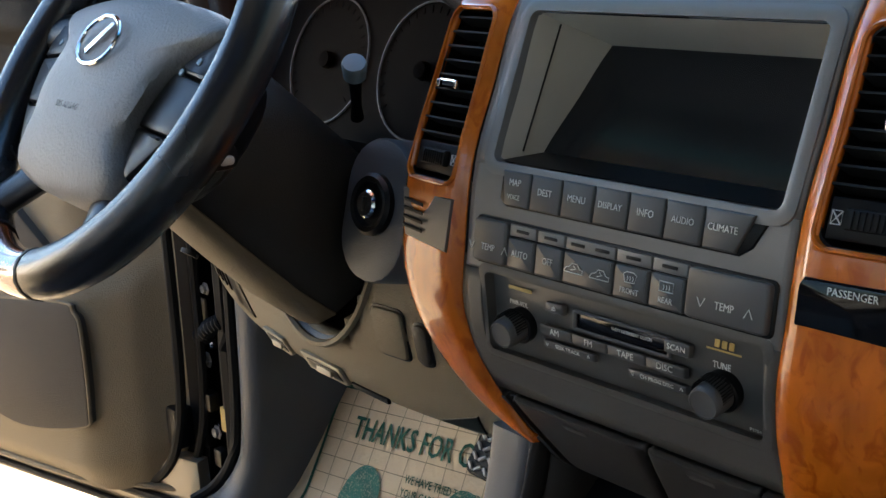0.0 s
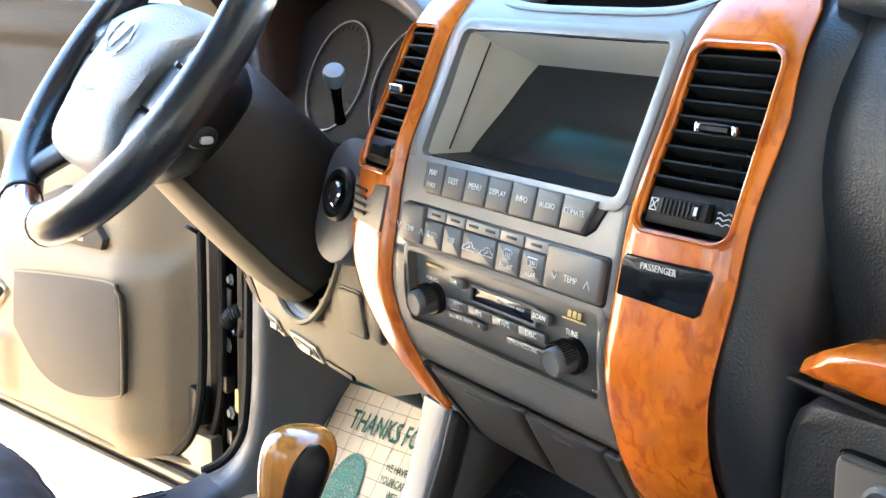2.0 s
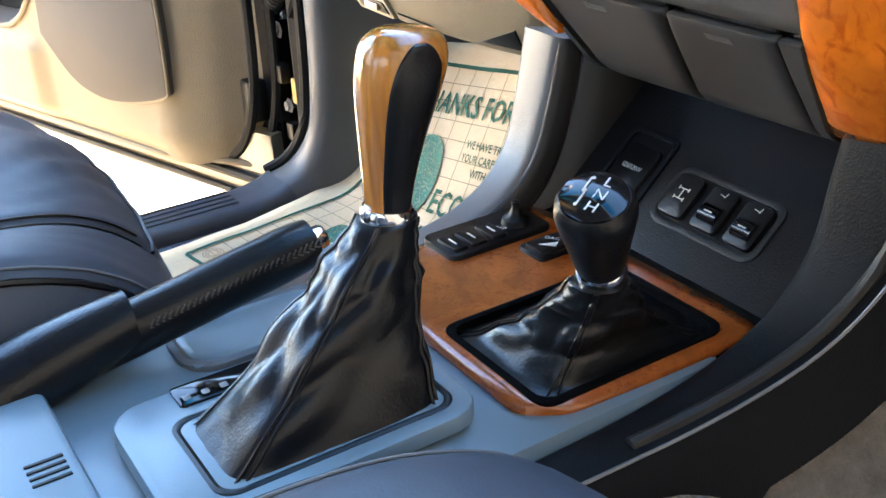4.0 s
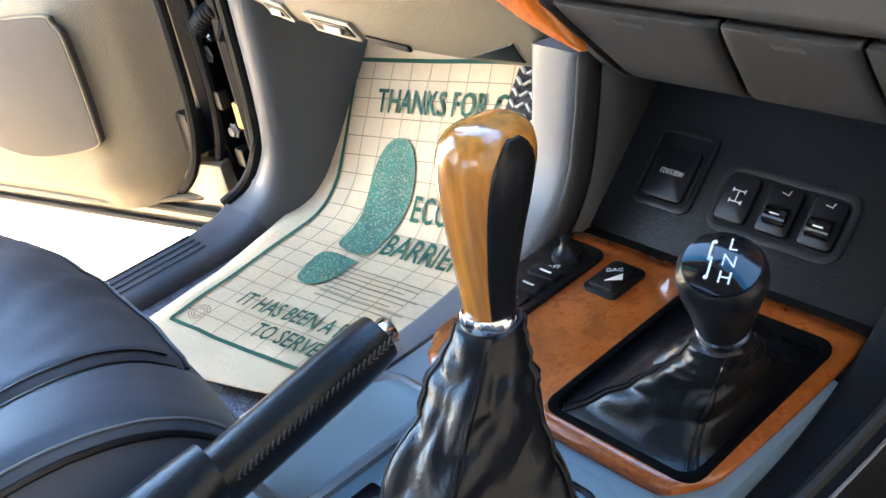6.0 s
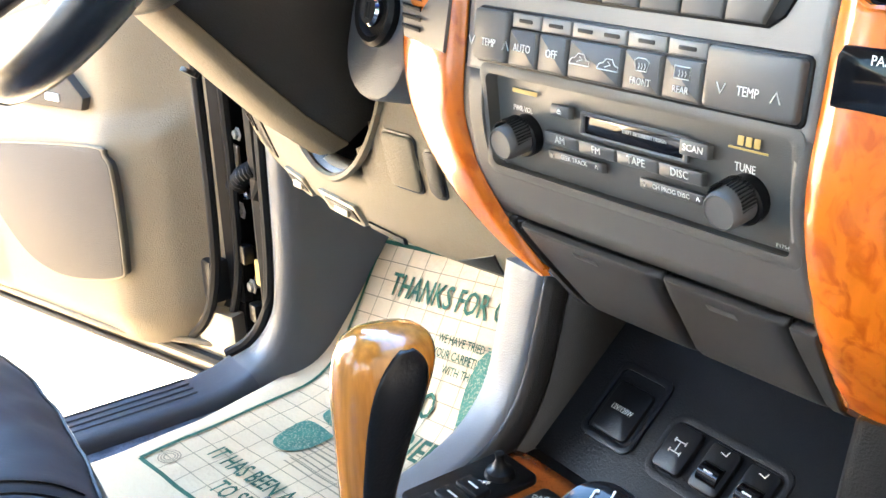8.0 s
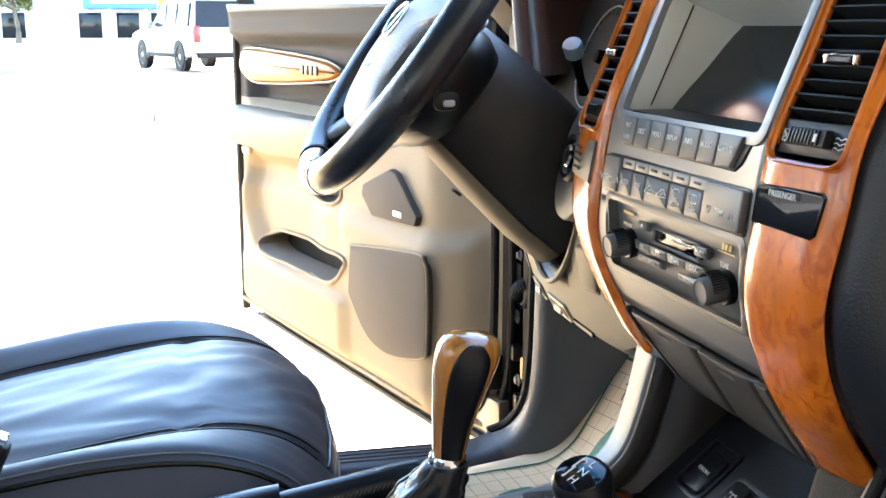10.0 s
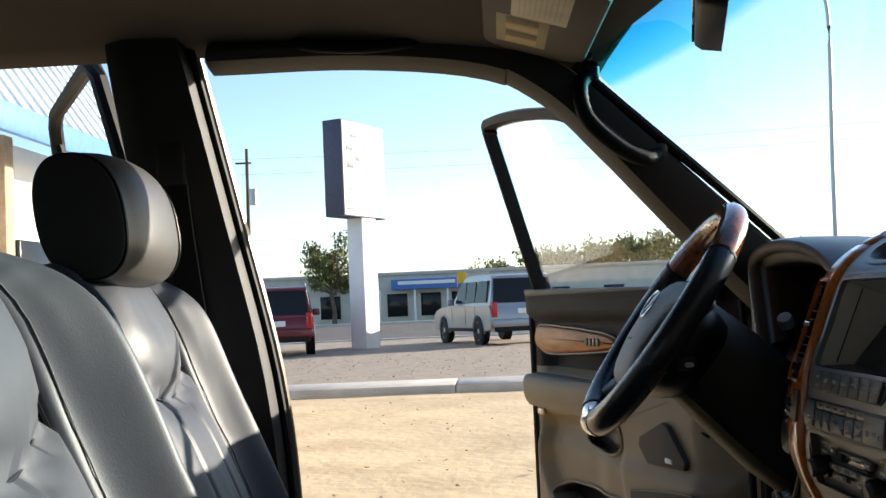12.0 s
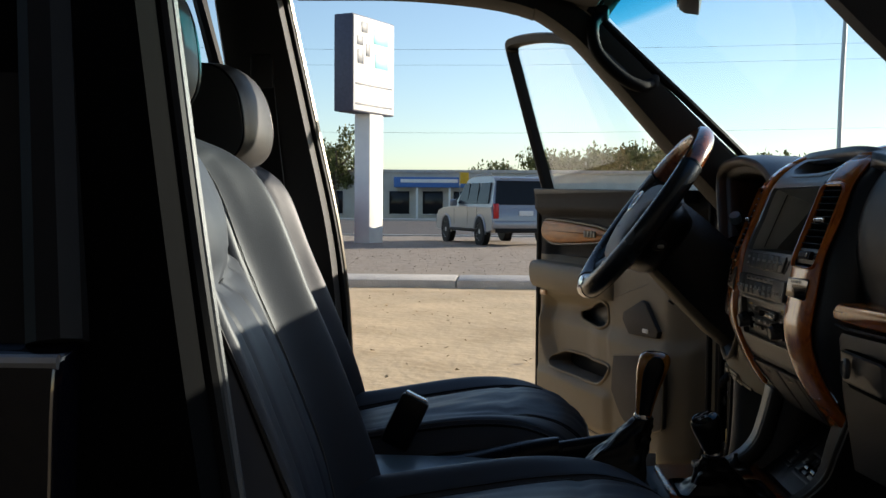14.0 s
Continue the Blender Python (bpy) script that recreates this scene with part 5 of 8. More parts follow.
lathe(bm, [(0.0138, -0.002), (0.0145, 0), (0.0145, 0.004), (0.0135, 0.006)], KA, 24)
part("collar", bm, CHROME, tl, "chrome collar")
bm = B()
lathe(bm, [(0.0128, 0.004), (0.0150, 0.012), (0.0176, 0.026), (0.0206, 0.040), (0.0222, 0.049), (0.0216, 0.055), (0.0190, 0.0590), (0.0188, 0.0592)], KA, 32)
knob = part("knob", bm, LEATHER, tl)
bm = B()
lathe(bm, [(0.0188, 0.0585), (0.0182, 0.0605), (0.012, 0.0625), (0.0, 0.0632)], KA, 32)
cap = part("cap", bm, GLOSS, tl, "glossy cap with shift diagram")
KT = KA @ Matrix.Translation((0, 0, 0.0632)) @ Matrix.Rotation(radians(20), 4, "Z")
for ch, v in (("L", 0.0095), ("N", 0.0), ("H", -0.0095)):
    lettering(ch, 0.0068, KT @ Matrix.Translation((0.0035, v, -0.0002)), PRINT, cap)
bm = B()
tube(bm, [KT @ Vector((-0.0045, -0.011, 0)), KT @ Vector((-0.0045, -0.0015, 0.0002))], 0.0006, 5)
tube(bm, [KT @ Vector((-0.006, -0.0015, 0.0002)), KT @ Vector((-0.006, 0.0095, 0))], 0.0006, 5)
for v in (-0.011, 0.0, 0.0095):
    lathe(bm, [(0.0011, 0), (0.0009, 0.0006), (0, 0.0007)], KT @ Matrix.Translation((-0.005, v, -0.0002)), 8)
part("diagram", bm, PRINT, cap)

# switches in the wood plate
sw = thing("mirror_switch_block", (-0.091, -0.08, CZ), "black switch block with a small lever in the wood plate", "switch block")
bm = B()
slab(bm, rrect(0.044, 0.088, 0.008, 4, -0.0915, -0.082), Z, -0.002, 0.004, 0.0015)
part("body", bm, BLACK, sw)
bm = B()
lathe(bm, [(0.011, 0), (0.010, 0.004), (0.006, 0.006), (0.003, 0.012), (0.0035, 0.017), (0, 0.018)], Matrix.Translation((-0.089, -0.058, CZ + 0.004)), 18)
part("joystick", bm, BLACK, sw)
for k, (v, h) in enumerate(((-0.082, 0.013), (-0.099, 0.014), (-0.115, 0.012))):
    bm = B()
    slab(bm, rrect(0.024, h, 0.002, 3, -0.087, v), Z, 0.003, 0.0065, 0.0012)
    b_ = part("key", bm, BLACK, sw)
    bm = B()
    slab(bm, rrect(0.010, 0.0016, 0.0004, 2, -0.087, v), Z, 0.0065, 0.0068, 0.0001)
    part("mark", bm, PRINT, b_)
lettering("OFF", 0.004, Matrix.Translation((-0.088, -0.0735, CZ + 0.0044)) @ Matrix.Rotation(radians(35), 4, "Z"), PRINT, sw)
ds = thing("descent_switch", (-0.046, -0.06, CZ), "small black switch with a white pictogram in the wood plate", "switch")
bm = B()
slab(bm, rrect(0.027, 0.036, 0.004, 4, -0.046, -0.060), Z, -0.002, 0.0035, 0.001)
part("bezel", bm, BLACK, ds)
bm = B()
slab(bm, rrect(0.021, 0.029, 0.003, 4, -0.046, -0.060), Z, 0.003, 0.0055, 0.001)
k = part("rocker", bm, BLACK, ds)
TM = Matrix.Translation((-0.046, -0.060, CZ + 0.0056)) @ Matrix.Rotation(radians(35), 4, "Z")
lettering("DAC", 0.0038, TM @ Matrix.Translation((0, 0.006, 0)), PRINT, k)
bm = B()
slab(bm, [(-0.006, -0.006), (0.006, -0.006), (0.006, 0.0015)], lambda u, v, d: TM @ Vector((u, v, d)), 0, 0.0003, 0.0001)
part("slope_symbol", bm, PRINT, k)

# power socket and three switches on the sloping panel
so_ = thing("power_socket", PP(-0.062, 0.002, 0), "black flip lid of a car power socket", "power socket")
bm = B()
frame_ring(bm, rrect(0.050, 0.062, 0.008, 4, -0.058, 0.008), rrect(0.041, 0.051, 0.005, 4, -0.058, 0.008), PP, -0.001, 0.0025, -0.006)
part("bezel", bm, BLACK, so_)
bm = B()
slab(bm, rrect(0.042, 0.052, 0.004, 4, -0.058, 0.008), PP, -0.008, -0.004, 0.001)
part("well", bm, RUBBER, so_)
bm = B()
slab(bm, rrect(0.034, 0.041, 0.005, 4, -0.058, 0.004), PP, -0.006, 0.003, 0.002)
lid = part("lid", bm, BLACK, so_)
lettering("12V/120W", 0.0040, PN @ Matrix.Translation((-0.058, 0.004, 0.0033)), PRINT, lid, wide=0.8)
for k, u in enumerate((-0.002, 0.030, 0.061)):
    s3 = thing("console_switch", PP(u, 0, 0), ("black differential lock switch" if k == 0 else "black seat heater switch with a thumb roller") + " on the console", "switch", "console switches")
    bm = B()
    slab(bm, rrect(0.024, 0.034, 0.004, 4, u, 0.000), PP, -0.002, 0.004, 0.0015)
    b_ = part("body", bm, BLACK, s3)
    if k:
        bm = B()
        rings(bm, [[PP(u + x, -0.004 + 0.008 * math.cos(a), 0.001 + 0.0070 * math.sin(a)) for a in lin(0, math.pi, 10)] for x in (-0.008, 0.008)])
        part("roller", bm, GLOSS, s3)
        bm = B()
        rbox(bm, (u, -0.004, 0.0080), (0.007, 0.0011, 0.0008), 0.0002, m=PN)
        part("mark", bm, PRINT, s3)
        bm = B()
        tube(bm, [PP(u - 0.0028, 0.012, 0.0042), PP(u + 0.0024, 0.011, 0.0042)], 0.0004, 5)
        tube(bm, [PP(u + 0.002, 0.011, 0.0042), PP(u + 0.003, 0.0145, 0.0042)], 0.0004, 5)
        part("seat_symbol", bm, PRINT, b_)
    else:
        bm = B()
        for v in (-0.003, 0.005):
            tube(bm, [PP(u - 0.0045, v, 0.0042), PP(u + 0.0045, v, 0.0042)], 0.00045, 5)
            for x in (-0.0045, 0.0045):
                tube(bm, [PP(u + x, v - 0.0015, 0.0042), PP(u + x, v + 0.0015, 0.0042)], 0.0005, 5)
        tube(bm, [PP(u, -0.003, 0.0042), PP(u, 0.005, 0.0042)], 0.00045, 5)
        part("axle_symbol", bm, PRINT, b_)

# automatic gear lever
at = thing("gear_lever", (0.025, -0.29, CZ), "automatic gear lever with a wood and leather knob", "gear lever")
bm = B()
slab(bm, rrect(0.118, 0.178, 0.022, 6, 0.030, -0.295), Z, -0.004, 0.006, 0.003)
part("surround", bm, CONSOLE, at)
bm = B()
frame_ring(bm, rrect(0.078, 0.140, 0.012, 5, 0.040, -0.288), rrect(0.070, 0.132, 0.010, 5, 0.040, -0.288), Z, 0.004, 0.0072, 0.0)
part("boot_frame", bm, BLACK, at)
bm = B()
slab(bm, rrect(0.022, 0.062, 0.003, 3, -0.018, -0.315), Z, 0.004, 0.0075, 0.001)
g = part("gate_window", bm, GLOSS, at, "black shift position window")
bm = B()
for k in range(5):
    slab(bm, rrect(0.005, 0.0045, 0.001, 2, -0.014, -0.340 + 0.011 * k), Z, 0.0075, 0.0078, 0.0001)
part("position_marks", bm, STACK, g)
boot((0.040, -0.288, CZ + 0.003), 0.070, 0.132, (0.019, -0.223, 0.916), 0.0165, LEATHER, at, 11, slump=0.78, crease=1.0)
AX = axes((0.019, -0.223, 0.913), (1, 0, 0), (0, 1, -0.12))
bm = B()
lathe(bm, [(0.0140, -0.004), (0.0150, -0.002), (0.0150, 0.007), (0.0140, 0.009)], AX, 28)
part("collar", bm, CHROME, at, "chrome collar")
KP = [(0.007, 0.0118, 0.0120, 0.0), (0.025, 0.0128, 0.0140, 0.000), (0.050, 0.0160, 0.0180, 0.001), (0.072, 0.0190, 0.0222, 0.003), (0.088, 0.0198, 0.0240, 0.005), (0.098, 0.0180, 0.0225, 0.006), (0.104, 0.0130, 0.0175, 0.007), (0.1065, 0.006, 0.009, 0.007), (0.107, 0.001, 0.001, 0.007)]
kp = curve([Vector((a, b, c, d)) for a, b, c, d in KP], 5)


def knob_ring(p, grow):
    out = []
    for j in range(32):
        a = 2 * math.pi * j / 32
        ca, sa = math.cos(a), math.sin(a)
        q = (abs(ca) ** 2.6 + abs(sa) ** 2.6) ** (-1 / 2.6)
        out.append(AX @ Vector((ca * q * (p[1] + grow), p[3] + sa * q * (p[2] + grow), p[0])))
    return out


bm = B()
rings(bm, [knob_ring(p, 0) for p in kp])
part("wood_core", bm, KNOBWOOD, at, "glossy striped wood knob core", smooth=60)
for mid in (0.0, math.pi):
    bm = B()
    lp = []
    for p in kp:
        w = radians(38) * math.sqrt(max(0.0, 1 - (p[0] / 0.1015) ** 8))
        if p[0] > 0.1012:
            break
        row = []
        for a in lin(mid - w, mid + w, 14):
            ca, sa = math.cos(a), math.sin(a)
            q = (abs(ca) ** 2.6 + abs(sa) ** 2.6) ** (-1 / 2.6)
            e = 0.0009 * (1 - (abs(a - mid) / max(w, 1e-4)) ** 6)
            row.append(AX @ Vector((ca * q * (p[1] + e), p[3] + sa * q * (p[2] + e), p[0])))
        lp.append(row)
    rings(bm, lp, close=False, cap0=False, cap1=False)
    part("leather_side", bm, LEATHER, at, "black leather side panel", smooth=60, solid=-0.0003)

# parking brake
pb = thing("parking_brake_lever", (-0.09, -0.45, CZ), "black stitched leather parking brake lever with a chrome button", "parking brake")
bm = B()
ln = [Vector(p) for p in curve([(-0.087, -0.222, 0.858), (-0.088, -0.27, 0.849), (-0.09, -0.34, 0.836), (-0.092, -0.40, 0.826), (-0.094, -0.47, 0.818)], 4)]
tube(bm, ln, [0.0155, 0.017, 0.0175] + [0.0175] * (len(ln) - 3), 16)
gr = part("grip", bm, LEATHER, pb)
bm = B()
for k in range(30):
    p = ln[0].lerp(ln[8], k / 30)
    for e in (-1, 1):
        rbox(bm, (0, 0, 0), (0.0008, 0.0042, 0.0010), 0, m=Matrix.Translation(p + Vector((0.0163, 0, 0.0060 + 0.0017 * e))) @ Matrix.Rotation(radians(16 + 38 * e), 4, "X"))
part("stitching", bm, RADIO, gr)
bm = B()
dn = (ln[0] - ln[2]).normalized()
lathe(bm, [(0.0085, -0.004), (0.0085, 0.007), (0.0075, 0.009), (0, 0.009)], axes(ln[0], dn.cross(Vector((0, 0, 1))), dn.cross(dn.cross(Vector((0, 0, 1))))), 18)
part("button", bm, CHROME, pb, "chrome release button")
bm = B()
rings(bm, [[p + Vector((math.cos(a) * w, 0, math.sin(a) * h)) for a in lin(0, 2 * math.pi, 18)[:-1]] for p, w, h in ((Vector((-0.09, -0.345, 0.842)), 0.0185, 0.0185), (Vector((-0.091, -0.37, 0.836)), 0.023, 0.021), (Vector((-0.092, -0.40, 0.828)), 0.026, 0.024), (Vector((-0.094, -0.48, 0.812)), 0.034, 0.022), (Vector((-0.094, -0.58, 0.802)), 0.036, 0.012))])
part("boot", bm, LEATHER, pb)
bm = B()
sheet(bm, lambda u, v: Vector((-0.118 + 0.0 * u - 0.02 * math.sin(v * 1.5), -0.30 + 0.12 * u, 0.77 + 0.055 * v)), lin(0, 1, 8), lin(0, 1, 4))
part("chrome_guard", bm, SILVER, pb, solid=0.003)

# lid of the console box
box_lid = thing("console_box_lid", (0, -0.6, CZ), "grey hinged lid of the console box", "console lid")
bm = B()
slab(bm, rrect(0.190, 0.36, 0.018, 5, 0.012, -0.585), Z, -0.002, 0.010, 0.005)
part("lid", bm, CONSOLE, box_lid)
for k in range(4):
    bm = B()
    slab(bm, rrect(0.0025, 0.020, 0.0005, 2, 0.000 + 0.006 * k, -0.422), Z, 0.0095, 0.0108, 0.0003)
    part("grip", bm, BLACK, box_lid)

# glove box and wood strip on the passenger's side
glove = thing("glove_box", (0.45, 0.05, 0.88), "dark grey glove box with a round lock", "glove box")
bm = B()
slab(bm, [(0.228, 0.885), (0.70, 0.885), (0.70, 1.083), (0.272, 1.083), (0.250, 1.079), (0.234, 1.066), (0.226, 1.046), (0.223, 1.00)], G, -0.004, 0.052, 0.010)
part("door", bm, GLOVE, glove)
bm = B()
slab(bm, rrect(0.15, 0.050, 0.010, 4, 0.345, 1.036), G, 0.046, 0.0515, 0.002)
part("latch_recess", bm, MATTE, glove)
bm = B()
slab(bm, rrect(0.142, 0.040, 0.008, 4, 0.345, 1.039), G, 0.050, 0.058, 0.003)
part("latch", bm, RADIO, glove, "grey latch plate")
bm = B()
lathe(bm, [(0.013, 0), (0.013, 0.004), (0.010, 0.006), (0.0095, 0.004), (0, 0.004)], axes(G(0.310, 1.040, 0.058), (1, 0, 0), (0, 0, 1)), 24)
part("lock", bm, KICKGREY, glove, "round grey key lock")
strip = thing("dash_wood_strip", G(0.45, 1.09), "narrow burl wood strip above the glove box", "wood trim")
bm = B()
slab(bm, [(0.234, 1.089), (0.30, 1.091), (0.72, 1.091), (0.72, 1.124), (0.30, 1.121), (0.266, 1.115), (0.245, 1.104)], G, -0.002, 0.050, 0.008)
part("veneer", bm, BURL, strip)
bm = B()
tube(bm, [G(x_, z_, 0.048) for x_, z_ in ((0.234, 1.0865), (0.30, 1.0880), (0.72, 1.0880))], 0.0022, 6)
part("shadow_gap", bm, RUBBER, strip)

# ---- steering wheel ----
WU = Vector((0, math.sin(radians(36)), math.cos(radians(36))))
WC = Vector((-0.405, -0.170, 1.226))
WX = Vector((1, 0, 0))
WM = axes(WC, WX, WU)
WR = 0.180
wheel = thing("steering_wheel", WC, "wood and black leather steering wheel with grey airbag pad", "steering wheel")


def rim(a0, a1, mt, nm, r=0.0192, n=24):
    bm = B()
    tube(bm, [WM @ Vector((WR * math.cos(radians(a)), WR * math.sin(radians(a)), 0)) for a in lin(a0, a1, n)], [r * (0.985 if k in (0, n) else 1) for k in range(n + 1)], 14, up=WM.to_3x3() @ Vector((0, 0, 1)))
    return part(nm, bm, mt, wheel)


rim(35, 150, RIMWOOD, "wood_rim", 0.0192)
rim(250, 286, RIMWOOD, "wood_rim", 0.0192, 14)
rim(-74, 35, RIMLEATHER, "leather_rim", 0.0202, 28)
rim(150, 250, RIMLEATHER, "leather_rim", 0.0202, 28)
for a in (35, 150, 250, 286):
    bm = B()
    q = WM @ Vector((WR * math.cos(radians(a)), WR * math.sin(radians(a)), 0))
    t_ = WM.to_3x3() @ Vector((-math.sin(radians(a)), math.cos(radians(a)), 0))
    tube(bm, [q - t_ * 0.002, q + t_ * 0.002], 0.0205, 14, up=WM.to_3x3() @ Vector((0, 0, 1)))
    part("rim_seam", bm, RUBBER, wheel)
half = [(0.0, 0.064), (0.05, 0.062), (0.10, 0.056), (0.138, 0.047), (0.141, 0.037), (0.110, 0.019), (0.091, -0.004), (0.081, -0.036), (0.085, -0.062), (0.096, -0.084), (0.090, -0.102), (0.052, -0.112)]
pad = half + [(0.0, -0.115)] + [(-x, y) for x, y in half[:0:-1]]
pad = [(p.x, p.y) for p in curve([Vector(p) for p in pad] + [Vector(pad[0])], 4)[:-1]]
bm = B()
lp = []
for k, d in ((1.0, -0.030), (1.0, -0.004), (0.985, 0.004), (0.95, 0.009), (0.88, 0.0135), (0.75, 0.0175), (0.55, 0.0215), (0.3, 0.0238), (0.1, 0.0245)):
    row = []
    for x, y in pad:
        a = math.atan2((y + 0.022) / 0.085, x / 0.115)
        f = k ** 7
        row.append(WM @ Vector((k * (x * f + 0.115 * math.cos(a) * (1 - f)), -0.022 + k * ((y + 0.022) * f + 0.085 * math.sin(a) * (1 - f)), d)))
    lp.append(row)
rings(bm, lp)
hub = part("airbag_pad", bm, PADGREY, wheel, "pale grey grained airbag pad", smooth=60)
lettering("SRS AIRBAG", 0.0056, WM @ Matrix.Translation((0, -0.048, 0.0238)), BUTTON, hub)
bm = B()
rbox(bm, (0, -0.064, 0.0215), (0.003, 0.005, 0.0006), 0, m=WM)
part("airbag_symbol", bm, BUTTON, hub)
# maker's emblem as a plain ring
bm = B()
tube(bm, [WM @ Vector((0.0315 * math.cos(a), 0.009 + 0.0215 * math.sin(a), 0.0262)) for a in lin(0, 2 * math.pi, 36)[:-1]], 0.0019, 8, closed=True, up=WM.to_3x3() @ Vector((0, 0, 1)))
slab(bm, [(0.009, 0.0255), (-0.017, 0.000), (-0.011, -0.004), (0.015, 0.0245)], lambda u, v, d: WM @ Vector((u, v, d)), 0.0225, 0.0268, 0.0008)
part("emblem", bm, CHROME, wheel, "chrome oval emblem")
for s in (-1, 1):
    bm = B()
    sp = [(0.100, 0.034, 0.022, -0.012), (0.125, 0.030, 0.020, -0.010), (0.150, 0.026, 0.018, -0.004), (0.174, 0.022, 0.020, 0.0)]
    rings(bm, [[WM @ Vector((s * x, y + h * math.cos(a), d + 0.010 * math.sin(a))) for a in lin(0, 2 * math.pi, 16)[:-1]] for x, y, h, d in sp])
    part("spoke", bm, LEATHER, wheel)
    bm = B()
    sp = [(0.060, -0.088, 0.024, -0.016), (0.078, -0.112, 0.020, -0.011), (0.092, -0.136, 0.018, -0.004), (0.100, -0.152, 0.020, 0.0)]
    rings(bm, [[WM @ Vector((s * (x + h * math.cos(a) * 0.75), y + h * math.cos(a) * 0.65, d + 0.011 * math.sin(a))) for a in lin(0, 2 * math.pi, 16)[:-1]] for x, y, h, d in sp])
    part("lower_spoke", bm, LEATHER, wheel)
    inn = curve([Vector(p) for p in ((0.143, 0.034), (0.112, 0.017), (0.093, -0.005), (0.0835, -0.036), (0.087, -0.060), (0.098, -0.082))], 6)
    outr = curve([Vector(p) for p in ((0.150, 0.030), (0.153, 0.012), (0.150, -0.012), (0.140, -0.040), (0.126, -0.062), (0.106, -0.086))], 6)
    for a, b, nm in ((0, 10, "upper_key"), (10, 20, "middle_key"), (20, 30, "lower_key")):
        g = 0.03
        loop_ = [inn[i] for i in range(a, b + 1)] + [outr[i] for i in range(b, a - 1, -1)]
        c_ = sum((Vector(p) for p in loop_), Vector((0, 0))) / len(loop_)
        loop_ = [(s * (p.x + (c_.x - p.x) * g), p.y + (c_.y - p.y) * g) for p in loop_]
        bm = B()
        slab(bm, loop_, lambda u, v, d: WM @ Vector((u, v, d)), -0.020, 0.004, 0.004)
        k = part(nm, bm, BLACK, wheel, "black switch key")
        if nm == "upper_key":
            for x, y in ((0.128, 0.012), (0.110, 0.002)):
                bm = B()
                lathe(bm, [(0.0032, 0), (0.0028, 0.0012), (0, 0.0016)], WM @ Matrix.Translation((s * x, y, 0.0038)), 12)
                part("dot", bm, CONSOLE, k)
# closed back of the hub with the cruise switch
bm = B()
lp = []
for d, w, h0, h1 in ((-0.016, 0.138, 0.050, -0.098), (-0.030, 0.142, 0.052, -0.104), (-0.055, 0.134, 0.048, -0.100), (-0.072, 0.110, 0.042, -0.088), (-0.080, 0.080, 0.034, -0.076)):
    row = []
    for j in range(32):
        a = 2 * math.pi * j / 32
        ca, sa = math.cos(a), math.sin(a)
        q = (abs(ca) ** 2.6 + abs(sa) ** 2.6) ** (-1 / 2.6)
        row.append(WM @ Vector((ca * q * w, sa * q * (h0 if sa > 0 else -h1), d)))
    lp.append(row)
rings(bm, lp)
part("hub_back", bm, BLACK, wheel, smooth=60)
CS = axes(WM @ Vector((0.134, -0.040, -0.042)), WM.to_3x3() @ Vector((0, 0.6, -0.8)), WM.to_3x3() @ Vector((0, 0.8, 0.6)))
bm = B()
slab(bm, rrect(0.026, 0.019, 0.008, 5), lambda u, v, d: CS @ Vector((u, v, d)), -0.012, 0.004, 0.002)
cr = part("cruise_switch", bm, BLACK, wheel)
bm = B()
slab(bm, rrect(0.012, 0.007, 0.003, 4, 0.002, -0.002), lambda u, v, d: CS @ Vector((u, v, d)), 0.003, 0.007, 0.0015)
part("cruise_key", bm, SILVER, cr)

# ---- steering column ----
col = thing("steering_column", (-0.39, 0.0, 1.1), "plastic steering column shroud with stalks, its sides painted in shade", "steering column")
CA = axes(WC, WX, WU)
bm = B()
lp = []
for d, w, h0, h1 in ((-0.028, 0.062, 0.055, -0.072), (-0.045, 0.076, 0.060, -0.079), (-0.10, 0.084, 0.058, -0.090), (-0.16, 0.084, 0.052, -0.102), (-0.22, 0.078, 0.045, -0.112), (-0.27, 0.072, 0.035, -0.114)):
    row = []
    for j in range(28):
        a = 2 * math.pi * j / 28
        ca, sa = math.cos(a), math.sin(a)
        q = (abs(ca) ** 2.5 + abs(sa) ** 2.5) ** (-1 / 2.5)
        hh = h0 if sa > 0 else -h1
        row.append(CA @ Vector((ca * q * w, sa * q * hh, d)))
    lp.append(row)
rings(bm, lp)
part("shroud", bm, SHROUD, col, smooth=70)
# same plastic as the shroud, painted lighter where its underside catches light
bm = B()
rings(bm, [[r[k] + CA.to_3x3() @ Vector((0, -0.003, 0)) for k in range(14, 25)] for r in lp], close=False, cap0=False, cap1=False)
part("lit_shroud_underside", bm, TAUPE, col, "lit underside of the column shroud painted in lighter taupe", smooth=80, solid=0.002)
bm = B()
row = [CA @ Vector((-0.03 + 0.012 * math.cos(a), -0.104, -0.15 + 0.007 * math.sin(a))) for a in lin(0, 2 * math.pi, 14)[:-1]]
rings(bm, [row, [p + CA.to_3x3() @ Vector((0, -0.004, 0)) for p in row]])
part("screw_hole", bm, RUBBER, col)
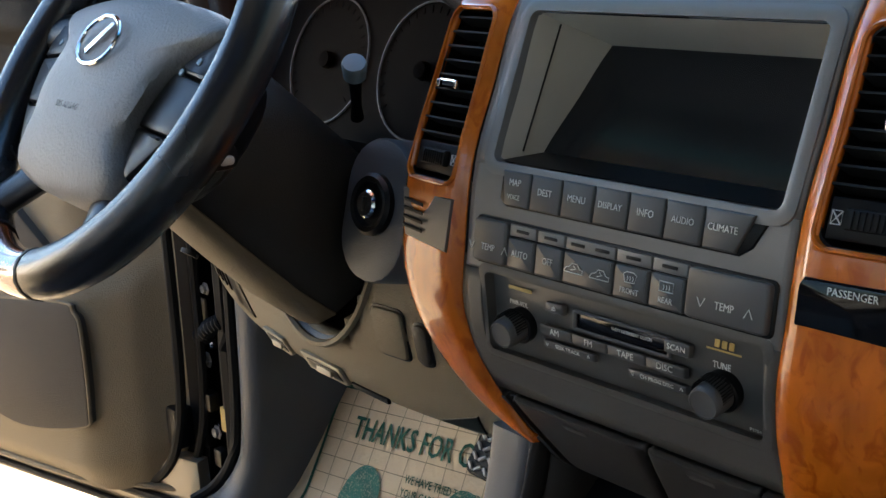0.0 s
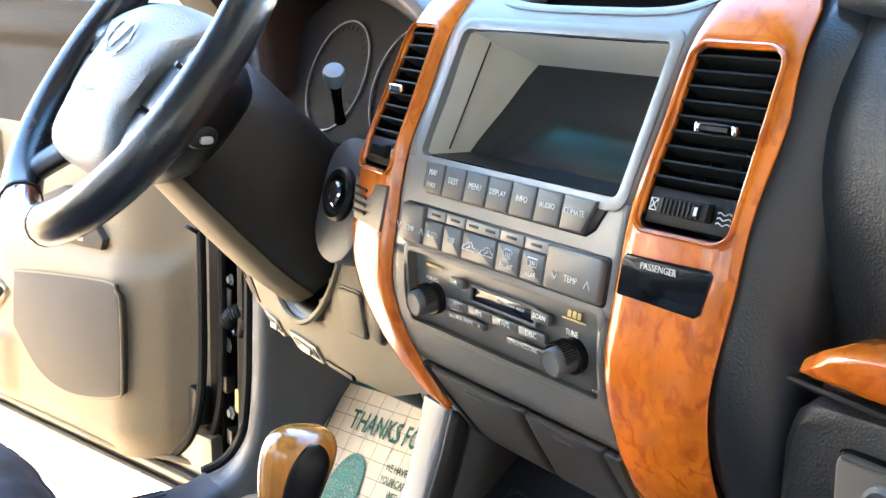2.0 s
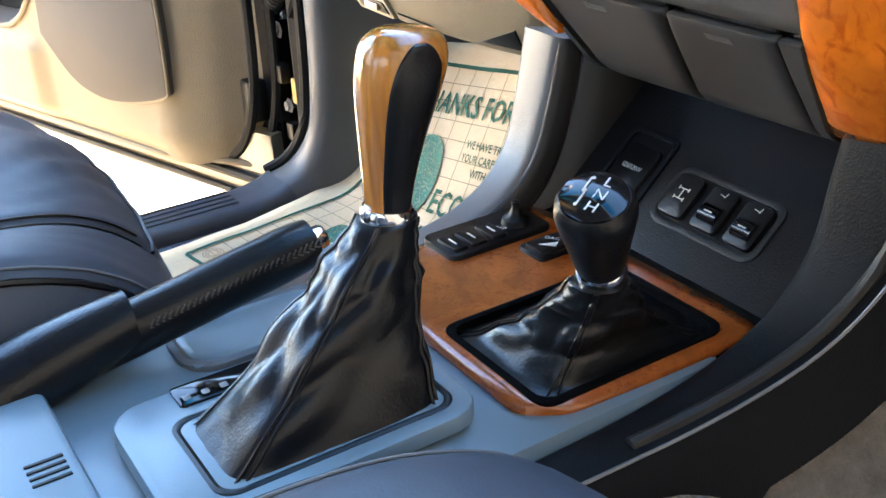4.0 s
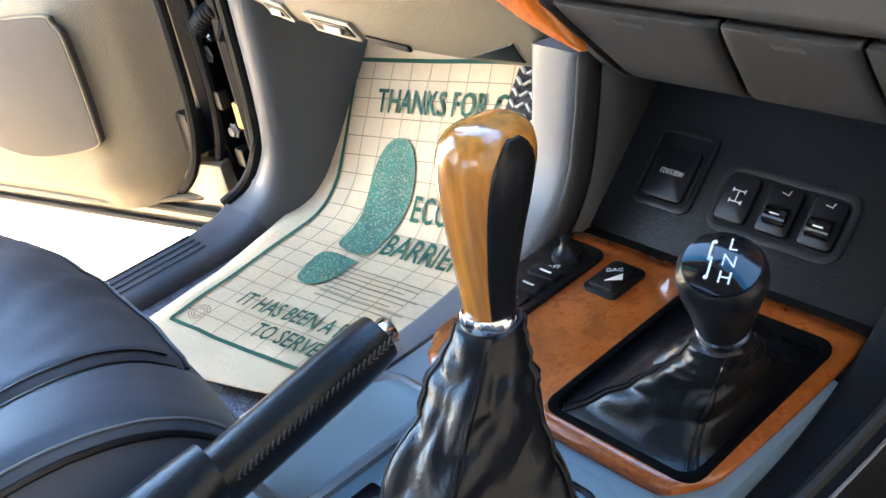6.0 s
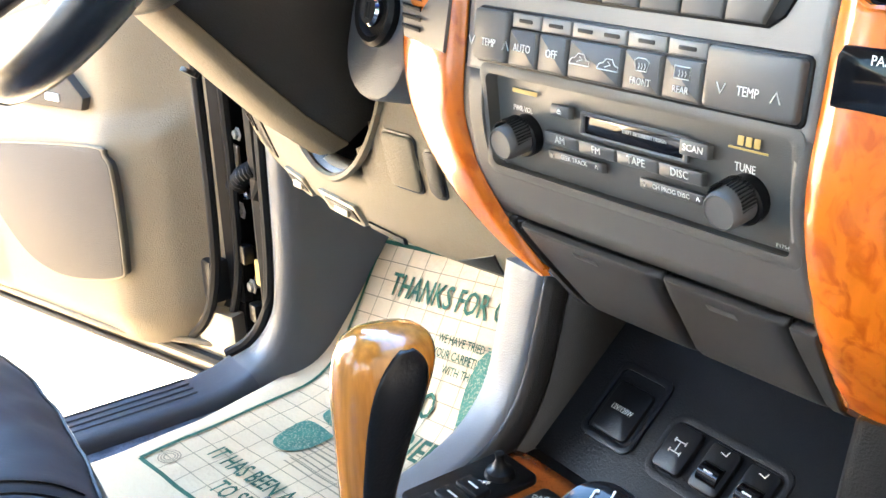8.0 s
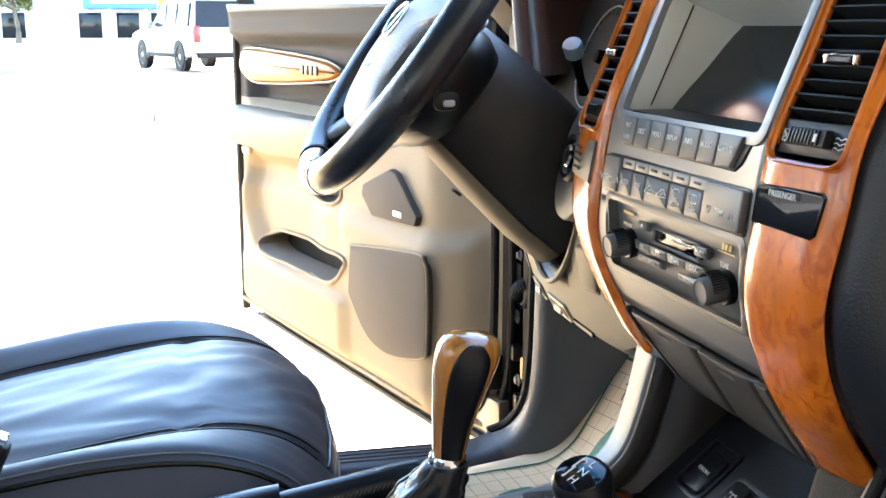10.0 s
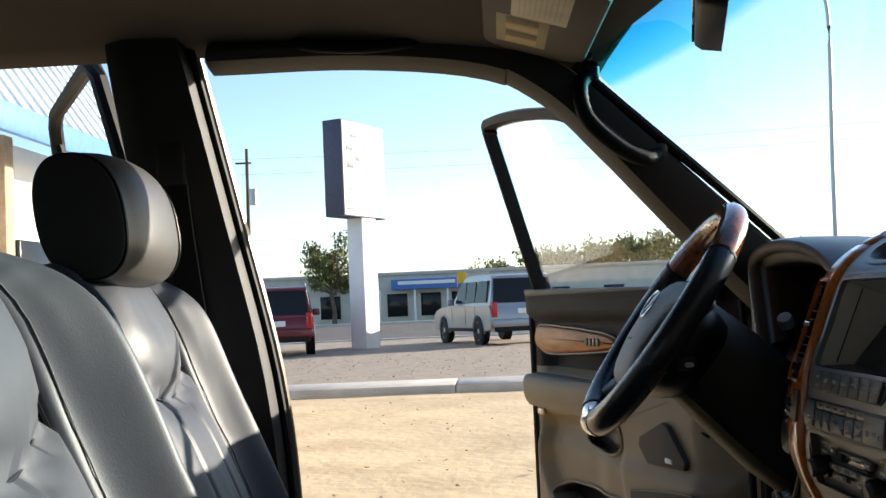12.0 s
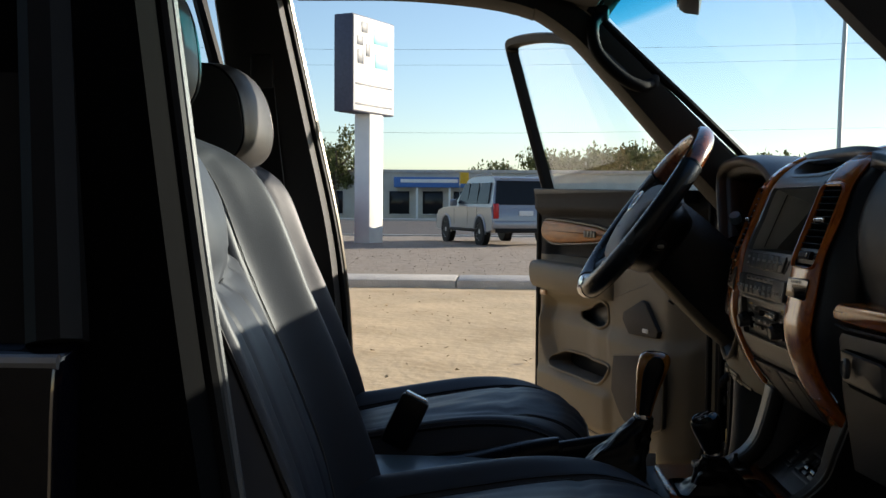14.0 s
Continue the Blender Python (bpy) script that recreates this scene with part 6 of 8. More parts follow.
for s in (1, -1):
    bm = B()
    a, b = (Vector((-0.328, 0.004, 1.172)) if s > 0 else CA @ Vector((-0.07, 0.035, -0.075))), (Vector((-0.292, -0.022, 1.220)) if s > 0 else Vector((-0.565, -0.072, 1.226)))
    tube(bm, [a, a.lerp(b, 0.3), a.lerp(b, 0.7), b], [0.006, 0.0045, 0.0055, 0.009], 12)
    st = part("stalk", bm, MATTE, col)
    bm = B()
    d = (b - a).normalized()
    lathe(bm, [(0.0095, -0.010), (0.0105, 0.003), (0.0095, 0.006), (0, 0.007)], axes(b, Vector((0, 0, 1)).cross(d), d.cross(Vector((0, 0, 1)).cross(d))), 20)
    part("end_cap", bm, CONSOLE, st)

# ---- footwell ----
pd = thing("brake_pedal", (-0.323, 0.165, 0.755), "ribbed black rubber brake pedal", "pedal")
PM = axes((-0.325, 0.174, 0.790), (1, 0, 0), (0, 0.62, 0.78))
bm = B()
slab(bm, rrect(0.100, 0.064, 0.010, 4), lambda u, v, d: PM @ Vector((u, v, d)), -0.012, 0.0, 0.004)
part("pad", bm, RUBBER, pd)
for r in range(5):
    for k in range(8):
        bm = B()
        rbox(bm, (0, 0, 0), (0.0105, 0.0032, 0.005), 0.0008, 1, m=PM @ Matrix.Translation((-0.040 + 0.0114 * k, -0.024 + 0.0115 * r, 0.001)) @ Matrix.Rotation(radians(38 if k % 2 else -38), 4, "Z"))
        part("rib", bm, SILVER, pd)
bm = B()
tube(bm, [PM @ Vector((0.0, 0.02, -0.012)), PM @ Vector((0.0, 0.10, -0.05)), PM @ Vector((0, 0.22, 0.0))], 0.010, 8)
part("arm", bm, BLACK, pd)

# paper floor mat: flat on the carpet, running up the toe board
MX0, MY0 = -0.655, -0.20
FOLD, BEND = 0.0498, 0.0947


def M(u, v, d=0.0):
    """u across from the door, v from the seat towards the toe board, in metres along the paper."""
    u, v = 0.0365 + u * 0.9963 - v * 0.1592, -0.007 + u * 0.1592 + v * 0.9963
    y0 = MY0 + v
    bumps = 0.004 * noise.noise(Vector((u * 7, v * 6, 3))) + 0.002 * noise.noise(Vector((u * 23, v * 19, 8)))
    s = y0 - FOLD
    if s <= 0:
        y, z, n = y0, 0.612, Vector((0, 0, 1))
    else:
        a = radians(54.3) * min(1, s / BEND)
        r = BEND / radians(54.3)
        y, z = FOLD + r * math.sin(a), 0.612 + r * (1 - math.cos(a))
        if s > BEND:
            y, z = y + (s - BEND) * math.cos(a), z + (s - BEND) * math.sin(a)
        n = Vector((0, -math.sin(a), math.cos(a)))
    return Vector((MX0 + u, y, z)) + n * (bumps + 0.006 + d)


MW, ML = 0.46, 0.51
mat_ = thing("paper_floor_mat", M(0.2, 0.1), "brown paper floor mat with green print and footprints", "floor mat")
bm = B()
sheet(bm, lambda u, v: M(u + 0.010 * math.sin(v * 14), v - 0.02 * (1 - v) * math.cos(u * 9)), lin(0, MW, 30), lin(0, ML, 46))
part("sheet", bm, PAPER, mat_, solid=0.0015)


def on_mat(bm, pts, w=0.0016, d=0.0012):
    """A printed line along pts (u, v)."""
    a = []
    for (u0, v0), (u1, v1) in zip(pts, pts[1:]):
        n = max(2, int(math.hypot(u1 - u0, v1 - v0) / 0.014))
        a += [Vector((u0 + (u1 - u0) * k / n, v0 + (v1 - v0) * k / n)) for k in range(n)]
    a.append(Vector(pts[-1]))
    lp = []
    for i, p in enumerate(a):
        t = (a[min(len(a) - 1, i + 1)] - a[max(0, i - 1)]).normalized()
        s = Vector((-t.y, t.x)) * w / 2
        lp.append([M(p.x + s.x, p.y + s.y, d), M(p.x - s.x, p.y - s.y, d)])
    rings(bm, lp, close=False, cap0=False, cap1=False)


bm = B()
b0, b1, b2, b3 = 0.035, MW - 0.02, 0.045, 0.474
on_mat(bm, [(b0, b2), (b1, b2), (b1, b3), (b0, b3), (b0, b2)], 0.005, 0.0016)
part("border", bm, GREEN, mat_, "green printed border")
bm = B()
for k in range(1, 13):
    u = b0 + (b1 - b0) * k / 13
    on_mat(bm, [(u, b2), (u, b3)], 0.0011, 0.0012)
for k in range(1, 19):
    v = b2 + (b3 - b2) * k / 19
    on_mat(bm, [(b0, v), (b1, v)], 0.0011, 0.0012)
part("grid_print", bm, INKLINE, mat_)


def mat_words(text, height, u, v, wide=0.8):
    me = lettering(text, height, Matrix(), GREEN, mat_, thick=0.0, wide=wide, bold=0.018)
    for w in me.data.vertices:
        w.co = M(u + w.co.x, v + w.co.y, 0.0018)
    return me


mat_words("THANKS FOR COMING IN", 0.027, 0.252, 0.425, 0.75)
mat_words("ECO", 0.032, 0.200, 0.305, 0.62)
mat_words("BARRIER", 0.032, 0.216, 0.252, 0.66)
mat_words("IT HAS BEEN A PLEASURE", 0.022, 0.195, 0.108, 0.66)
mat_words("TO SERVE YOU", 0.022, 0.205, 0.074, 0.68)
for k, t in enumerate(("WE HAVE TRIED TO KEEP", "YOUR CARPETING CLEAN", "WITH THIS MAT")):
    mat_words(t, 0.0095, 0.255, 0.382 - 0.016 * k, 0.75)
bm = B()
for k in range(8):
    on_mat(bm, [(0.150, 0.202 - 0.0078 * k), (0.265 - 0.012 * (k % 3), 0.202 - 0.0078 * k)], 0.0019, 0.0017)
part("small_print", bm, INKLINE, mat_)
bm = B()
for k in range(3):
    on_mat(bm, [(0.055 + 0.012 * math.cos(a) * (1 - 0.25 * k), 0.068 + 0.012 * math.sin(a) * (1 - 0.25 * k)) for a in lin(0, 6.28, 12)], 0.0012, 0.0017)
part("recycling_mark", bm, INKLINE, mat_)


def footprint(cu, cv, ang, flip):
    sole = [(0, -0.012), (0.026, -0.006), (0.030, 0.03), (0.037, 0.075), (0.040, 0.11), (0.031, 0.145), (0.010, 0.160), (-0.014, 0.155), (-0.030, 0.13), (-0.034, 0.09), (-0.028, 0.04), (-0.026, 0.0)]
    heel = [(0.026, -0.022), (0.028, -0.055), (0.018, -0.078), (0.0, -0.084), (-0.018, -0.078), (-0.027, -0.055), (-0.026, -0.022)]
    for nm, lp in (("shoe_print", sole), ("heel_print", heel)):
        pts = [(p.x, p.y) for p in curve([Vector(p) for p in lp] + [Vector(lp[0])], 4)[:-1]]
        ca, sa = math.cos(ang), math.sin(ang)
        cx_, cy_ = sum(p[0] for p in pts) / len(pts), sum(p[1] for p in pts) / len(pts)
        bm = B()
        lps = []
        for s in (1.0, 0.75, 0.5, 0.25, 0.02):
            row = []
            for x, y in pts:
                x, y = 0.93 * flip * (cx_ + (x - cx_) * s), 0.93 * (cy_ + (y - cy_) * s)
                row.append(M(cu + x * ca - y * sa, cv + x * sa + y * ca, 0.0020))
            lps.append(row)
        rings(bm, lps, cap0=False)
        part(nm, bm, SPECKLE, mat_, "speckled green shoe print")


footprint(0.126, 0.236, radians(-2), 1)
footprint(0.306, 0.240, radians(4), -1)

# ---- driver's door, standing open ----
DO_, DD_, DN_ = Vector((-0.82, -0.008, 0)), Vector((-0.951, -0.309, 0)), Vector((0.309, -0.951, 0))


DNV = (0.309, -0.951, 0.0)


def D(s, z, d=0.0):
    lean = 0.0 if z < 1.26 else (z - 1.26) * 0.24
    return DO_ + DD_ * s + DN_ * (d + lean) + Vector((0, 0, z))


BOWL = [(0.955, 0.93), (0.930, 0.82), (0.868, 0.745), (0.70, 0.728), (0.486, 0.734), (0.425, 0.755), (0.375, 0.806), (0.40, 0.90), (0.43, 0.985), (0.70, 0.985), (0.93, 0.975)]
POCKET = [(0.862, 0.760), (0.855, 0.780), (0.80, 0.797), (0.752, 0.804), (0.576, 0.810), (0.400, 0.812), (0.402, 0.790), (0.430, 0.768), (0.486, 0.750), (0.70, 0.745), (0.82, 0.748)]
CUP = [(0.705, 0.928), (0.640, 0.944), (0.576, 0.956), (0.490, 0.976), (0.450, 0.972), (0.436, 0.945), (0.455, 0.915), (0.498, 0.902), (0.624, 0.900), (0.690, 0.910)]


def inside(s, z, poly):
    """Distance to the edge of poly, positive within it."""
    best, odd = 9.0, False
    for (a, b), (c, e) in zip(poly, poly[1:] + poly[:1]):
        t = max(0.0, min(1.0, ((s - a) * (c - a) + (z - b) * (e - b)) / ((c - a) ** 2 + (e - b) ** 2)))
        best = min(best, math.hypot(s - a - t * (c - a), z - b - t * (e - b)))
        if (b > z) != (e > z) and s < (c - a) * (z - b) / (e - b) + a:
            odd = not odd
    return best if odd else -best


def panel_d(s, z):
    d = 0.008 * bump(s, -0.5, 0.97, 0.06) - 0.062 * (1 - bump(s, 0.032, 2.0, 0.16))
    d += 0.016 * bump(z, 0.62, 0.90, 0.05) * bump(s, 0.0, 0.96, 0.06)
    d += 0.022 * bump(z, 1.215, 1.32, 0.03)
    d -= 0.030 * bump(s, 0.50, 0.90, 0.06) * bump(z, 1.075, 1.135, 0.03)
    w = inside(s, z, BOWL) / 0.045
    if w > 0:
        w = min(1.0, w)
        d -= 0.034 * w * w * (3 - 2 * w) * (1 - 0.75 * bump(s, 0.3, 0.56, 0.16))
    d += 0.012 * bump(s, 0.385, 0.93, 0.05) * bump(z, 0.62, 0.735, 0.03)
    return d


door = thing("driver_door", D(0.5, 0.52), "open car door with taupe trim panel and wood inlay", "car door")
bm = B()
corner = lambda s: 0.12 - math.sqrt(max(0.0, 0.0144 - max(0.0, 0.085 - s) ** 2))
sheet(bm, lambda s, z: D(s, z + corner(s) * (1.272 - z) / 0.672, panel_d(s, z)), lin(-0.03, 0.985, 170), lin(0.60, 1.085, 96), lambda s, z: s > 0.3 and max(inside(s, z, POCKET), inside(s, z, CUP)) > 0.001)
part("trim_panel", bm, TAUPE, door, "taupe moulded door panel")
bm = B()
sheet(bm, lambda s, z: D(s, z + corner(s) * (1.272 - z) / 0.672, panel_d(s, z)), lin(-0.03, 0.985, 130), lin(1.085, 1.272, 32))
part("upper_trim", bm, mat("dark_upper_trim", (0.010, 0.0105, 0.012), 0.62, var=0.08, fine=0.4, fscale=500, spec=0.12), door, "darker padded upper door trim")
# pocket lining is darker than the panel, its inner shade painted in
for nm, poly, deep, mt, lab in (("door_pocket", POCKET, 0.070, TAUPE_DARK, "map pocket with its inner shade painted dark"), ("pull_cup", CUP, 0.050, BLACK, "black pull cup under the armrest")):
    loop_ = [(p.x, p.y) for p in curve([Vector(p) for p in poly] + [Vector(poly[0])], 4)[:-1]]
    c_ = Vector((sum(p[0] for p in loop_) / len(loop_), sum(p[1] for p in loop_) / len(loop_)))
    bm = B()
    rings(bm, [[D(c_.x + (s - c_.x) * k, c_.y + (z - c_.y) * k, panel_d(s, z) * (1 - e) + e * -deep + (0.003 if e == 0 else 0)) for s, z in loop_] for k, e in ((1.03, 0.0), (0.985, 0.0), (0.97, 0.25), (0.95, 1.0))], cap0=False)
    part(nm, bm, mt, door, lab, smooth=50)
    bm = B()
    tube(bm, [D(s, z, panel_d(s, z) + 0.002) for s, z in loop_], 0.0042, 8, closed=True, up=DNV)
    part("pocket_lip", bm, TAUPE, door)
bm = B()
tube(bm, [D(s, z, panel_d(s, z) - 0.0005) for s, z in zip(lin(0.44, 0.20, 12), lin(0.985, 1.045, 12))], 0.0016, 6, up=DNV)
part("panel_seam", bm, TAUPE_DARK, door)
bm = B()
rings(bm, [[D(s, z, d) for s, z in ((-0.02, 0.560), (0.05, 0.548), (0.99, 0.545), (1.0, 0.90), (1.005, 1.268), (-0.03, 1.268), (-0.055, 0.9), (-0.06, 0.70), (-0.055, 0.60))] for d in (-0.12, -0.11, -0.065, -0.052)])
part("shell", bm, mat("satin_black_steel", (0.006, 0.006, 0.007), 0.6, var=0.2, scale=12, spec=0.1), door, "satin black door shell")
bm = B()
slab(bm, [(-0.06, 0.552), (0.98, 0.540), (0.98, 0.600), (0.10, 0.606), (0.04, 0.625), (-0.01, 0.66), (-0.055, 0.66)], lambda s, z, d: D(s, z, d), -0.050, -0.030, 0.004)
part("lower_edge", bm, BODYTAN, door, "champagne painted foot of the door")
bm = B()
for z, r in ((0.590, 0.007), (0.562, 0.005)):
    tube(bm, [D(s, z, -0.026) for s in lin(-0.05, 0.99, 12)], r, 8, up=DNV)
tube(bm, [D(p.x, p.y, -0.030) for p in curve([(0.12, 0.588), (0.055, 0.600), (0.0, 0.640), (-0.030, 0.705), (-0.040, 0.80), (-0.040, 1.0), (-0.040, 1.25)], 5)], 0.007, 8, up=DNV)
tube(bm, [D(p.x, p.y, -0.046) for p in curve([(0.12, 0.565), (0.045, 0.580), (-0.020, 0.625), (-0.055, 0.70), (-0.065, 0.80), (-0.065, 1.0), (-0.065, 1.25)], 5)], 0.006, 8, up=DNV)
tube(bm, [D(0.992, z, 0.004) for z in lin(0.58, 1.25, 10)], 0.010, 8, up=DNV)
part("weatherstrip", bm, RUBBER, door)
bm = B()
tube(bm, [D(s, 0.608, 0.012 - 0.05 * max(0, 0.14 - s) / 0.16) for s in lin(-0.02, 0.985, 20)], 0.005, 8, up=DNV)
part("lower_moulding", bm, TAUPE, door)
lpk = [(0.350, 0.755), (0.338, 0.835), (0.315, 0.850), (0.095, 0.876), (0.066, 0.866), (0.056, 0.84), (0.058, 0.73), (0.072, 0.703), (0.17, 0.680), (0.235, 0.680), (0.29, 0.700)]
lpk = [(p.x + 0.018, p.y) for p in curve([Vector(p) for p in lpk] + [Vector(lpk[0])], 4)[:-1]]
bm = B()
slab(bm, lpk, lambda s, z, d: D(s, z, 0.026 + d), -0.02, 0.004, 0.003)
part("speaker_grille", bm, SPEAKER, door, "dark cloth speaker grille")
bm = B()
tube(bm, [D(s, z, 0.026) for s, z in lpk], 0.003, 6, closed=True, up=DNV)
part("speaker_rim", bm, TAUPE, door)
lpt = [(0.325, 0.945), (0.318, 0.965), (0.215, 1.003), (0.192, 0.998), (0.120, 0.935), (0.128, 0.918), (0.285, 0.912)]
bm = B()
slab(bm, inset(lpt[::-1], -0.012), lambda s, z, d: D(s, z, 0.008 + d), -0.01, 0.006, 0.004)
part("tweeter_surround", bm, TAUPE, door)
bm = B()
slab(bm, lpt, lambda s, z, d: D(s, z, 0.010 + d), -0.004, 0.010, 0.003)
tw = part("tweeter_panel", bm, SPEAKER, door)
bm = B()
slab(bm, rrect(0.03, 0.010, 0.002, 3, 0.185, 0.930), lambda s, z, d: D(s, z, 0.020 + d), -0.002, 0.002, 0.0008)
part("courtesy_lamp", bm, PRINT, tw)
lpw = [(0.935, 1.160), (0.92, 1.180), (0.875, 1.192), (0.55, 1.180), (0.43, 1.166), (0.43, 1.148), (0.55, 1.136), (0.82, 1.124), (0.90, 1.132), (0.928, 1.146)]
bm = B()
lpw = [(p.x, p.y) for p in curve([Vector(p) for p in lpw] + [Vector(lpw[0])], 4)[:-1]]
slab(bm, lpw, lambda s, z, d: D(s, z, 0.010 + d), -0.004, 0.014, 0.008)
wi = part("wood_inlay", bm, DOORWOOD, door, "glossy brown wood inlay")
bm = B()
tube(bm, [D(s, z, 0.012) for s, z in inset(lpw, -0.003)], 0.0035, 6, closed=True, up=DNV)
part("inlay_rim", bm, BLACK, wi)
for k in range(4):
    bm = B()
    slab(bm, rrect(0.016, 0.018, 0.003, 3, 0.50 + 0.022 * k, 1.158), lambda s, z, d: D(s, z, 0.024 + d), -0.002, 0.003, 0.001)
    part("seat_memory_key", bm, BLACK, wi)
bm = B()
arm = curve([Vector(p) for p in ((0.955, 0.0), (0.95, 0.052), (0.90, 0.062), (0.70, 0.062), (0.50, 0.052), (0.42, 0.030), (0.40, 0.0))], 4)
rings(bm, [[D(p.x, z, max(0.0, p.y * k) - 0.002) for p in arm] for z, k in ((0.985, 0.75), (1.0, 0.92), (1.02, 1.0), (1.045, 1.0), (1.058, 0.93), (1.065, 0.8), (1.067, 0.3))])
part("armrest", bm, TAUPE, door, "padded armrest")
bm = B()
rbox(bm, (0, 0, 0), (0.045, 0.008, 0.016), 0.002, m=axes(D(0.93, 0.965, 0.012), DD_, (0, 0, 1)) @ Matrix.Rotation(radians(90), 4, "X"))
part("reflector", bm, mat("pale_amber_lens", (0.6, 0.42, 0.28), 0.2), door)
bm = B()
slab(bm, [(0.99, 1.262), (0.0, 1.245), (0.0, 1.275), (0.99, 1.290)], lambda s, z, d: D(s, z, d), -0.03, 0.022, 0.006)
part("window_sill", bm, DASH, door)
FR = [(0.965, 1.262), (0.985, 1.40), (1.015, 1.62), (1.028, 1.725), (1.012, 1.750), (0.96, 1.755), (0.80, 1.742), (0.62, 1.715), (0.48, 1.682), (0.30, 1.60), (0.12, 1.48), (-0.04, 1.33), (-0.07, 1.27)]
frl = curve([Vector(p) for p in FR], 5)
bm = B()
rings(bm, [[D(p.x + ox, p.y + oz, d) for ox, oz, d in ((0.0, 0.0, -0.035), (0.0, 0.0, 0.0), (-0.010 * c_, -0.020 * e, 0.0), (-0.022 * c_, -0.024 * e, -0.010), (-0.022 * c_, -0.024 * e, -0.035))] for p, c_, e in [(p, 0.8 if i < 20 else 0.0, 0.0 if i < 17 else 1.0) for i, p in enumerate(frl)]])
part("window_frame", bm, RUBBER, door, "black window frame")
bm = B()
rings(bm, [[D(p.x + 0.004, p.y + 0.007, d) for d in (-0.040, -0.018)] for p in frl[14:46]], close=False, cap0=False, cap1=False)
part("frame_edge", bm, PAINT, door, solid=0.006)
bm = B()
bm.faces.new([bm.verts.new(D(p.x - 0.004, p.y - 0.002, -0.022)) for p in frl])
o = part("window_glass", bm, GLASS, door)
o.visible_shadow = False

# ---- front seats ----
def padded(bm, path, half, top, thick, nu=36):
    """A cushion: frames along path (place, across, out), half-width and upholstery height over it."""
    lp = []
    for i, (p, ac, out) in enumerate(path):
        v = i / (len(path) - 1)
        h = half(v)
        row = [p + ac * h * u + out * top(u, v) for u in lin(-1, 1, nu)]
        row += [p + ac * h * u * 0.96 - out * thick(v) for u in lin(1, -1, nu // 3)]
        lp.append(row)
    return rings(bm, lp)


def groove(x, c, w):
    return math.exp(-((x - c) / w) ** 2)


def make_seat(x, dy, label):
    st = thing("front_seat", (x, -0.62 + dy, 0.62), label, "car seat", "front seats")
    X = Vector((1, 0, 0))

    def frames(prof):
        out = []
        for i, p in enumerate(prof):
            a, b = prof[max(0, i - 1)], prof[min(len(prof) - 1, i + 1)]
            t = Vector((0, b[0] - a[0], b[1] - a[1])).normalized()
            out.append((Vector((x, p[0] + dy, p[1])), X, t))
        return out

    def seam(name, path, half, top, pts, mt, parent, r=0.0018):
        """A piped seam over a cushion, through pts (u, v)."""
        bm = B()
        line = []
        for u, v in pts:
            k = min(len(path) - 1.001, max(0, v * (len(path) - 1)))
            a, b, f = path[int(k)], path[int(k) + 1], k - int(k)
            line.append(a[0].lerp(b[0], f) + X * half(v) * u + a[2].lerp(b[2], f).normalized() * (top(u, v) + 0.0012))
        tube(bm, line, r, 6)
        return part(name, bm, mt, parent)

    # cushion
    path = [(p, ac, Vector((0, -t.z, t.y))) for p, ac, t in frames([(a + (0.030 if x < 0 else 0.016), b + (0 if x < 0 else 0.015)) for a, b in curve([(-0.80, 0.800), (-0.72, 0.802), (-0.60, 0.818), (-0.48, 0.838), (-0.40, 0.845), (-0.342, 0.832), (-0.304, 0.796), (-0.293, 0.748), (-0.30, 0.70)], 5)])]
    chalf = lambda v: 0.255 - 0.03 * max(0, v - 0.4)

    def ctop(u, v):
        b = 0.034 * bump(abs(u), 0.70, 1.1, 0.30) * bump(v, -0.3, 0.50, 0.45) + (0.036 if x < 0 else 0.027) * (1 - u * u) * bump(v, 0.1, 0.86, 0.34)
        b -= 0.010 * groove(abs(u), 0.60, 0.022) * bump(v, -0.1, 0.72, 0.05) + 0.007 * groove(v, 0.46, 0.012) * (1 if abs(u) < 0.6 else 0) + 0.003 * groove(v, 0.80, 0.010)
        e = max(0, abs(u) - 0.84) / 0.16
        b -= 0.060 * e * e
        fan = math.atan2(0.66 - u, v - 0.38) if v > 0.46 else 0.5 * math.atan2(0.7 - u, 0.6 - v)
        w = (0.0040 * bump(abs(u), -1, 0.5, 0.16) + 0.0005) * noise.noise(Vector((fan * 13 + x, v * 2.5, 1))) + (0.0030 * bump(abs(u), -1, 0.5, 0.16) + 0.0006) * noise.noise(Vector((u * 7, v * 9 + x, 2)))
        return b + w * bump(v, 0.12, 0.70, 0.2)

    bm = B()
    padded(bm, path, chalf, ctop, lambda v: 0.085, 110)
    cu = part("cushion", bm, LEATHER_SEAT, st, smooth=70)
    for s in (-1, 1):
        seam("piping", path, chalf, ctop, [(s * 0.60, v) for v in lin(0.02, 0.72, 24)], LEATHER, cu)
    for s, off in ((-1, -0.03), (-1, 0.03), (1, -0.03), (1, 0.03)):
        seam("stitching", path, chalf, ctop, [(s * 0.60 + off, v) for v in lin(0.04, 0.70, 40)], LEATHER, cu, 0.0009)
    seam("piping", path, chalf, ctop, [(u, 0.80) for u in lin(-0.95, 0.95, 36)], LEATHER, cu)
    seam("piping", path, chalf, ctop, [(u, 0.46) for u in lin(-0.6, 0.6, 24)], LEATHER, cu)
    for s in (-1, 1):
        for u0 in (0.90, 0.975):
            seam("piping", path, chalf, ctop, [(s * u0, v) for v in lin(0.05, 0.80, 40)], LEATHER, cu, 0.0024)
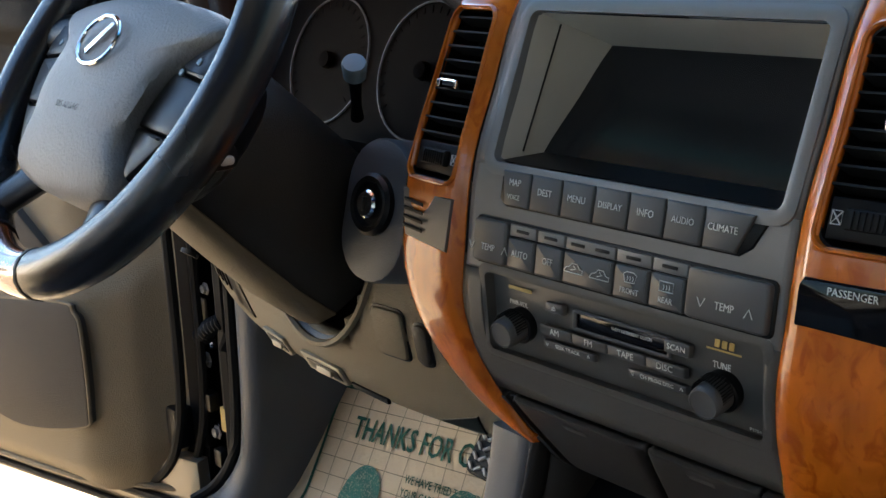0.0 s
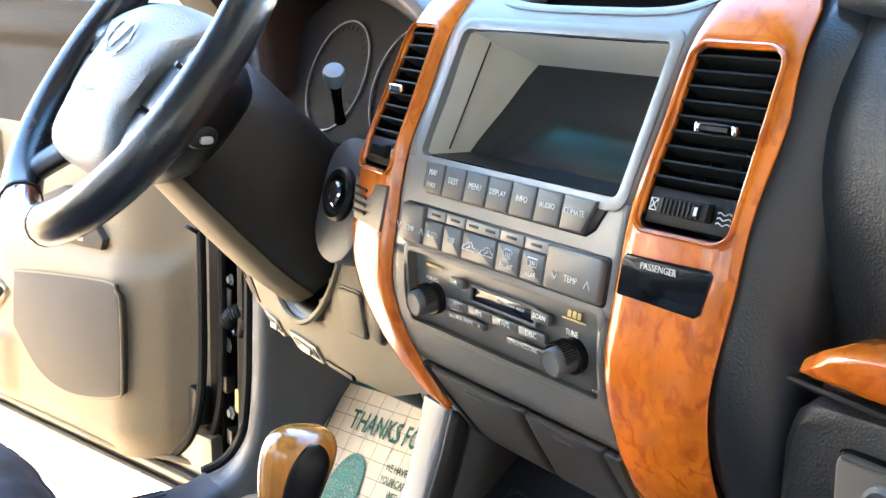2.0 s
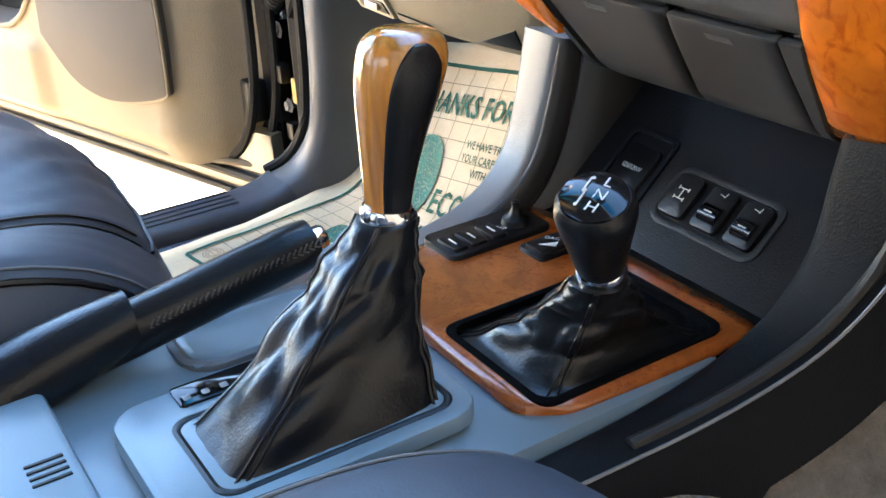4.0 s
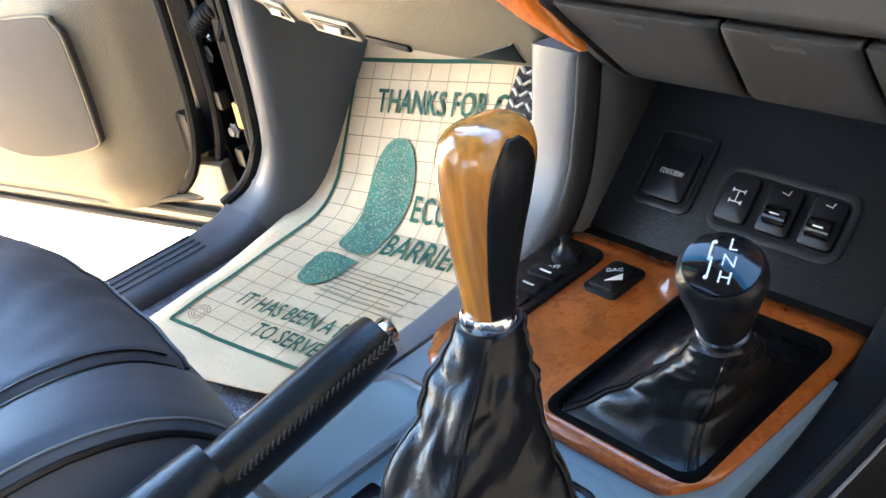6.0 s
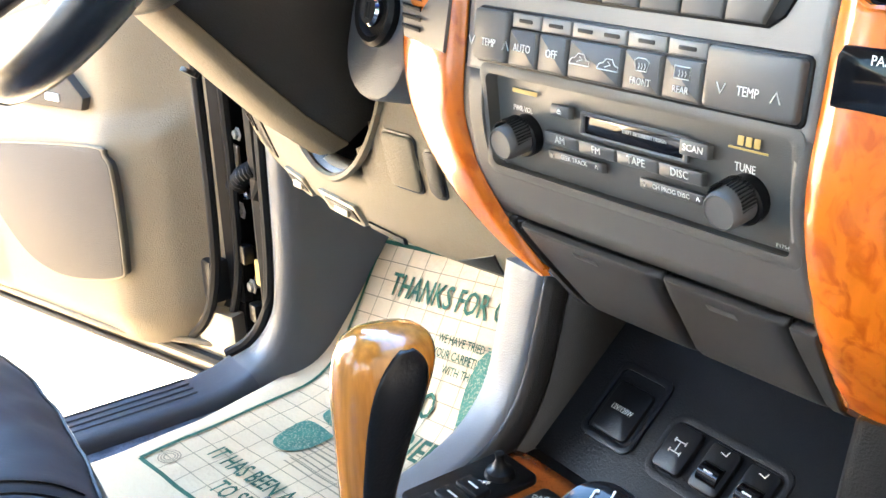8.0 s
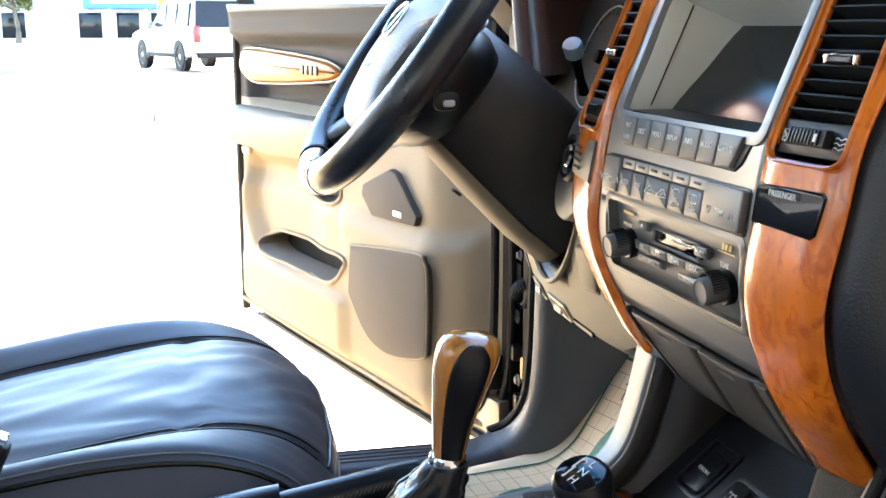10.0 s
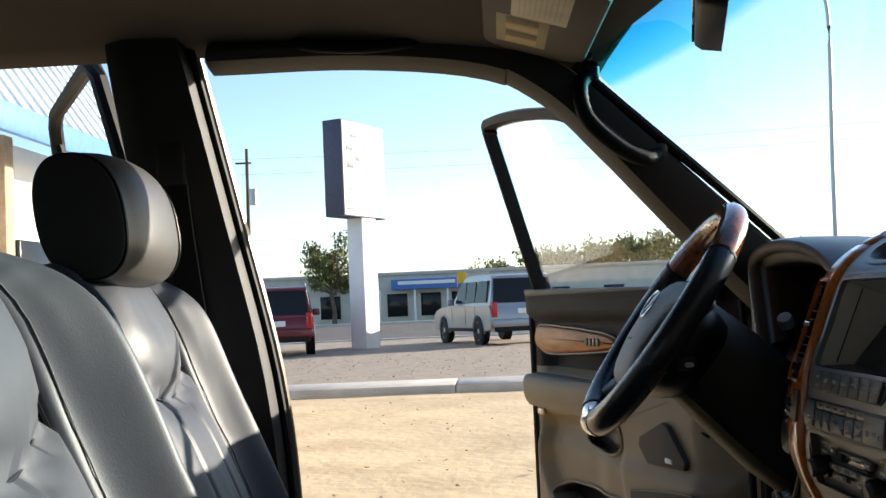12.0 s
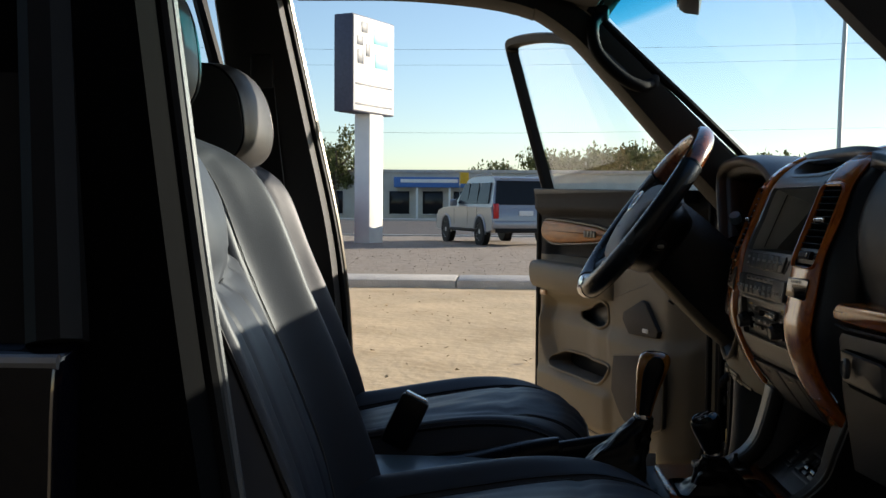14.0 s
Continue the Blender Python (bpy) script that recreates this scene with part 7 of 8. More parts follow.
        seam("stitching", path, chalf, ctop, [(s * 0.875, v) for v in lin(0.05, 0.78, 40)], STITCH, cu, 0.0009)
    for off in (-0.012, 0.012):
        seam("stitching", path, chalf, ctop, [(u, 0.80 + off) for u in lin(-0.9, 0.9, 36)], LEATHER, cu, 0.0012)
    seam("piping", path, chalf, ctop, [(u, 0.73) for u in lin(-0.6, 0.6, 30)], LEATHER, cu)
    bm = B()
    rbox(bm, (x, -0.57 + dy, 0.695), (0.47, 0.49, 0.13), 0.03, 3)
    part("base", bm, DASH, st)
    bm = B()
    rbox(bm, (x, -0.57 + dy, 0.63), (0.40, 0.42, 0.04), 0.01, 2)
    part("rail", bm, RUBBER, st)
    # backrest
    path = [(p, ac, Vector((0, t.z, -t.y))) for p, ac, t in frames(curve([(-0.735, 0.80), (-0.770, 0.90), (-0.822, 1.03), (-0.880, 1.16), (-0.922, 1.255), (-0.945, 1.292), (-0.972, 1.312), (-1.005, 1.314), (-1.035, 1.292)], 6))]
    bhalf = lambda v: 0.262 - 0.135 * max(0, v - 0.34) ** 1.3 / 0.64 - 0.03 * max(0, v - 0.8) / 0.2

    def bseam(u):
        """Height of the curved seam under the upper pad."""
        return 0.405 - 0.055 * (1 - (u / 0.52) ** 2)

    def btop(u, v):
        au = abs(u)
        b = (0.052 if x < 0 else 0.070) * bump(au, 0.74, 1.2, 0.34) * bump(v, -0.25, 0.56, 0.46) + 0.018 * bump(au, 0.60, 1.2, 0.2) * bump(v, 0.4, 0.86, 0.2)
        b += 0.016 * (1 - u * u) * bump(v, 0.05, 0.88, 0.2)
        b -= 0.013 * groove(au, 0.53, 0.022) * bump(v, -0.1, 0.93, 0.05)
        if au < 0.53:
            k = 1 - (au / 0.53) ** 4
            b += 0.024 * bump(v, bseam(u) + 0.035, 0.86, 0.10) * k + 0.012 * bump(v, 0.02, bseam(u) - 0.03, 0.08) * k
            b -= 0.014 * groove(v, bseam(u), 0.012)
            b -= 0.004 * (groove(u, -0.18, 0.018) + groove(u, 0.18, 0.018)) * bump(v, 0.0, bseam(u) - 0.02, 0.04)
        e = max(0, au - 0.82) / 0.18
        b -= 0.085 * e * e
        w = 0.0016 * noise.noise(Vector((u * 3 + x, v * 7, 5))) + 0.0007 * noise.noise(Vector((u * 11, v * 8 + x, 7)))
        w += 0.0015 * noise.noise(Vector((v * 46, u * 4, x))) * bump(au, 0.56, 0.80, 0.1)
        w += 0.0008 * noise.noise(Vector((v * 30 + u * 6, u * 9, x + 4))) * bump(v, 0.0, 0.36, 0.1)
        return b + w

    bm = B()
    padded(bm, path, bhalf, btop, lambda v: 0.10 - 0.07 * max(0, v - 0.55) / 0.45, 140)
    back = part("backrest", bm, LEATHER_SEAT, st, smooth=70)
    for s in (-1, 1):
        seam("piping", path, bhalf, btop, [(s * 0.535, v) for v in lin(0.02, 0.93, 40)], LEATHER, back, 0.0030)
        seam("stitching", path, bhalf, btop, [(s * 0.60, v) for v in lin(0.04, 0.91, 40)], STITCH, back, 0.0009)
        seam("piping", path, bhalf, btop, [(s * 0.90, v) for v in lin(0.04, 0.88, 36)], LEATHER, back, 0.0034)
    seam("piping", path, bhalf, btop, [(u, bseam(u)) for u in lin(-0.52, 0.52, 26)], LEATHER, back, 0.0024)
    # headrest: a rounded band with flat dark cheeks at its ends
    hc = Vector((x, -0.944 + dy, 1.402) if x < 0 else (x, -0.984 + dy, 1.447))
    HW, HY, HZ = 0.126, 0.072, (0.099 if x < 0 else 0.106)

    def head(a, t, g=0.0):
        """a round the side outline, t across from cheek to cheek (-1 to 1)."""
        ca, sa = math.cos(a), math.sin(a)
        q = (abs(ca) ** 2.5 + abs(sa) ** 2.5) ** (-1 / 2.5)
        k = (1 - abs(t) ** 7) ** 0.30 * (1 - 0.10 * t * t) if abs(t) < 1 else 0.0
        k = max(0.86, k) if abs(t) <= 0.985 else 0.80 if abs(t) < 0.995 else 0.02
        front = 0.010 * (1 - t * t) if ca > 0 else 0.0
        yy = ca * q * (HY * (0.92 if ca < 0 else 1.0)) * k + front * ca
        zz = sa * q * HZ * k
        return hc + Vector((t * HW + (0.004 if t > 0 else -0.004) * (abs(t) > 0.98) * (1 - k), yy - 0.16 * zz + g * ca, zz + g * sa))

    ts = [-1.0, -0.99, -0.982, -0.965, -0.94, -0.90, -0.84, -0.75, -0.6, -0.4, -0.2, 0, 0.2, 0.4, 0.6, 0.75, 0.84, 0.90, 0.94, 0.965, 0.982, 0.99, 1.0]
    bm = B()
    rings(bm, [[head(2 * math.pi * j / 48, t) for j in range(48)] for t in ts])
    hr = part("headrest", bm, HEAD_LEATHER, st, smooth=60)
    for t in (-0.945, 0.945):
        bm = B()
        tube(bm, [head(2 * math.pi * j / 48, t, 0.0012) for j in range(48)], 0.0028, 6, closed=True, up=(1, 0, 0))
        part("piping", bm, LEATHER, hr)
        bm = B()
        sgn = 1 if t > 0 else -1
        tube(bm, [hc + Vector((sgn * 0.055, 0.0, -0.09)), Vector((x + sgn * 0.055, -0.965 + dy, 1.27))], 0.006, 8)
        part("post", bm, CHROME, hr)
    return st


make_seat(-0.37, -0.028, "charcoal leather driver's seat with side bolsters and headrest")
make_seat(0.385, 0.078, "charcoal leather passenger seat with side bolsters and headrest")

# seat belt on the driver's pillar
belt = thing("seat_belt", (-0.69, -0.93, 1.2), "dark seat belt with chrome anchor on the pillar", "seat belt")
bm = B()
pts = [Vector((-0.628, -0.955, 1.50)), Vector((-0.645, -0.945, 1.36)), Vector((-0.668, -0.930, 1.20)), Vector((-0.688, -0.915, 1.05)), Vector((-0.700, -0.90, 0.75))]
rings(bm, [[p + Vector((0.0, s * 0.024, 0)) + Vector((w, 0, 0)) for s, w in ((-1, 0), (1, 0), (1, 0.002), (-1, 0.002))] for p in curve(pts, 4)])
part("webbing", bm, RUBBER, belt)
bm = B()
tube(bm, [p + Vector((0.003, 0.024, 0)) for p in curve(pts, 4)], 0.0011, 6)
part("webbing_edge", bm, STITCH, belt)
bm = B()
rbox(bm, (-0.622, -0.955, 1.52), (0.02, 0.05, 0.075), 0.008)
part("guide", bm, PILLAR, belt)
bm = B()
rbox(bm, (-0.676, -0.895, 1.112), (0.012, 0.020, 0.034), 0.004)
part("tongue", bm, CHROME, belt)
bm = B()
lathe(bm, [(0.010, 0), (0.010, 0.006), (0, 0.007)], axes((-0.672, -0.878, 1.15), (0, 1, 0), (0, 0, 1)), 14)
part("stop_button", bm, CONSOLE, belt)
# buckle beside the driver's cushion
bk = thing("belt_buckle", (-0.125, -0.62, 0.86), "black seat belt buckle beside the seat", "belt buckle")
bm = B()
rbox(bm, (0, 0, 0), (0.022, 0.05, 0.09), 0.006, m=pose(-0.118, -0.60, 0.875, -25, 0, 0))
part("body", bm, BLACK, bk)
bm = B()
rbox(bm, (0, 0.0, 0.046), (0.016, 0.04, 0.008), 0.002, m=pose(-0.118, -0.60, 0.875, -25, 0, 0))
part("release", bm, CHROME, bk)

# ---- overhead ----
visor = thing("sun_visor", (-0.36, -0.31, 1.68), "folded grey sun visor with a white warning label", "sun visor")
VM = axes((-0.335, -0.330, 1.660), (1, 0.0, -0.055), (0.0, 1.0, -0.30))
VP = lambda u, v, d: VM @ Vector((u, v, -d))
bm = B()
slab(bm, rrect(0.50, 0.170, 0.045, 8), VP, -0.010, 0.008, 0.0085)
vb = part("pad", bm, mat("visor_vinyl", (0.075, 0.066, 0.056), 0.7, var=0.06, fine=0.4, fscale=700), visor)
FAINT = mat("faint_brown_print", (0.50, 0.45, 0.32), 0.6)
for u, v, w, h, mt, nm in ((0.120, 0.0, 0.19, 0.080, mat("cream_label", (0.62, 0.56, 0.40), 0.6), "warning_label"), (-0.075, -0.022, 0.20, 0.078, mat("dull_yellow_label", (0.36, 0.30, 0.15), 0.6), "airbag_label")):
    bm = B()
    slab(bm, rrect(w, h, 0.003, 2, u, v), VP, 0.007, 0.0088, 0.0002)
    lb = part(nm, bm, mt, vb)
    if nm == "airbag_label":
        for k in range(4):
            bm = B()
            slab(bm, rrect(w * 0.19, h * 0.62, 0.002, 2, u - w * 0.36 + w * 0.24 * k, v), VP, 0.0088, 0.0090, 0.00005)
            part("pictogram", bm, INKLINE if k % 2 else GOLD, lb)
    else:
        for k in range(9):
            bm = B()
            slab(bm, rrect(w * (0.86 - 0.05 * (k % 3)), h * 0.018, 0.0003, 1, u, v - h * 0.36 + h * 0.09 * k), VP, 0.0088, 0.0089, 0.00002)
            part("print_bar", bm, FAINT, lb)
bm = B()
tube(bm, [VM @ Vector((-0.20, 0.088, 0.004)), VM @ Vector((-0.26, 0.092, 0.012))], 0.006, 8)
part("hinge_pivot", bm, BLACK, visor)

oc = thing("overhead_console", (-0.05, -0.33, 1.74), "grey overhead console with map lamps", "overhead console")
bm = B()
OM = axes((-0.10, -0.335, 1.722), (1, 0, 0), (0, 1, -0.18))
OP = lambda u, v, d: OM @ Vector((u, v, -d))
slab(bm, rrect(0.42, 0.19, 0.05, 6), OP, -0.02, 0.018, 0.014)
part("housing", bm, LINER, oc)
LENS = mat("dull_tan_lens", (0.30, 0.26, 0.18), 0.35)
for s in (-1, 1):
    bm = B()
    slab(bm, rrect(0.058, 0.084, 0.012, 5, s * 0.160, -0.030), OP, 0.014, 0.020, 0.004)
    lens = part("lamp_lens", bm, LENS, oc, "dull tan map lamp lens")
    bm = B()
    frame_ring(bm, rrect(0.068, 0.094, 0.016, 5, s * 0.160, -0.030), rrect(0.060, 0.086, 0.012, 5, s * 0.160, -0.030), OP, 0.014, 0.0205, 0.016)
    part("lens_rim", bm, RUBBER, lens)
    bm = B()
    slab(bm, rrect(0.050, 0.020, 0.006, 4, s * 0.150, 0.040), OP, 0.014, 0.022, 0.003)
    part("lamp_switch", bm, BLACK, oc)
bm = B()
tube(bm, [OP(p[0], p[1], 0.016) for p in rrect(0.408, 0.178, 0.046, 8)], 0.0022, 6, closed=True)
part("edge_bead", bm, PILLAR, oc)

mirror = thing("rear_view_mirror", (-0.02, -0.13, 1.58), "black interior rear-view mirror on a stalk", "mirror")
MM = axes((-0.01, -0.172, 1.590), (0.98, -0.17, 0.0), (0.02, 0.17, 1.0))
bm = B()
slab(bm, rrect(0.25, 0.075, 0.03, 6), lambda u, v, d: MM @ Vector((u, v, d)), -0.035, 0.0, 0.012)
part("housing", bm, BLACK, mirror)
bm = B()
slab(bm, rrect(0.232, 0.060, 0.024, 6), lambda u, v, d: MM @ Vector((u, v, d)), -0.002, 0.0012, 0.0008)
part("mirror_glass", bm, mat("mirror_silver", (0.8, 0.8, 0.8), 0.03, metal=1.0, var=0.01), mirror)
bm = B()
tube(bm, curve([(-0.01, -0.16, 1.60), (0.0, -0.12, 1.606), (0.0, -0.09, 1.614), (0.0, -0.06, 1.618)], 4), 0.010, 10)
part("stalk", bm, RUBBER, mirror)
bm = B()
rbox(bm, (0.0, -0.072, 1.640), (0.075, 0.085, 0.070), 0.016, 3)
part("sensor_cover", bm, RUBBER, mirror)
bm = B()
rbox(bm, (0, 0, 0), (0.045, 0.060, 0.034), 0.010, 2, m=pose(0.004, -0.045, 1.612, -28, 0, 0))
part("mount", bm, RUBBER, mirror)
bm = B()
tube(bm, curve([(-0.005, -0.155, 1.632), (0.0, -0.12, 1.640), (0.0, -0.09, 1.634)], 4), 0.005, 8)
part("wire", bm, RUBBER, mirror)

# grab handles
for nm, pts, r in (("grab_handle", [(-0.640, -0.125, 1.500), (-0.610, -0.150, 1.488), (-0.590, -0.195, 1.505), (-0.588, -0.245, 1.555), (-0.600, -0.255, 1.610), (-0.62, -0.235, 1.640)], 0.0135), ("grab_handle", [(-0.615, -0.73, 1.725), (-0.59, -0.71, 1.705), (-0.585, -0.62, 1.695), (-0.59, -0.54, 1.70), (-0.615, -0.515, 1.715)], 0.010)):
    gh = thing(nm, pts[2], "dark moulded grab handle inside the car", "grab handle", "grab handles")
    bm = B()
    tube(bm, curve(pts, 6), r, 10)
    part("bar", bm, CHEEK, gh)
    if r > 0.012:
        bm = B()
        rings(bm, [[Vector(p) + Vector((dx, 0.0, 0.0)) for p in curve(pts, 4)] for dx in (-0.030, -0.012)])
        part("backing", bm, PILLAR, gh)
    for p in (pts[0], pts[-1]):
        bm = B()
        rbox(bm, p, (0.03, 0.03, 0.035), 0.010, 3)
        part("mount", bm, PILLAR, gh)


# ---- outside ----
DIRT = mat("sandy_dirt", (0.60, 0.445, 0.265), 0.95, var=0.16, scale=0.6, fine=0.12, fscale=9, spots=(0.50, 0.36, 0.205), spot_scale=1.3)
GRAVEL = mat("grey_gravel", (0.30, 0.240, 0.185), 0.95, var=0.18, scale=3, fine=0.35, fscale=22, spots=(0.36, 0.30, 0.24), spot_scale=14)
ASPHALT = mat("asphalt", (0.10, 0.09, 0.085), 0.9, var=0.15, scale=0.8, fine=0.5, fscale=30)
CONCRETE = mat("pale_concrete", (0.50, 0.46, 0.41), 0.85, var=0.12, scale=3, fine=0.5, fscale=40)
STUCCO = mat("cream_stucco", (0.55, 0.52, 0.46), 0.9, var=0.08, scale=1.5, fine=0.5, fscale=20)
WHITEWALL = mat("white_wall_paint", (0.78, 0.77, 0.74), 0.7, var=0.05, scale=2)
BLUEMETAL = mat("blue_metal_roof", (0.34, 0.50, 0.68), 0.4, metal=0.2, var=0.1, scale=2)
BLUESIGN = mat("blue_sign", (0.06, 0.16, 0.42), 0.5, var=0.1)
DARKGLASS = mat("dark_window_glass", (0.010, 0.011, 0.013), 0.10, var=0.1, spec=0.25)
LEAF = mat("green_leaves", (0.125, 0.130, 0.036), 0.7, var=0.45, scale=1.5)
BARK = mat("grey_bark", (0.13, 0.10, 0.07), 0.9, var=0.2, scale=6, fine=0.8, fscale=30)
STEEL = mat("galvanised_steel", (0.42, 0.42, 0.42), 0.45, metal=0.7, var=0.08)

KX = -15.3
bm = B()
nx = [40, 25, 15, 8, 4, 2, 0] + lin(-1, KX, 30)
sheet(bm, lambda x, y: Vector((x, y, -0.03 + 0.025 * noise.noise(Vector((x * 0.7, y * 0.7, 0))))), nx, lin(-60, -14, 10) + lin(-12, 10, 44) + lin(12, 60, 10))
tagged(part("ground", bm, DIRT), "pale sandy dirt lot beside the car", "ground", kind="structure")
bm = B()
sheet(bm, lambda x, y: Vector((x, y, -0.06)), [60, 40, 20, -36, -80, -200, -900], [-900, -200, -60, 0, 60, 200, 900])
tagged(part("far_ground", bm, DIRT), "flat sandy ground reaching the horizon", "ground", kind="structure")
bm = B()
for k in range(-12, 13):
    rbox(bm, (KX + 0.38, k * 3.0 + 0.4, -0.01), (1.26, 2.985, 0.20), 0.025, 2)
tagged(part("kerb", bm, CONCRETE), "pale concrete kerb between dirt and gravel", "kerb", kind="structure")
bm = B()
sheet(bm, lambda x, y: Vector((x, y, 0.05 + 0.02 * noise.noise(Vector((x * 1.3, y * 1.3, 4))))), lin(KX - 0.24, -36.5, 40), lin(-60, -14, 10) + lin(-12, 12, 60) + lin(14, 60, 10))
tagged(part("gravel_strip", bm, GRAVEL), "grey gravel verge beside the road", "gravel", kind="structure")
rnd = random.Random(3)
bm = B()
for k in range(2200):
    x, y = rnd.uniform(-16, -28), rnd.uniform(-9, 5)
    s = rnd.uniform(0.010, 0.030)
    c = Vector((x, y, 0.06))
    v = [bm.verts.new(c + Vector((rnd.uniform(-1, 1) * s, rnd.uniform(-1, 1) * s, rnd.uniform(0, 1) * s))) for _ in range(4)]
    for f in ((0, 1, 2), (0, 2, 3), (0, 3, 1), (1, 3, 2)):
        bm.faces.new([v[i] for i in f])
tagged(part("loose_stones", bm, GRAVEL, smooth=10), "loose grey stones on the gravel", "stones", kind="stuff")
bm = B()
for k in range(500):
    x, y = rnd.uniform(-2, -15), rnd.uniform(-7, 3)
    s = rnd.uniform(0.008, 0.03)
    c = Vector((x, y, -0.025))
    v = [bm.verts.new(c + Vector((rnd.uniform(-1, 1) * s, rnd.uniform(-1, 1) * s, rnd.uniform(0, 1) * s))) for _ in range(4)]
    for f in ((0, 1, 2), (0, 2, 3), (0, 3, 1), (1, 3, 2)):
        bm.faces.new([v[i] for i in f])
tagged(part("dirt_clods", bm, DIRT, smooth=10), "small clods on the dirt", "stones", kind="stuff")
bm = B()
rbox(bm, (-36.6, 0, 0.04), (0.3, 160, 0.12), 0.02)
tagged(part("road_kerb", bm, CONCRETE), "pale concrete road kerb", "kerb", kind="structure")
bm = B()
sheet(bm, lambda x, y: Vector((x, y, 0.03)), lin(-36.7, -70, 8), lin(-120, 120, 24))
tagged(part("road", bm, ASPHALT), "grey asphalt road", "road", kind="structure")
bm = B()
rbox(bm, (-71.5, 0, 0.04), (3.0, 200, 0.20), 0.02)
tagged(part("pavement", bm, CONCRETE), "pale concrete pavement across the road", "pavement", kind="structure")

# pole sign
PALETEAL = mat("pale_teal_print", (0.14, 0.50, 0.54), 0.5)
SIGNINK = mat("dark_sign_print", (0.03, 0.045, 0.07), 0.5)
sg = thing("pole_sign", (-29.9, -4.4, 0.05), "tall white pole sign with a dark edge", "pole sign")
SGM = Matrix.Translation((-29.9, -4.35, 0)) @ Matrix.Rotation(radians(-24), 4, "Z")
bm = B()
rbox(bm, (0, 0, 2.0), (0.78, 0.52, 4.0), 0.02, m=SGM)
part("pole", bm, WHITEWALL, sg)
bm = B()
rbox(bm, (0.25, 0, 5.2), (2.35, 0.62, 2.75), 0.03, m=SGM)
part("cabinet", bm, mat("dark_sign_edge", (0.05, 0.055, 0.09), 0.5), sg)
for s in (-1, 1):
    bm = B()
    rbox(bm, (0.25, s * 0.315, 5.2), (2.27, 0.02, 2.67), 0.005, m=SGM)
    fc = part("face", bm, WHITEWALL, sg)
    for u, z, w, h, mt in ((0.62, 6.05, 0.85, 0.42, PALETEAL), (0.66, 5.36, 0.75, 0.42, PALETEAL), (-0.30, 6.25, 0.34, 0.30, SIGNINK), (-0.55, 5.85, 0.34, 0.26, SIGNINK), (-0.52, 5.40, 0.32, 0.40, SIGNINK), (-0.12, 5.62, 0.22, 0.36, SIGNINK), (0.25, 4.62, 2.1, 0.05, SIGNINK), (0.25, 4.05, 2.1, 0.05, SIGNINK)):
        bm = B()
        rbox(bm, (0.25 + (u - 0.25) * -s, s * 0.328, z), (w, 0.01, h), 0.002, m=SGM)
        part("print_bar", bm, mt, fc)


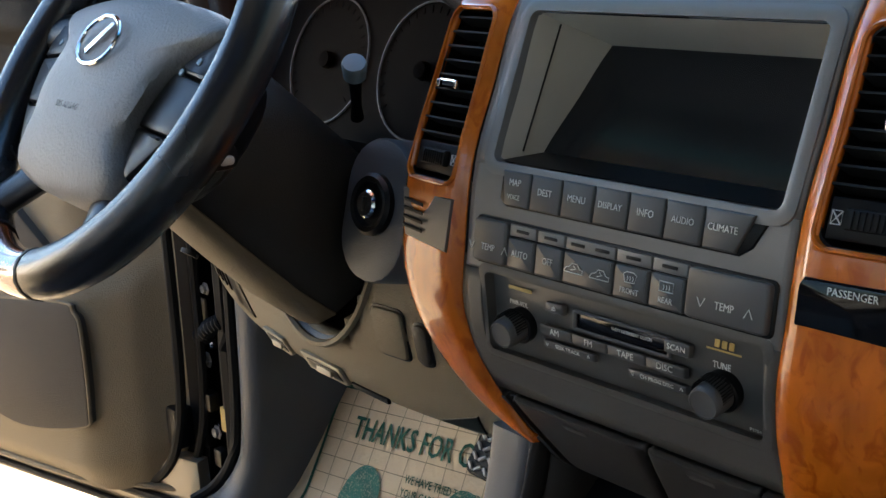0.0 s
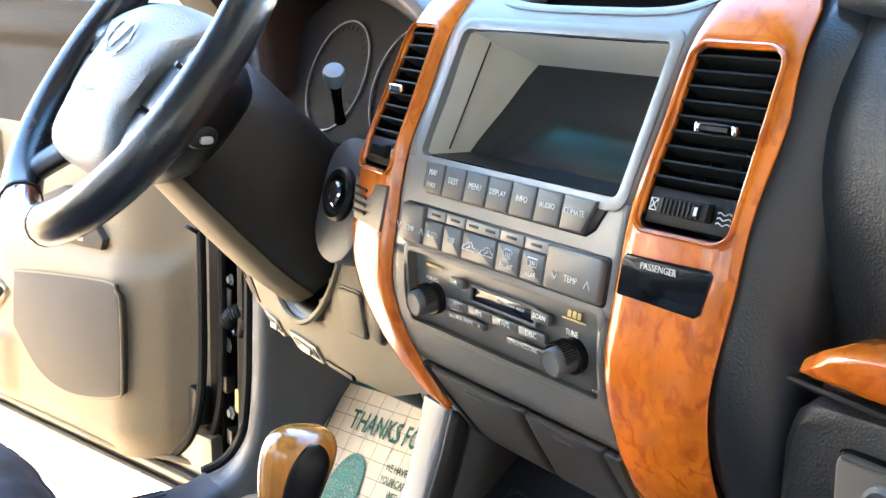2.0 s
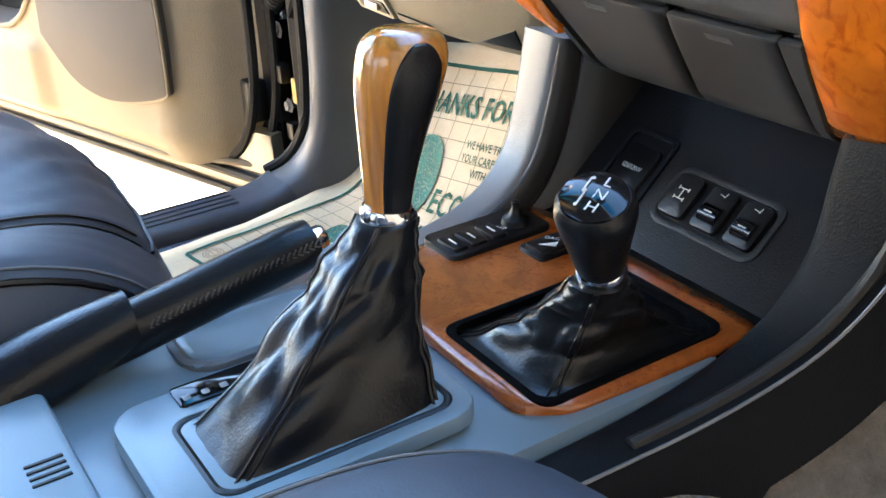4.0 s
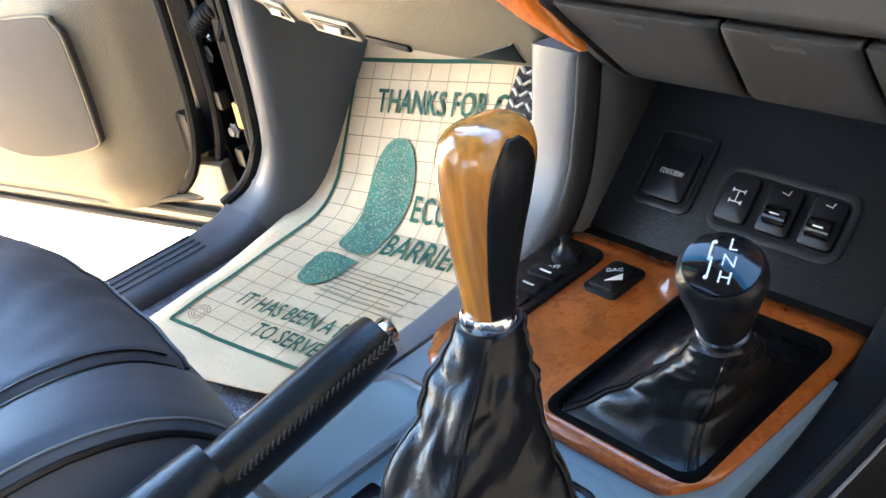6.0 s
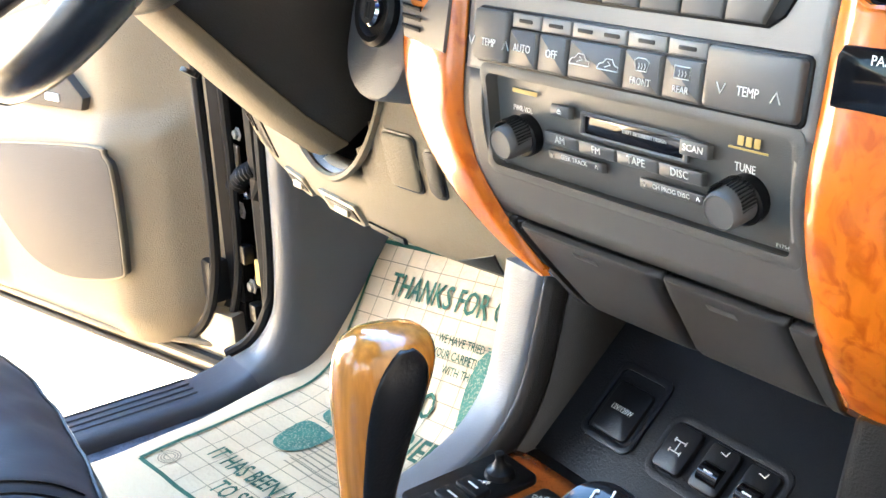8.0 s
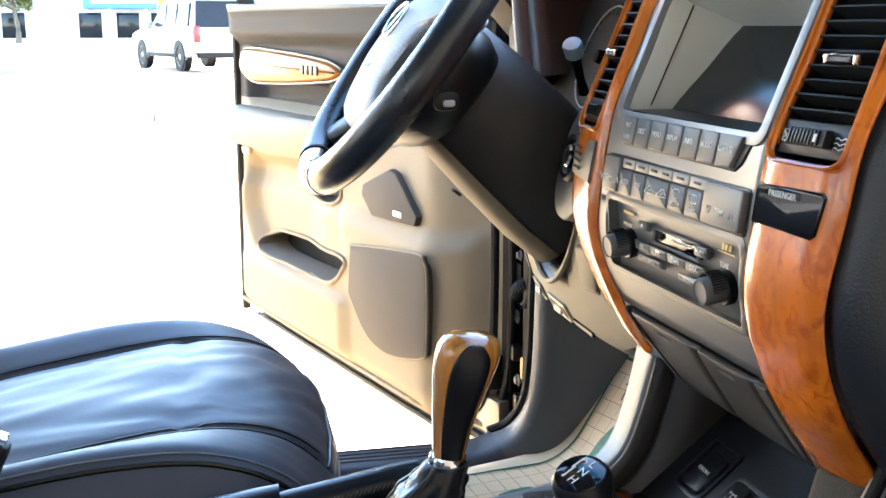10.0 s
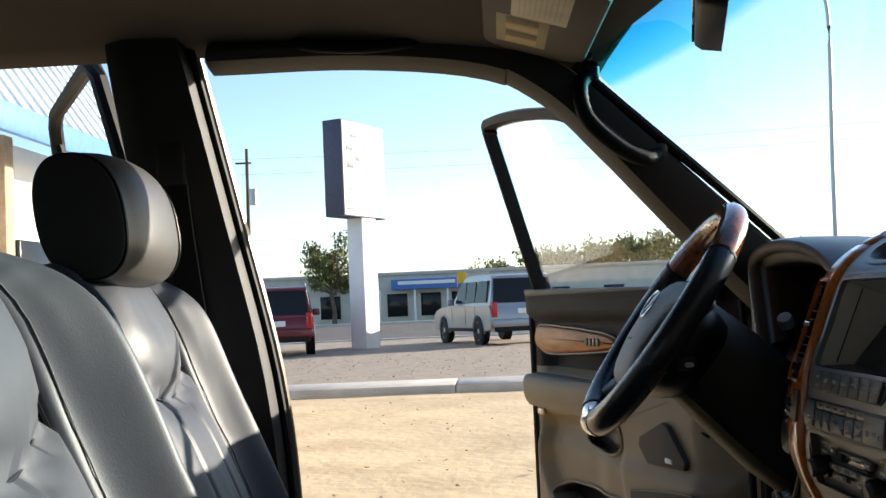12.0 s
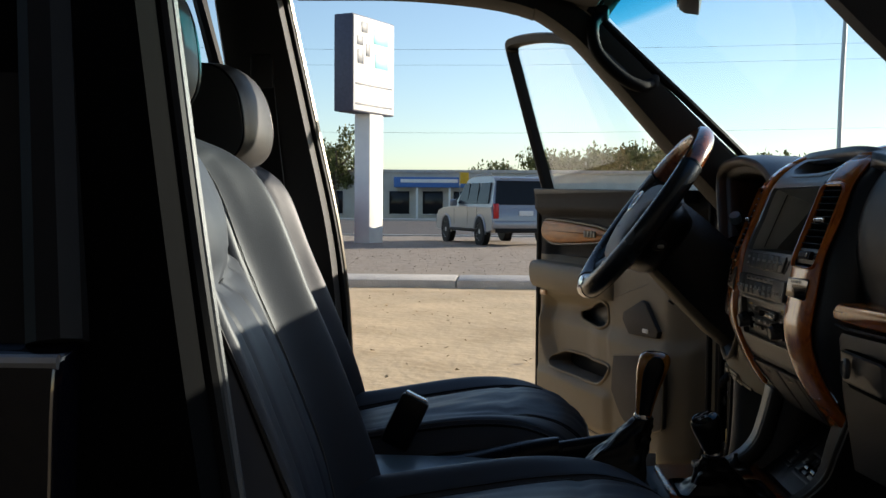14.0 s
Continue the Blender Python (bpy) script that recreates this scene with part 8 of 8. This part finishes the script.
def make_car(name, label, m, L, Wd, H, paint, glass_h=0.52):
    """A boxy estate car, its nose along +x of m."""
    c = thing(name, m.translation, label, "car")
    P = lambda x, y, z: m @ Vector((x, y, z))
    hl, hw = L / 2, Wd / 2
    bm = B()
    prof = [(-hl, 0.45), (-hl - 0.05, 0.62), (-hl, 0.95), (-hl + 0.06, H * 0.56), (hl - 1.70, H * 0.57), (hl - 0.60, H * 0.545), (hl - 0.18, H * 0.50), (hl, H * 0.42), (hl + 0.04, 0.6), (hl, 0.4), (hl - 0.55, 0.36), (-hl + 0.6, 0.36)]
    rings(bm, [[P(x, y, z if abs(y) < hw * 0.99 else z * 0.98 + 0.01) for x, z in prof] for y in (-hw, -hw * 0.96, -hw * 0.5, 0, hw * 0.5, hw * 0.96, hw)])
    part("body", bm, paint, c)
    bm = B()
    cab = [(-hl + 0.05, H * 0.55), (-hl + 0.20, H * 0.92), (-hl + 0.30, H * 0.975), (-hl + 0.48, H), (-hl + 1.6, H * 1.005), (hl - 2.75, H * 0.985), (hl - 2.50, H * 0.955), (hl - 1.62, H * 0.56)]
    rings(bm, [[P(x, y * (1.0 if z < H * 0.6 else 0.86), z) for x, z in cab] for y in (-hw * 0.97, -hw * 0.5, 0, hw * 0.5, hw * 0.97)])
    part("cabin", bm, paint, c)
    bm = B()
    a, b = (-hl + 0.075, H * 0.59), (-hl + 0.20, H * 0.935)
    rings(bm, [[P(a[0] - 0.02, -hw * 0.88, a[1]), P(a[0] - 0.02, hw * 0.88, a[1]), P(b[0] - 0.02, hw * 0.79, b[1]), P(b[0] - 0.02, -hw * 0.79, b[1])], [P(a[0] + 0.02, -hw * 0.88, a[1]), P(a[0] + 0.02, hw * 0.88, a[1]), P(b[0] + 0.02, hw * 0.79, b[1]), P(b[0] + 0.02, -hw * 0.79, b[1])]])
    part("rear_window", bm, DARKGLASS, c)
    for s in (-1, 1):
        for x0, x1 in ((-hl + 0.35, -hl + 1.15), (-hl + 1.27, -hl + 1.98), (-hl + 2.08, hl - 2.08)):
            bm = B()
            y0, y1 = s * hw * 0.965, s * hw * 0.865
            rings(bm, [[P(x0, y0 + s * e, H * 0.605), P(x1 + 0.1, y0 + s * e, H * 0.605), P(x1 - (0.30 if x1 > -0.1 else 0), y1 + s * e, H * 0.91), P(x0 + 0.05, y1 + s * e, H * 0.91)] for e in (-0.03, 0.02)])
            part("side_window", bm, DARKGLASS, c)
        bm = B()
        rbox(bm, (-hl - 0.01, s * hw * 0.88, H * 0.50), (0.10, 0.16, 0.42), 0.02, m=m)
        part("tail_lamp", bm, mat("red_lens", (0.45, 0.02, 0.02), 0.2), c)
        bm = B()
        rbox(bm, (hl - 1.98, s * (hw + 0.12), H * 0.62), (0.12, 0.22, 0.20), 0.04, m=m)
        part("door_mirror", bm, paint, c)
        bm = B()
        tube(bm, curve([P(-hl + 0.55, s * hw * 0.80, H - 0.01), P(-hl + 0.65, s * hw * 0.80, H + 0.06), P(hl - 3.0, s * hw * 0.80, H + 0.06), P(hl - 2.85, s * hw * 0.80, H - 0.01)], 4), 0.022, 6)
        part("roof_rail", bm, STEEL, c)
        for x in (-hl + 1.21, -hl + 2.03, hl - 1.72):
            bm = B()
            rbox(bm, (x, s * hw * 0.995, H * 0.42), (0.014, 0.02, H * 0.26), 0.002, m=m)
            part("door_gap", bm, RUBBER, c)
        bm = B()
        rbox(bm, (-0.1, s * (hw - 0.02), 0.42), (L * 0.52, 0.10, 0.10), 0.03, m=m)
        part("running_board", bm, RUBBER, c)
        for x in (-hl + 0.95, hl - 0.95):
            bm = B()
            tube(bm, [P(x + 0.46 * math.cos(a), s * (hw - 0.005), 0.385 + 0.46 * math.sin(a)) for a in lin(-0.15, math.pi + 0.15, 16)], 0.035, 6)
            part("wheel_arch", bm, paint, c)
            bm = B()
            lathe(bm, [(0.44, -0.01), (0.44, 0.012), (0, 0.012)], m @ Matrix.Translation((x, s * hw, 0.385)) @ Matrix.Rotation(radians(-90 * s), 4, "X"), 24)
            part("wheel_well", bm, RUBBER, c)
            bm = B()
            W_ = m @ Matrix.Translation((x, s * (hw - 0.085), 0.385)) @ Matrix.Rotation(radians(90 * s), 4, "X")
            lathe(bm, [(0.25, -0.12), (0.36, -0.12), (0.385, -0.08), (0.385, 0.08), (0.36, 0.115), (0.26, 0.12), (0.25, 0.09)], W_ @ Matrix.Rotation(math.pi, 4, "X"), 24)
            w = part("wheel", bm, RUBBER, c)
            bm = B()
            lathe(bm, [(0.255, -0.10), (0.25, 0.10), (0.18, 0.07), (0.06, 0.10), (0, 0.10)], W_ @ Matrix.Rotation(math.pi, 4, "X"), 20)
            part("rim", bm, STEEL, w)
    bm = B()
    rbox(bm, (-hl - 0.06, 0, 0.60), (0.16, Wd * 0.98, 0.22), 0.05, m=m)
    part("bumper", bm, paint, c)
    bm = B()
    rbox(bm, (-hl - 0.05, 0, 0.44), (0.14, Wd * 0.90, 0.14), 0.04, m=m)
    part("lower_valance", bm, RUBBER, c)
    bm = B()
    rbox(bm, (-hl + 0.10, 0, H * 0.965), (0.16, Wd * 0.70, 0.03), 0.01, m=m)
    part("roof_spoiler", bm, paint, c)
    bm = B()
    rings(bm, [[P(x + e, y, z) for x, y, z in ((hl - 1.70, -hw * 0.84, H * 0.60), (hl - 1.70, hw * 0.84, H * 0.60), (hl - 2.44, hw * 0.74, H * 0.93), (hl - 2.44, -hw * 0.74, H * 0.93))] for e in (0.0, 0.03)])
    part("windscreen_pane", bm, DARKGLASS, c)
    bm = B()
    rbox(bm, (-hl - 0.015, 0, H * 0.47), (0.06, 0.42, 0.14), 0.01, m=m)
    part("plate_panel", bm, PRINT, c)
    return c


SILVERPAINT = mat("silver_car_paint", (0.30, 0.31, 0.33), 0.3, metal=0.5, var=0.03, coat=0.6)
REDPAINT = mat("dark_red_car_paint", (0.14, 0.009, 0.012), 0.25, metal=0.2, var=0.05, coat=0.8)
hd = Vector((-0.93, -0.36))
make_car("parked_car", "silver four-door estate car parked on gravel", Matrix.Translation((-30.6, -0.63, 0.05)) @ Matrix.Rotation(math.atan2(hd.y, hd.x), 4, "Z"), 4.95, 2.05, 1.95, SILVERPAINT)
make_car("parked_car", "dark red estate car parked on gravel", Matrix.Translation((-28.6, -6.62, 0.05)) @ Matrix.Rotation(math.atan2(-0.19, -1), 4, "Z"), 4.7, 1.86, 1.82, REDPAINT)

# low building across the road
bl = thing("shop_building", (-80, -2, 0), "long low cream building with blue shop sign", "building")
bm = B()
rbox(bm, (-82, 2.0, 1.75), (8, 62, 3.5), 0.05)
part("wall", bm, STUCCO, bl)
bm = B()
rbox(bm, (-82, 2.0, 3.58), (8.4, 62.4, 0.25), 0.03)
part("roof_edge", bm, CONCRETE, bl)
bm = B()
rbox(bm, (-77.4, -5.7, 2.75), (1.4, 5.2, 0.75), 0.03)
aw = part("awning_sign", bm, BLUESIGN, bl)
bm = B()
rbox(bm, (-76.68, -5.7, 2.85), (0.04, 4.2, 0.25), 0.005)
part("pale_bar", bm, WHITEWALL, aw)
for y in (-8.0, -5.5, -3.2, 1.0, 4.0, 8.0, 13.0, -13.0, -17.0):
    bm = B()
    rbox(bm, (-77.98, y, 1.25), (0.10, 1.5, 1.7), 0.01)
    w = part("window", bm, DARKGLASS, bl)
    bm = B()
    rbox(bm, (-77.94, y, 0.36), (0.16, 1.7, 0.10), 0.01)
    part("sill", bm, CONCRETE, w)
for y in (-9.2, -6.6, -4.2, -2.2):
    bm = B()
    rbox(bm, (-76.9, y, 1.2), (0.14, 0.14, 2.4), 0.02)
    part("post", bm, WHITEWALL, bl)
fl = thing("yellow_banner", (-75.5, -3.4, -0.06), "small yellow feather banner at the roadside", "banner")
bm = B()
tube(bm, [(-75.5, -3.4, -0.06), (-75.5, -3.4, 3.4)], 0.03, 6)
part("pole", bm, STEEL, fl)
bm = B()
rbox(bm, (-75.5, -3.1, 3.05), (0.03, 0.7, 0.8), 0.01)
part("flag", bm, mat("yellow_cloth", (0.75, 0.42, 0.03), 0.7), fl)


def make_tree(x, y, h, w, trunk, seed, label, dens=520, tall=0.7):
    rnd = random.Random(seed)
    t = thing("tree", (x, y, 0), label, "tree", "trees along the road")
    bm = B()
    tube(bm, curve([(x, y, 0), (x + 0.1, y + 0.05, trunk * 0.5), (x, y - 0.1, trunk), (x + 0.1, y, h * 0.75)], 4), [0.22 - 0.012 * k for k in range(13)], 8)
    for k in range(7):
        a = rnd.uniform(0, 6.28)
        z0 = trunk + (h - trunk) * rnd.uniform(0.0, 0.4)
        tube(bm, [(x, y, z0), (x + math.cos(a) * w * 0.25, y + math.sin(a) * w * 0.25, z0 + 0.5), (x + math.cos(a) * w * 0.42, y + math.sin(a) * w * 0.42, z0 + 1.3 * rnd.uniform(0.3, 1))], [0.09, 0.06, 0.03], 6)
    part("trunk", bm, BARK, t)
    bm = B()
    clumps = []
    for k in range(26):
        a, r = rnd.uniform(0, 6.28), w * 0.5 * math.sqrt(rnd.random()) * 0.8
        zc = trunk + (h - trunk) * rnd.uniform(0.12, 0.88)
        clumps.append((Vector((x + math.cos(a) * r, y + math.sin(a) * r, zc)), w * rnd.uniform(0.13, 0.24)))
    for k in range(dens * 4):
        c, cr = clumps[k % len(clumps)]
        d = Vector((rnd.gauss(0, 1), rnd.gauss(0, 1), rnd.gauss(0, 0.8)))
        p = c + d.normalized() * cr * rnd.uniform(0.25, 1.15)
        s = w * rnd.uniform(0.018, 0.045)
        q = Euler((rnd.uniform(0, 6), rnd.uniform(0, 6), rnd.uniform(0, 6))).to_matrix()
        v = [bm.verts.new(p + q @ Vector(o) * s) for o in ((-1, 0, 0), (0, -0.5, 0.15), (1, 0, 0), (0, 0.5, 0.15))]
        bm.faces.new(v)
    part("crown", bm, LEAF, t, smooth=180)
    return t


make_tree(-77, -12.6, 6.7, 4.0, 2.2, 1, "round leafy street tree with a bare trunk", 1300)
make_tree(-95, 4.4, 5.6, 6.5, 1.6, 2, "broad bushy tree behind the far buildings", 900)
make_tree(-95, 9.0, 6.0, 7.0, 1.6, 5, "broad bushy tree behind the far buildings", 900)
make_tree(-95, 13.5, 6.6, 7.5, 1.6, 6, "broad bushy tree behind the far buildings", 900)
make_tree(-95, -1.0, 5.0, 4.5, 1.6, 7, "broad bushy tree behind the far buildings", 600)
make_tree(-97, 24, 5.4, 8, 1.6, 8, "broad bushy tree behind the far buildings", 600)
make_tree(-60, -17.5, 6.2, 4.8, 2.0, 9, "leafy street tree with yellow-green crown", 1300)

# lamp post, power pole and wires
lpst = thing("street_lamp", (-45, 14, 0), "tall thin steel street lamp", "street lamp")
bm = B()
tube(bm, curve([(-45, 13.9, 0), (-45, 14.0, 6), (-45, 14.2, 12.4), (-45, 13.95, 13.9), (-45, 13.4, 14.25)], 6), [0.11 - 0.0022 * k for k in range(25)], 10)
part("pole", bm, STEEL, lpst)
bm = B()
rbox(bm, (-45, 13.1, 14.25), (0.28, 0.7, 0.16), 0.05)
part("head", bm, STEEL, lpst)
up = thing("power_pole", (-58, -14.3, 0), "dark wooden power pole with cross-arm", "power pole")
bm = B()
tube(bm, [(-58, -14.3, 0), (-58, -14.25, 10.4)], [0.13, 0.09], 8)
part("pole", bm, BARK, up)
bm = B()
rbox(bm, (-58, -14.45, 9.6), (0.10, 0.9, 0.10), 0.01)
part("crossarm", bm, BARK, up)
bm = B()
lathe(bm, [(0.22, 0), (0.22, 0.9), (0, 0.92)], Matrix.Translation((-57.8, -13.9, 7.2)), 12)
part("transformer", bm, STEEL, up)
for z, zz in ((10.2, 10.0), (9.3, 9.2), (5.6, 5.4)):
    bm = B()
    tube(bm, [(-58, -80 + 10 * k, z - (z - zz) * (k / 20) - 0.4 * math.sin(math.pi * (k % 5) / 5)) for k in range(21)], 0.006, 5)
    tagged(part("power_line", bm, RUBBER), "thin overhead power line", "power line", "power lines")

# unseen dark wall, added to hold back light on the passenger's side
bm = B()
rbox(bm, (3.7, -2.0, 3.4), (0.3, 22, 6.9), 0.02)
tagged(part("light_block_wall", bm, mat("light_block_brown", (0.022, 0.019, 0.016), 0.85, var=0.2, scale=2, fine=0.5, fscale=30)), "added unseen dark wall keeping light off the passenger's side", "wall", kind="structure")
# unseen dark ground, added so less light bounces up into the cabin
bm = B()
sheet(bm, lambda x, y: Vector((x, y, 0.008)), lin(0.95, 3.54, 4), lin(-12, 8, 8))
tagged(part("low_bounce_ground", bm, mat("low_bounce_black", (0.035, 0.034, 0.034), 0.9, var=0.2, scale=1.5, fine=0.5, fscale=30)), "added unseen dark ground that cuts bounced light", "ground", kind="structure")

# blue-roofed building beside the lot
bb = thing("office_building", (-12, -11, 0), "white building with a ribbed blue metal roof", "building")
bm = B()
rbox(bm, (-9.8, -9.9, 1.65), (6.4, 8.0, 3.3), 0.03)
part("wall", bm, WHITEWALL, bb)
bm = B()
for x in (-12.8, -10.2, -7.6):
    rbox(bm, (x, -5.80, 1.65), (0.22, 0.22, 3.3), 0.02)
    part("pilaster", bm, mat("tan_paint", (0.34, 0.25, 0.17), 0.8), bb)
    bm = B()
bm.free()
for x in (-11.5,):
    bm = B()
    rbox(bm, (x, -5.88, 1.5), (1.5, 0.08, 1.4), 0.01)
    part("window", bm, DARKGLASS, bb)
RA, RB = Vector((0, -5.20, 3.38)), Vector((0, -7.6, 6.9))
bm = B()
rings(bm, [[Vector((x, RA.y, RA.z)), Vector((x, RB.y, RB.z)), Vector((x, RB.y, RB.z - 0.15)), Vector((x, RA.y, RA.z - 0.12))] for x in (-13.2, -6.2)])
rf = part("roof", bm, BLUEMETAL, bb)
k = 0
x = -13.1
while x < -6.2:
    bm = B()
    rings(bm, [[Vector((x + a, RA.y, RA.z + b)), Vector((x + a, RB.y, RB.z + b))] for a, b in ((-0.03, 0), (-0.02, 0.06), (0.02, 0.06), (0.03, 0))], close=False, cap0=False, cap1=False)
    part("rib", bm, WHITEWALL, rf)
    x += 0.32
bm = B()
rbox(bm, (-9.7, -5.14, 3.27), (7.0, 0.08, 0.30), 0.02)
part("fascia_board", bm, mat("dark_blue_fascia", (0.05, 0.16, 0.42), 0.5), bb)

# closed rear passenger door
pdr = thing("rear_door", (0.80, -1.25, 0.45), "closed dark glossy rear car door with tinted window", "car door")
DARKGLOSS = mat("glossy_dark_paint", (0.003, 0.003, 0.006), 0.10, var=0.1, scale=4, coat=0.5, spec=0.4)
prof = curve([(0.80, 0.42), (0.862, 0.50), (0.878, 0.70), (0.880, 0.90), (0.872, 1.05), (0.862, 1.115), (0.845, 1.13)], 5)
bm = B()
rings(bm, [[(p[0] - dx, y, p[1]) for p in prof] + [(0.79, y, 1.13), (0.79, y, 0.42)] for y, dx in ((-0.775, 0.012), (-0.783, 0.0), (-1.2, -0.004), (-1.75, 0.004), (-1.76, 0.012))])
part("skin", bm, DARKGLOSS, pdr)
bm = B()
tube(bm, curve([(0.858, -0.780, 1.118), (0.860, -1.2, 1.116), (0.856, -1.755, 1.122)], 6), 0.006, 8)
part("belt_moulding", bm, STEEL, pdr, "thin bright belt moulding")
bm = B()
rings(bm, [[(0.840 - 0.24 * (z - 1.13) + o, y, z) for y, z in ((-0.80, 1.13), (-1.70, 1.13), (-1.64, 1.62), (-0.865, 1.62))] for o in (-0.004, 0.0)])
part("window_glass", bm, DARKGLASS, pdr)
bm = B()
for pts in ([(-0.79, 1.13), (-0.83, 1.45), (-0.86, 1.68)], [(-0.83, 1.68), (-1.64, 1.68)], [(-1.755, 1.13), (-1.68, 1.45), (-1.64, 1.68)]):
    tube(bm, curve([(0.836 - 0.24 * (z - 1.13), y, z) for y, z in pts], 5), 0.024, 8)
part("window_frame", bm, RUBBER, pdr)
bm = B()
rbox(bm, (0.895, -1.58, 1.00), (0.03, 0.20, 0.035), 0.012, 3)
part("handle", bm, DARKGLOSS, pdr)

# rear door frame, standing open behind the driver's door
rd = thing("rear_door", (-1.0, -1.25, 0.5), "open rear car door with black window frame", "car door")
RO, RDv, RNv = Vector((-0.80, -1.03, 0)), Vector((-0.866, -0.5, 0)), Vector((0.5, -0.866, 0))
R_ = lambda s, z, d=0.0: RO + RDv * s + RNv * (d + max(0, z - 1.26) * 0.22) + Vector((0, 0, z))
bm = B()
rings(bm, [[R_(s, z, d) for s, z in ((0, 0.52), (0.85, 0.55), (0.98, 1.0), (1.0, 1.27), (0.0, 1.27))] for d in (-0.09, 0.0)])
part("shell", bm, TAUPE, rd)
bm = B()
fr = [R_(0.0, 1.26), R_(0.02, 1.5), R_(0.05, 1.715), R_(0.075, 1.742), R_(0.12, 1.752), R_(0.60, 1.745), R_(0.66, 1.72), R_(0.82, 1.52), R_(0.98, 1.27)]
tube(bm, fr, 0.017, 8)
part("window_frame", bm, RUBBER, rd)
bm = B()
tube(bm, [R_(0.70, 1.27), R_(0.68, 1.73)], 0.014, 8)
part("divider", bm, RUBBER, rd)
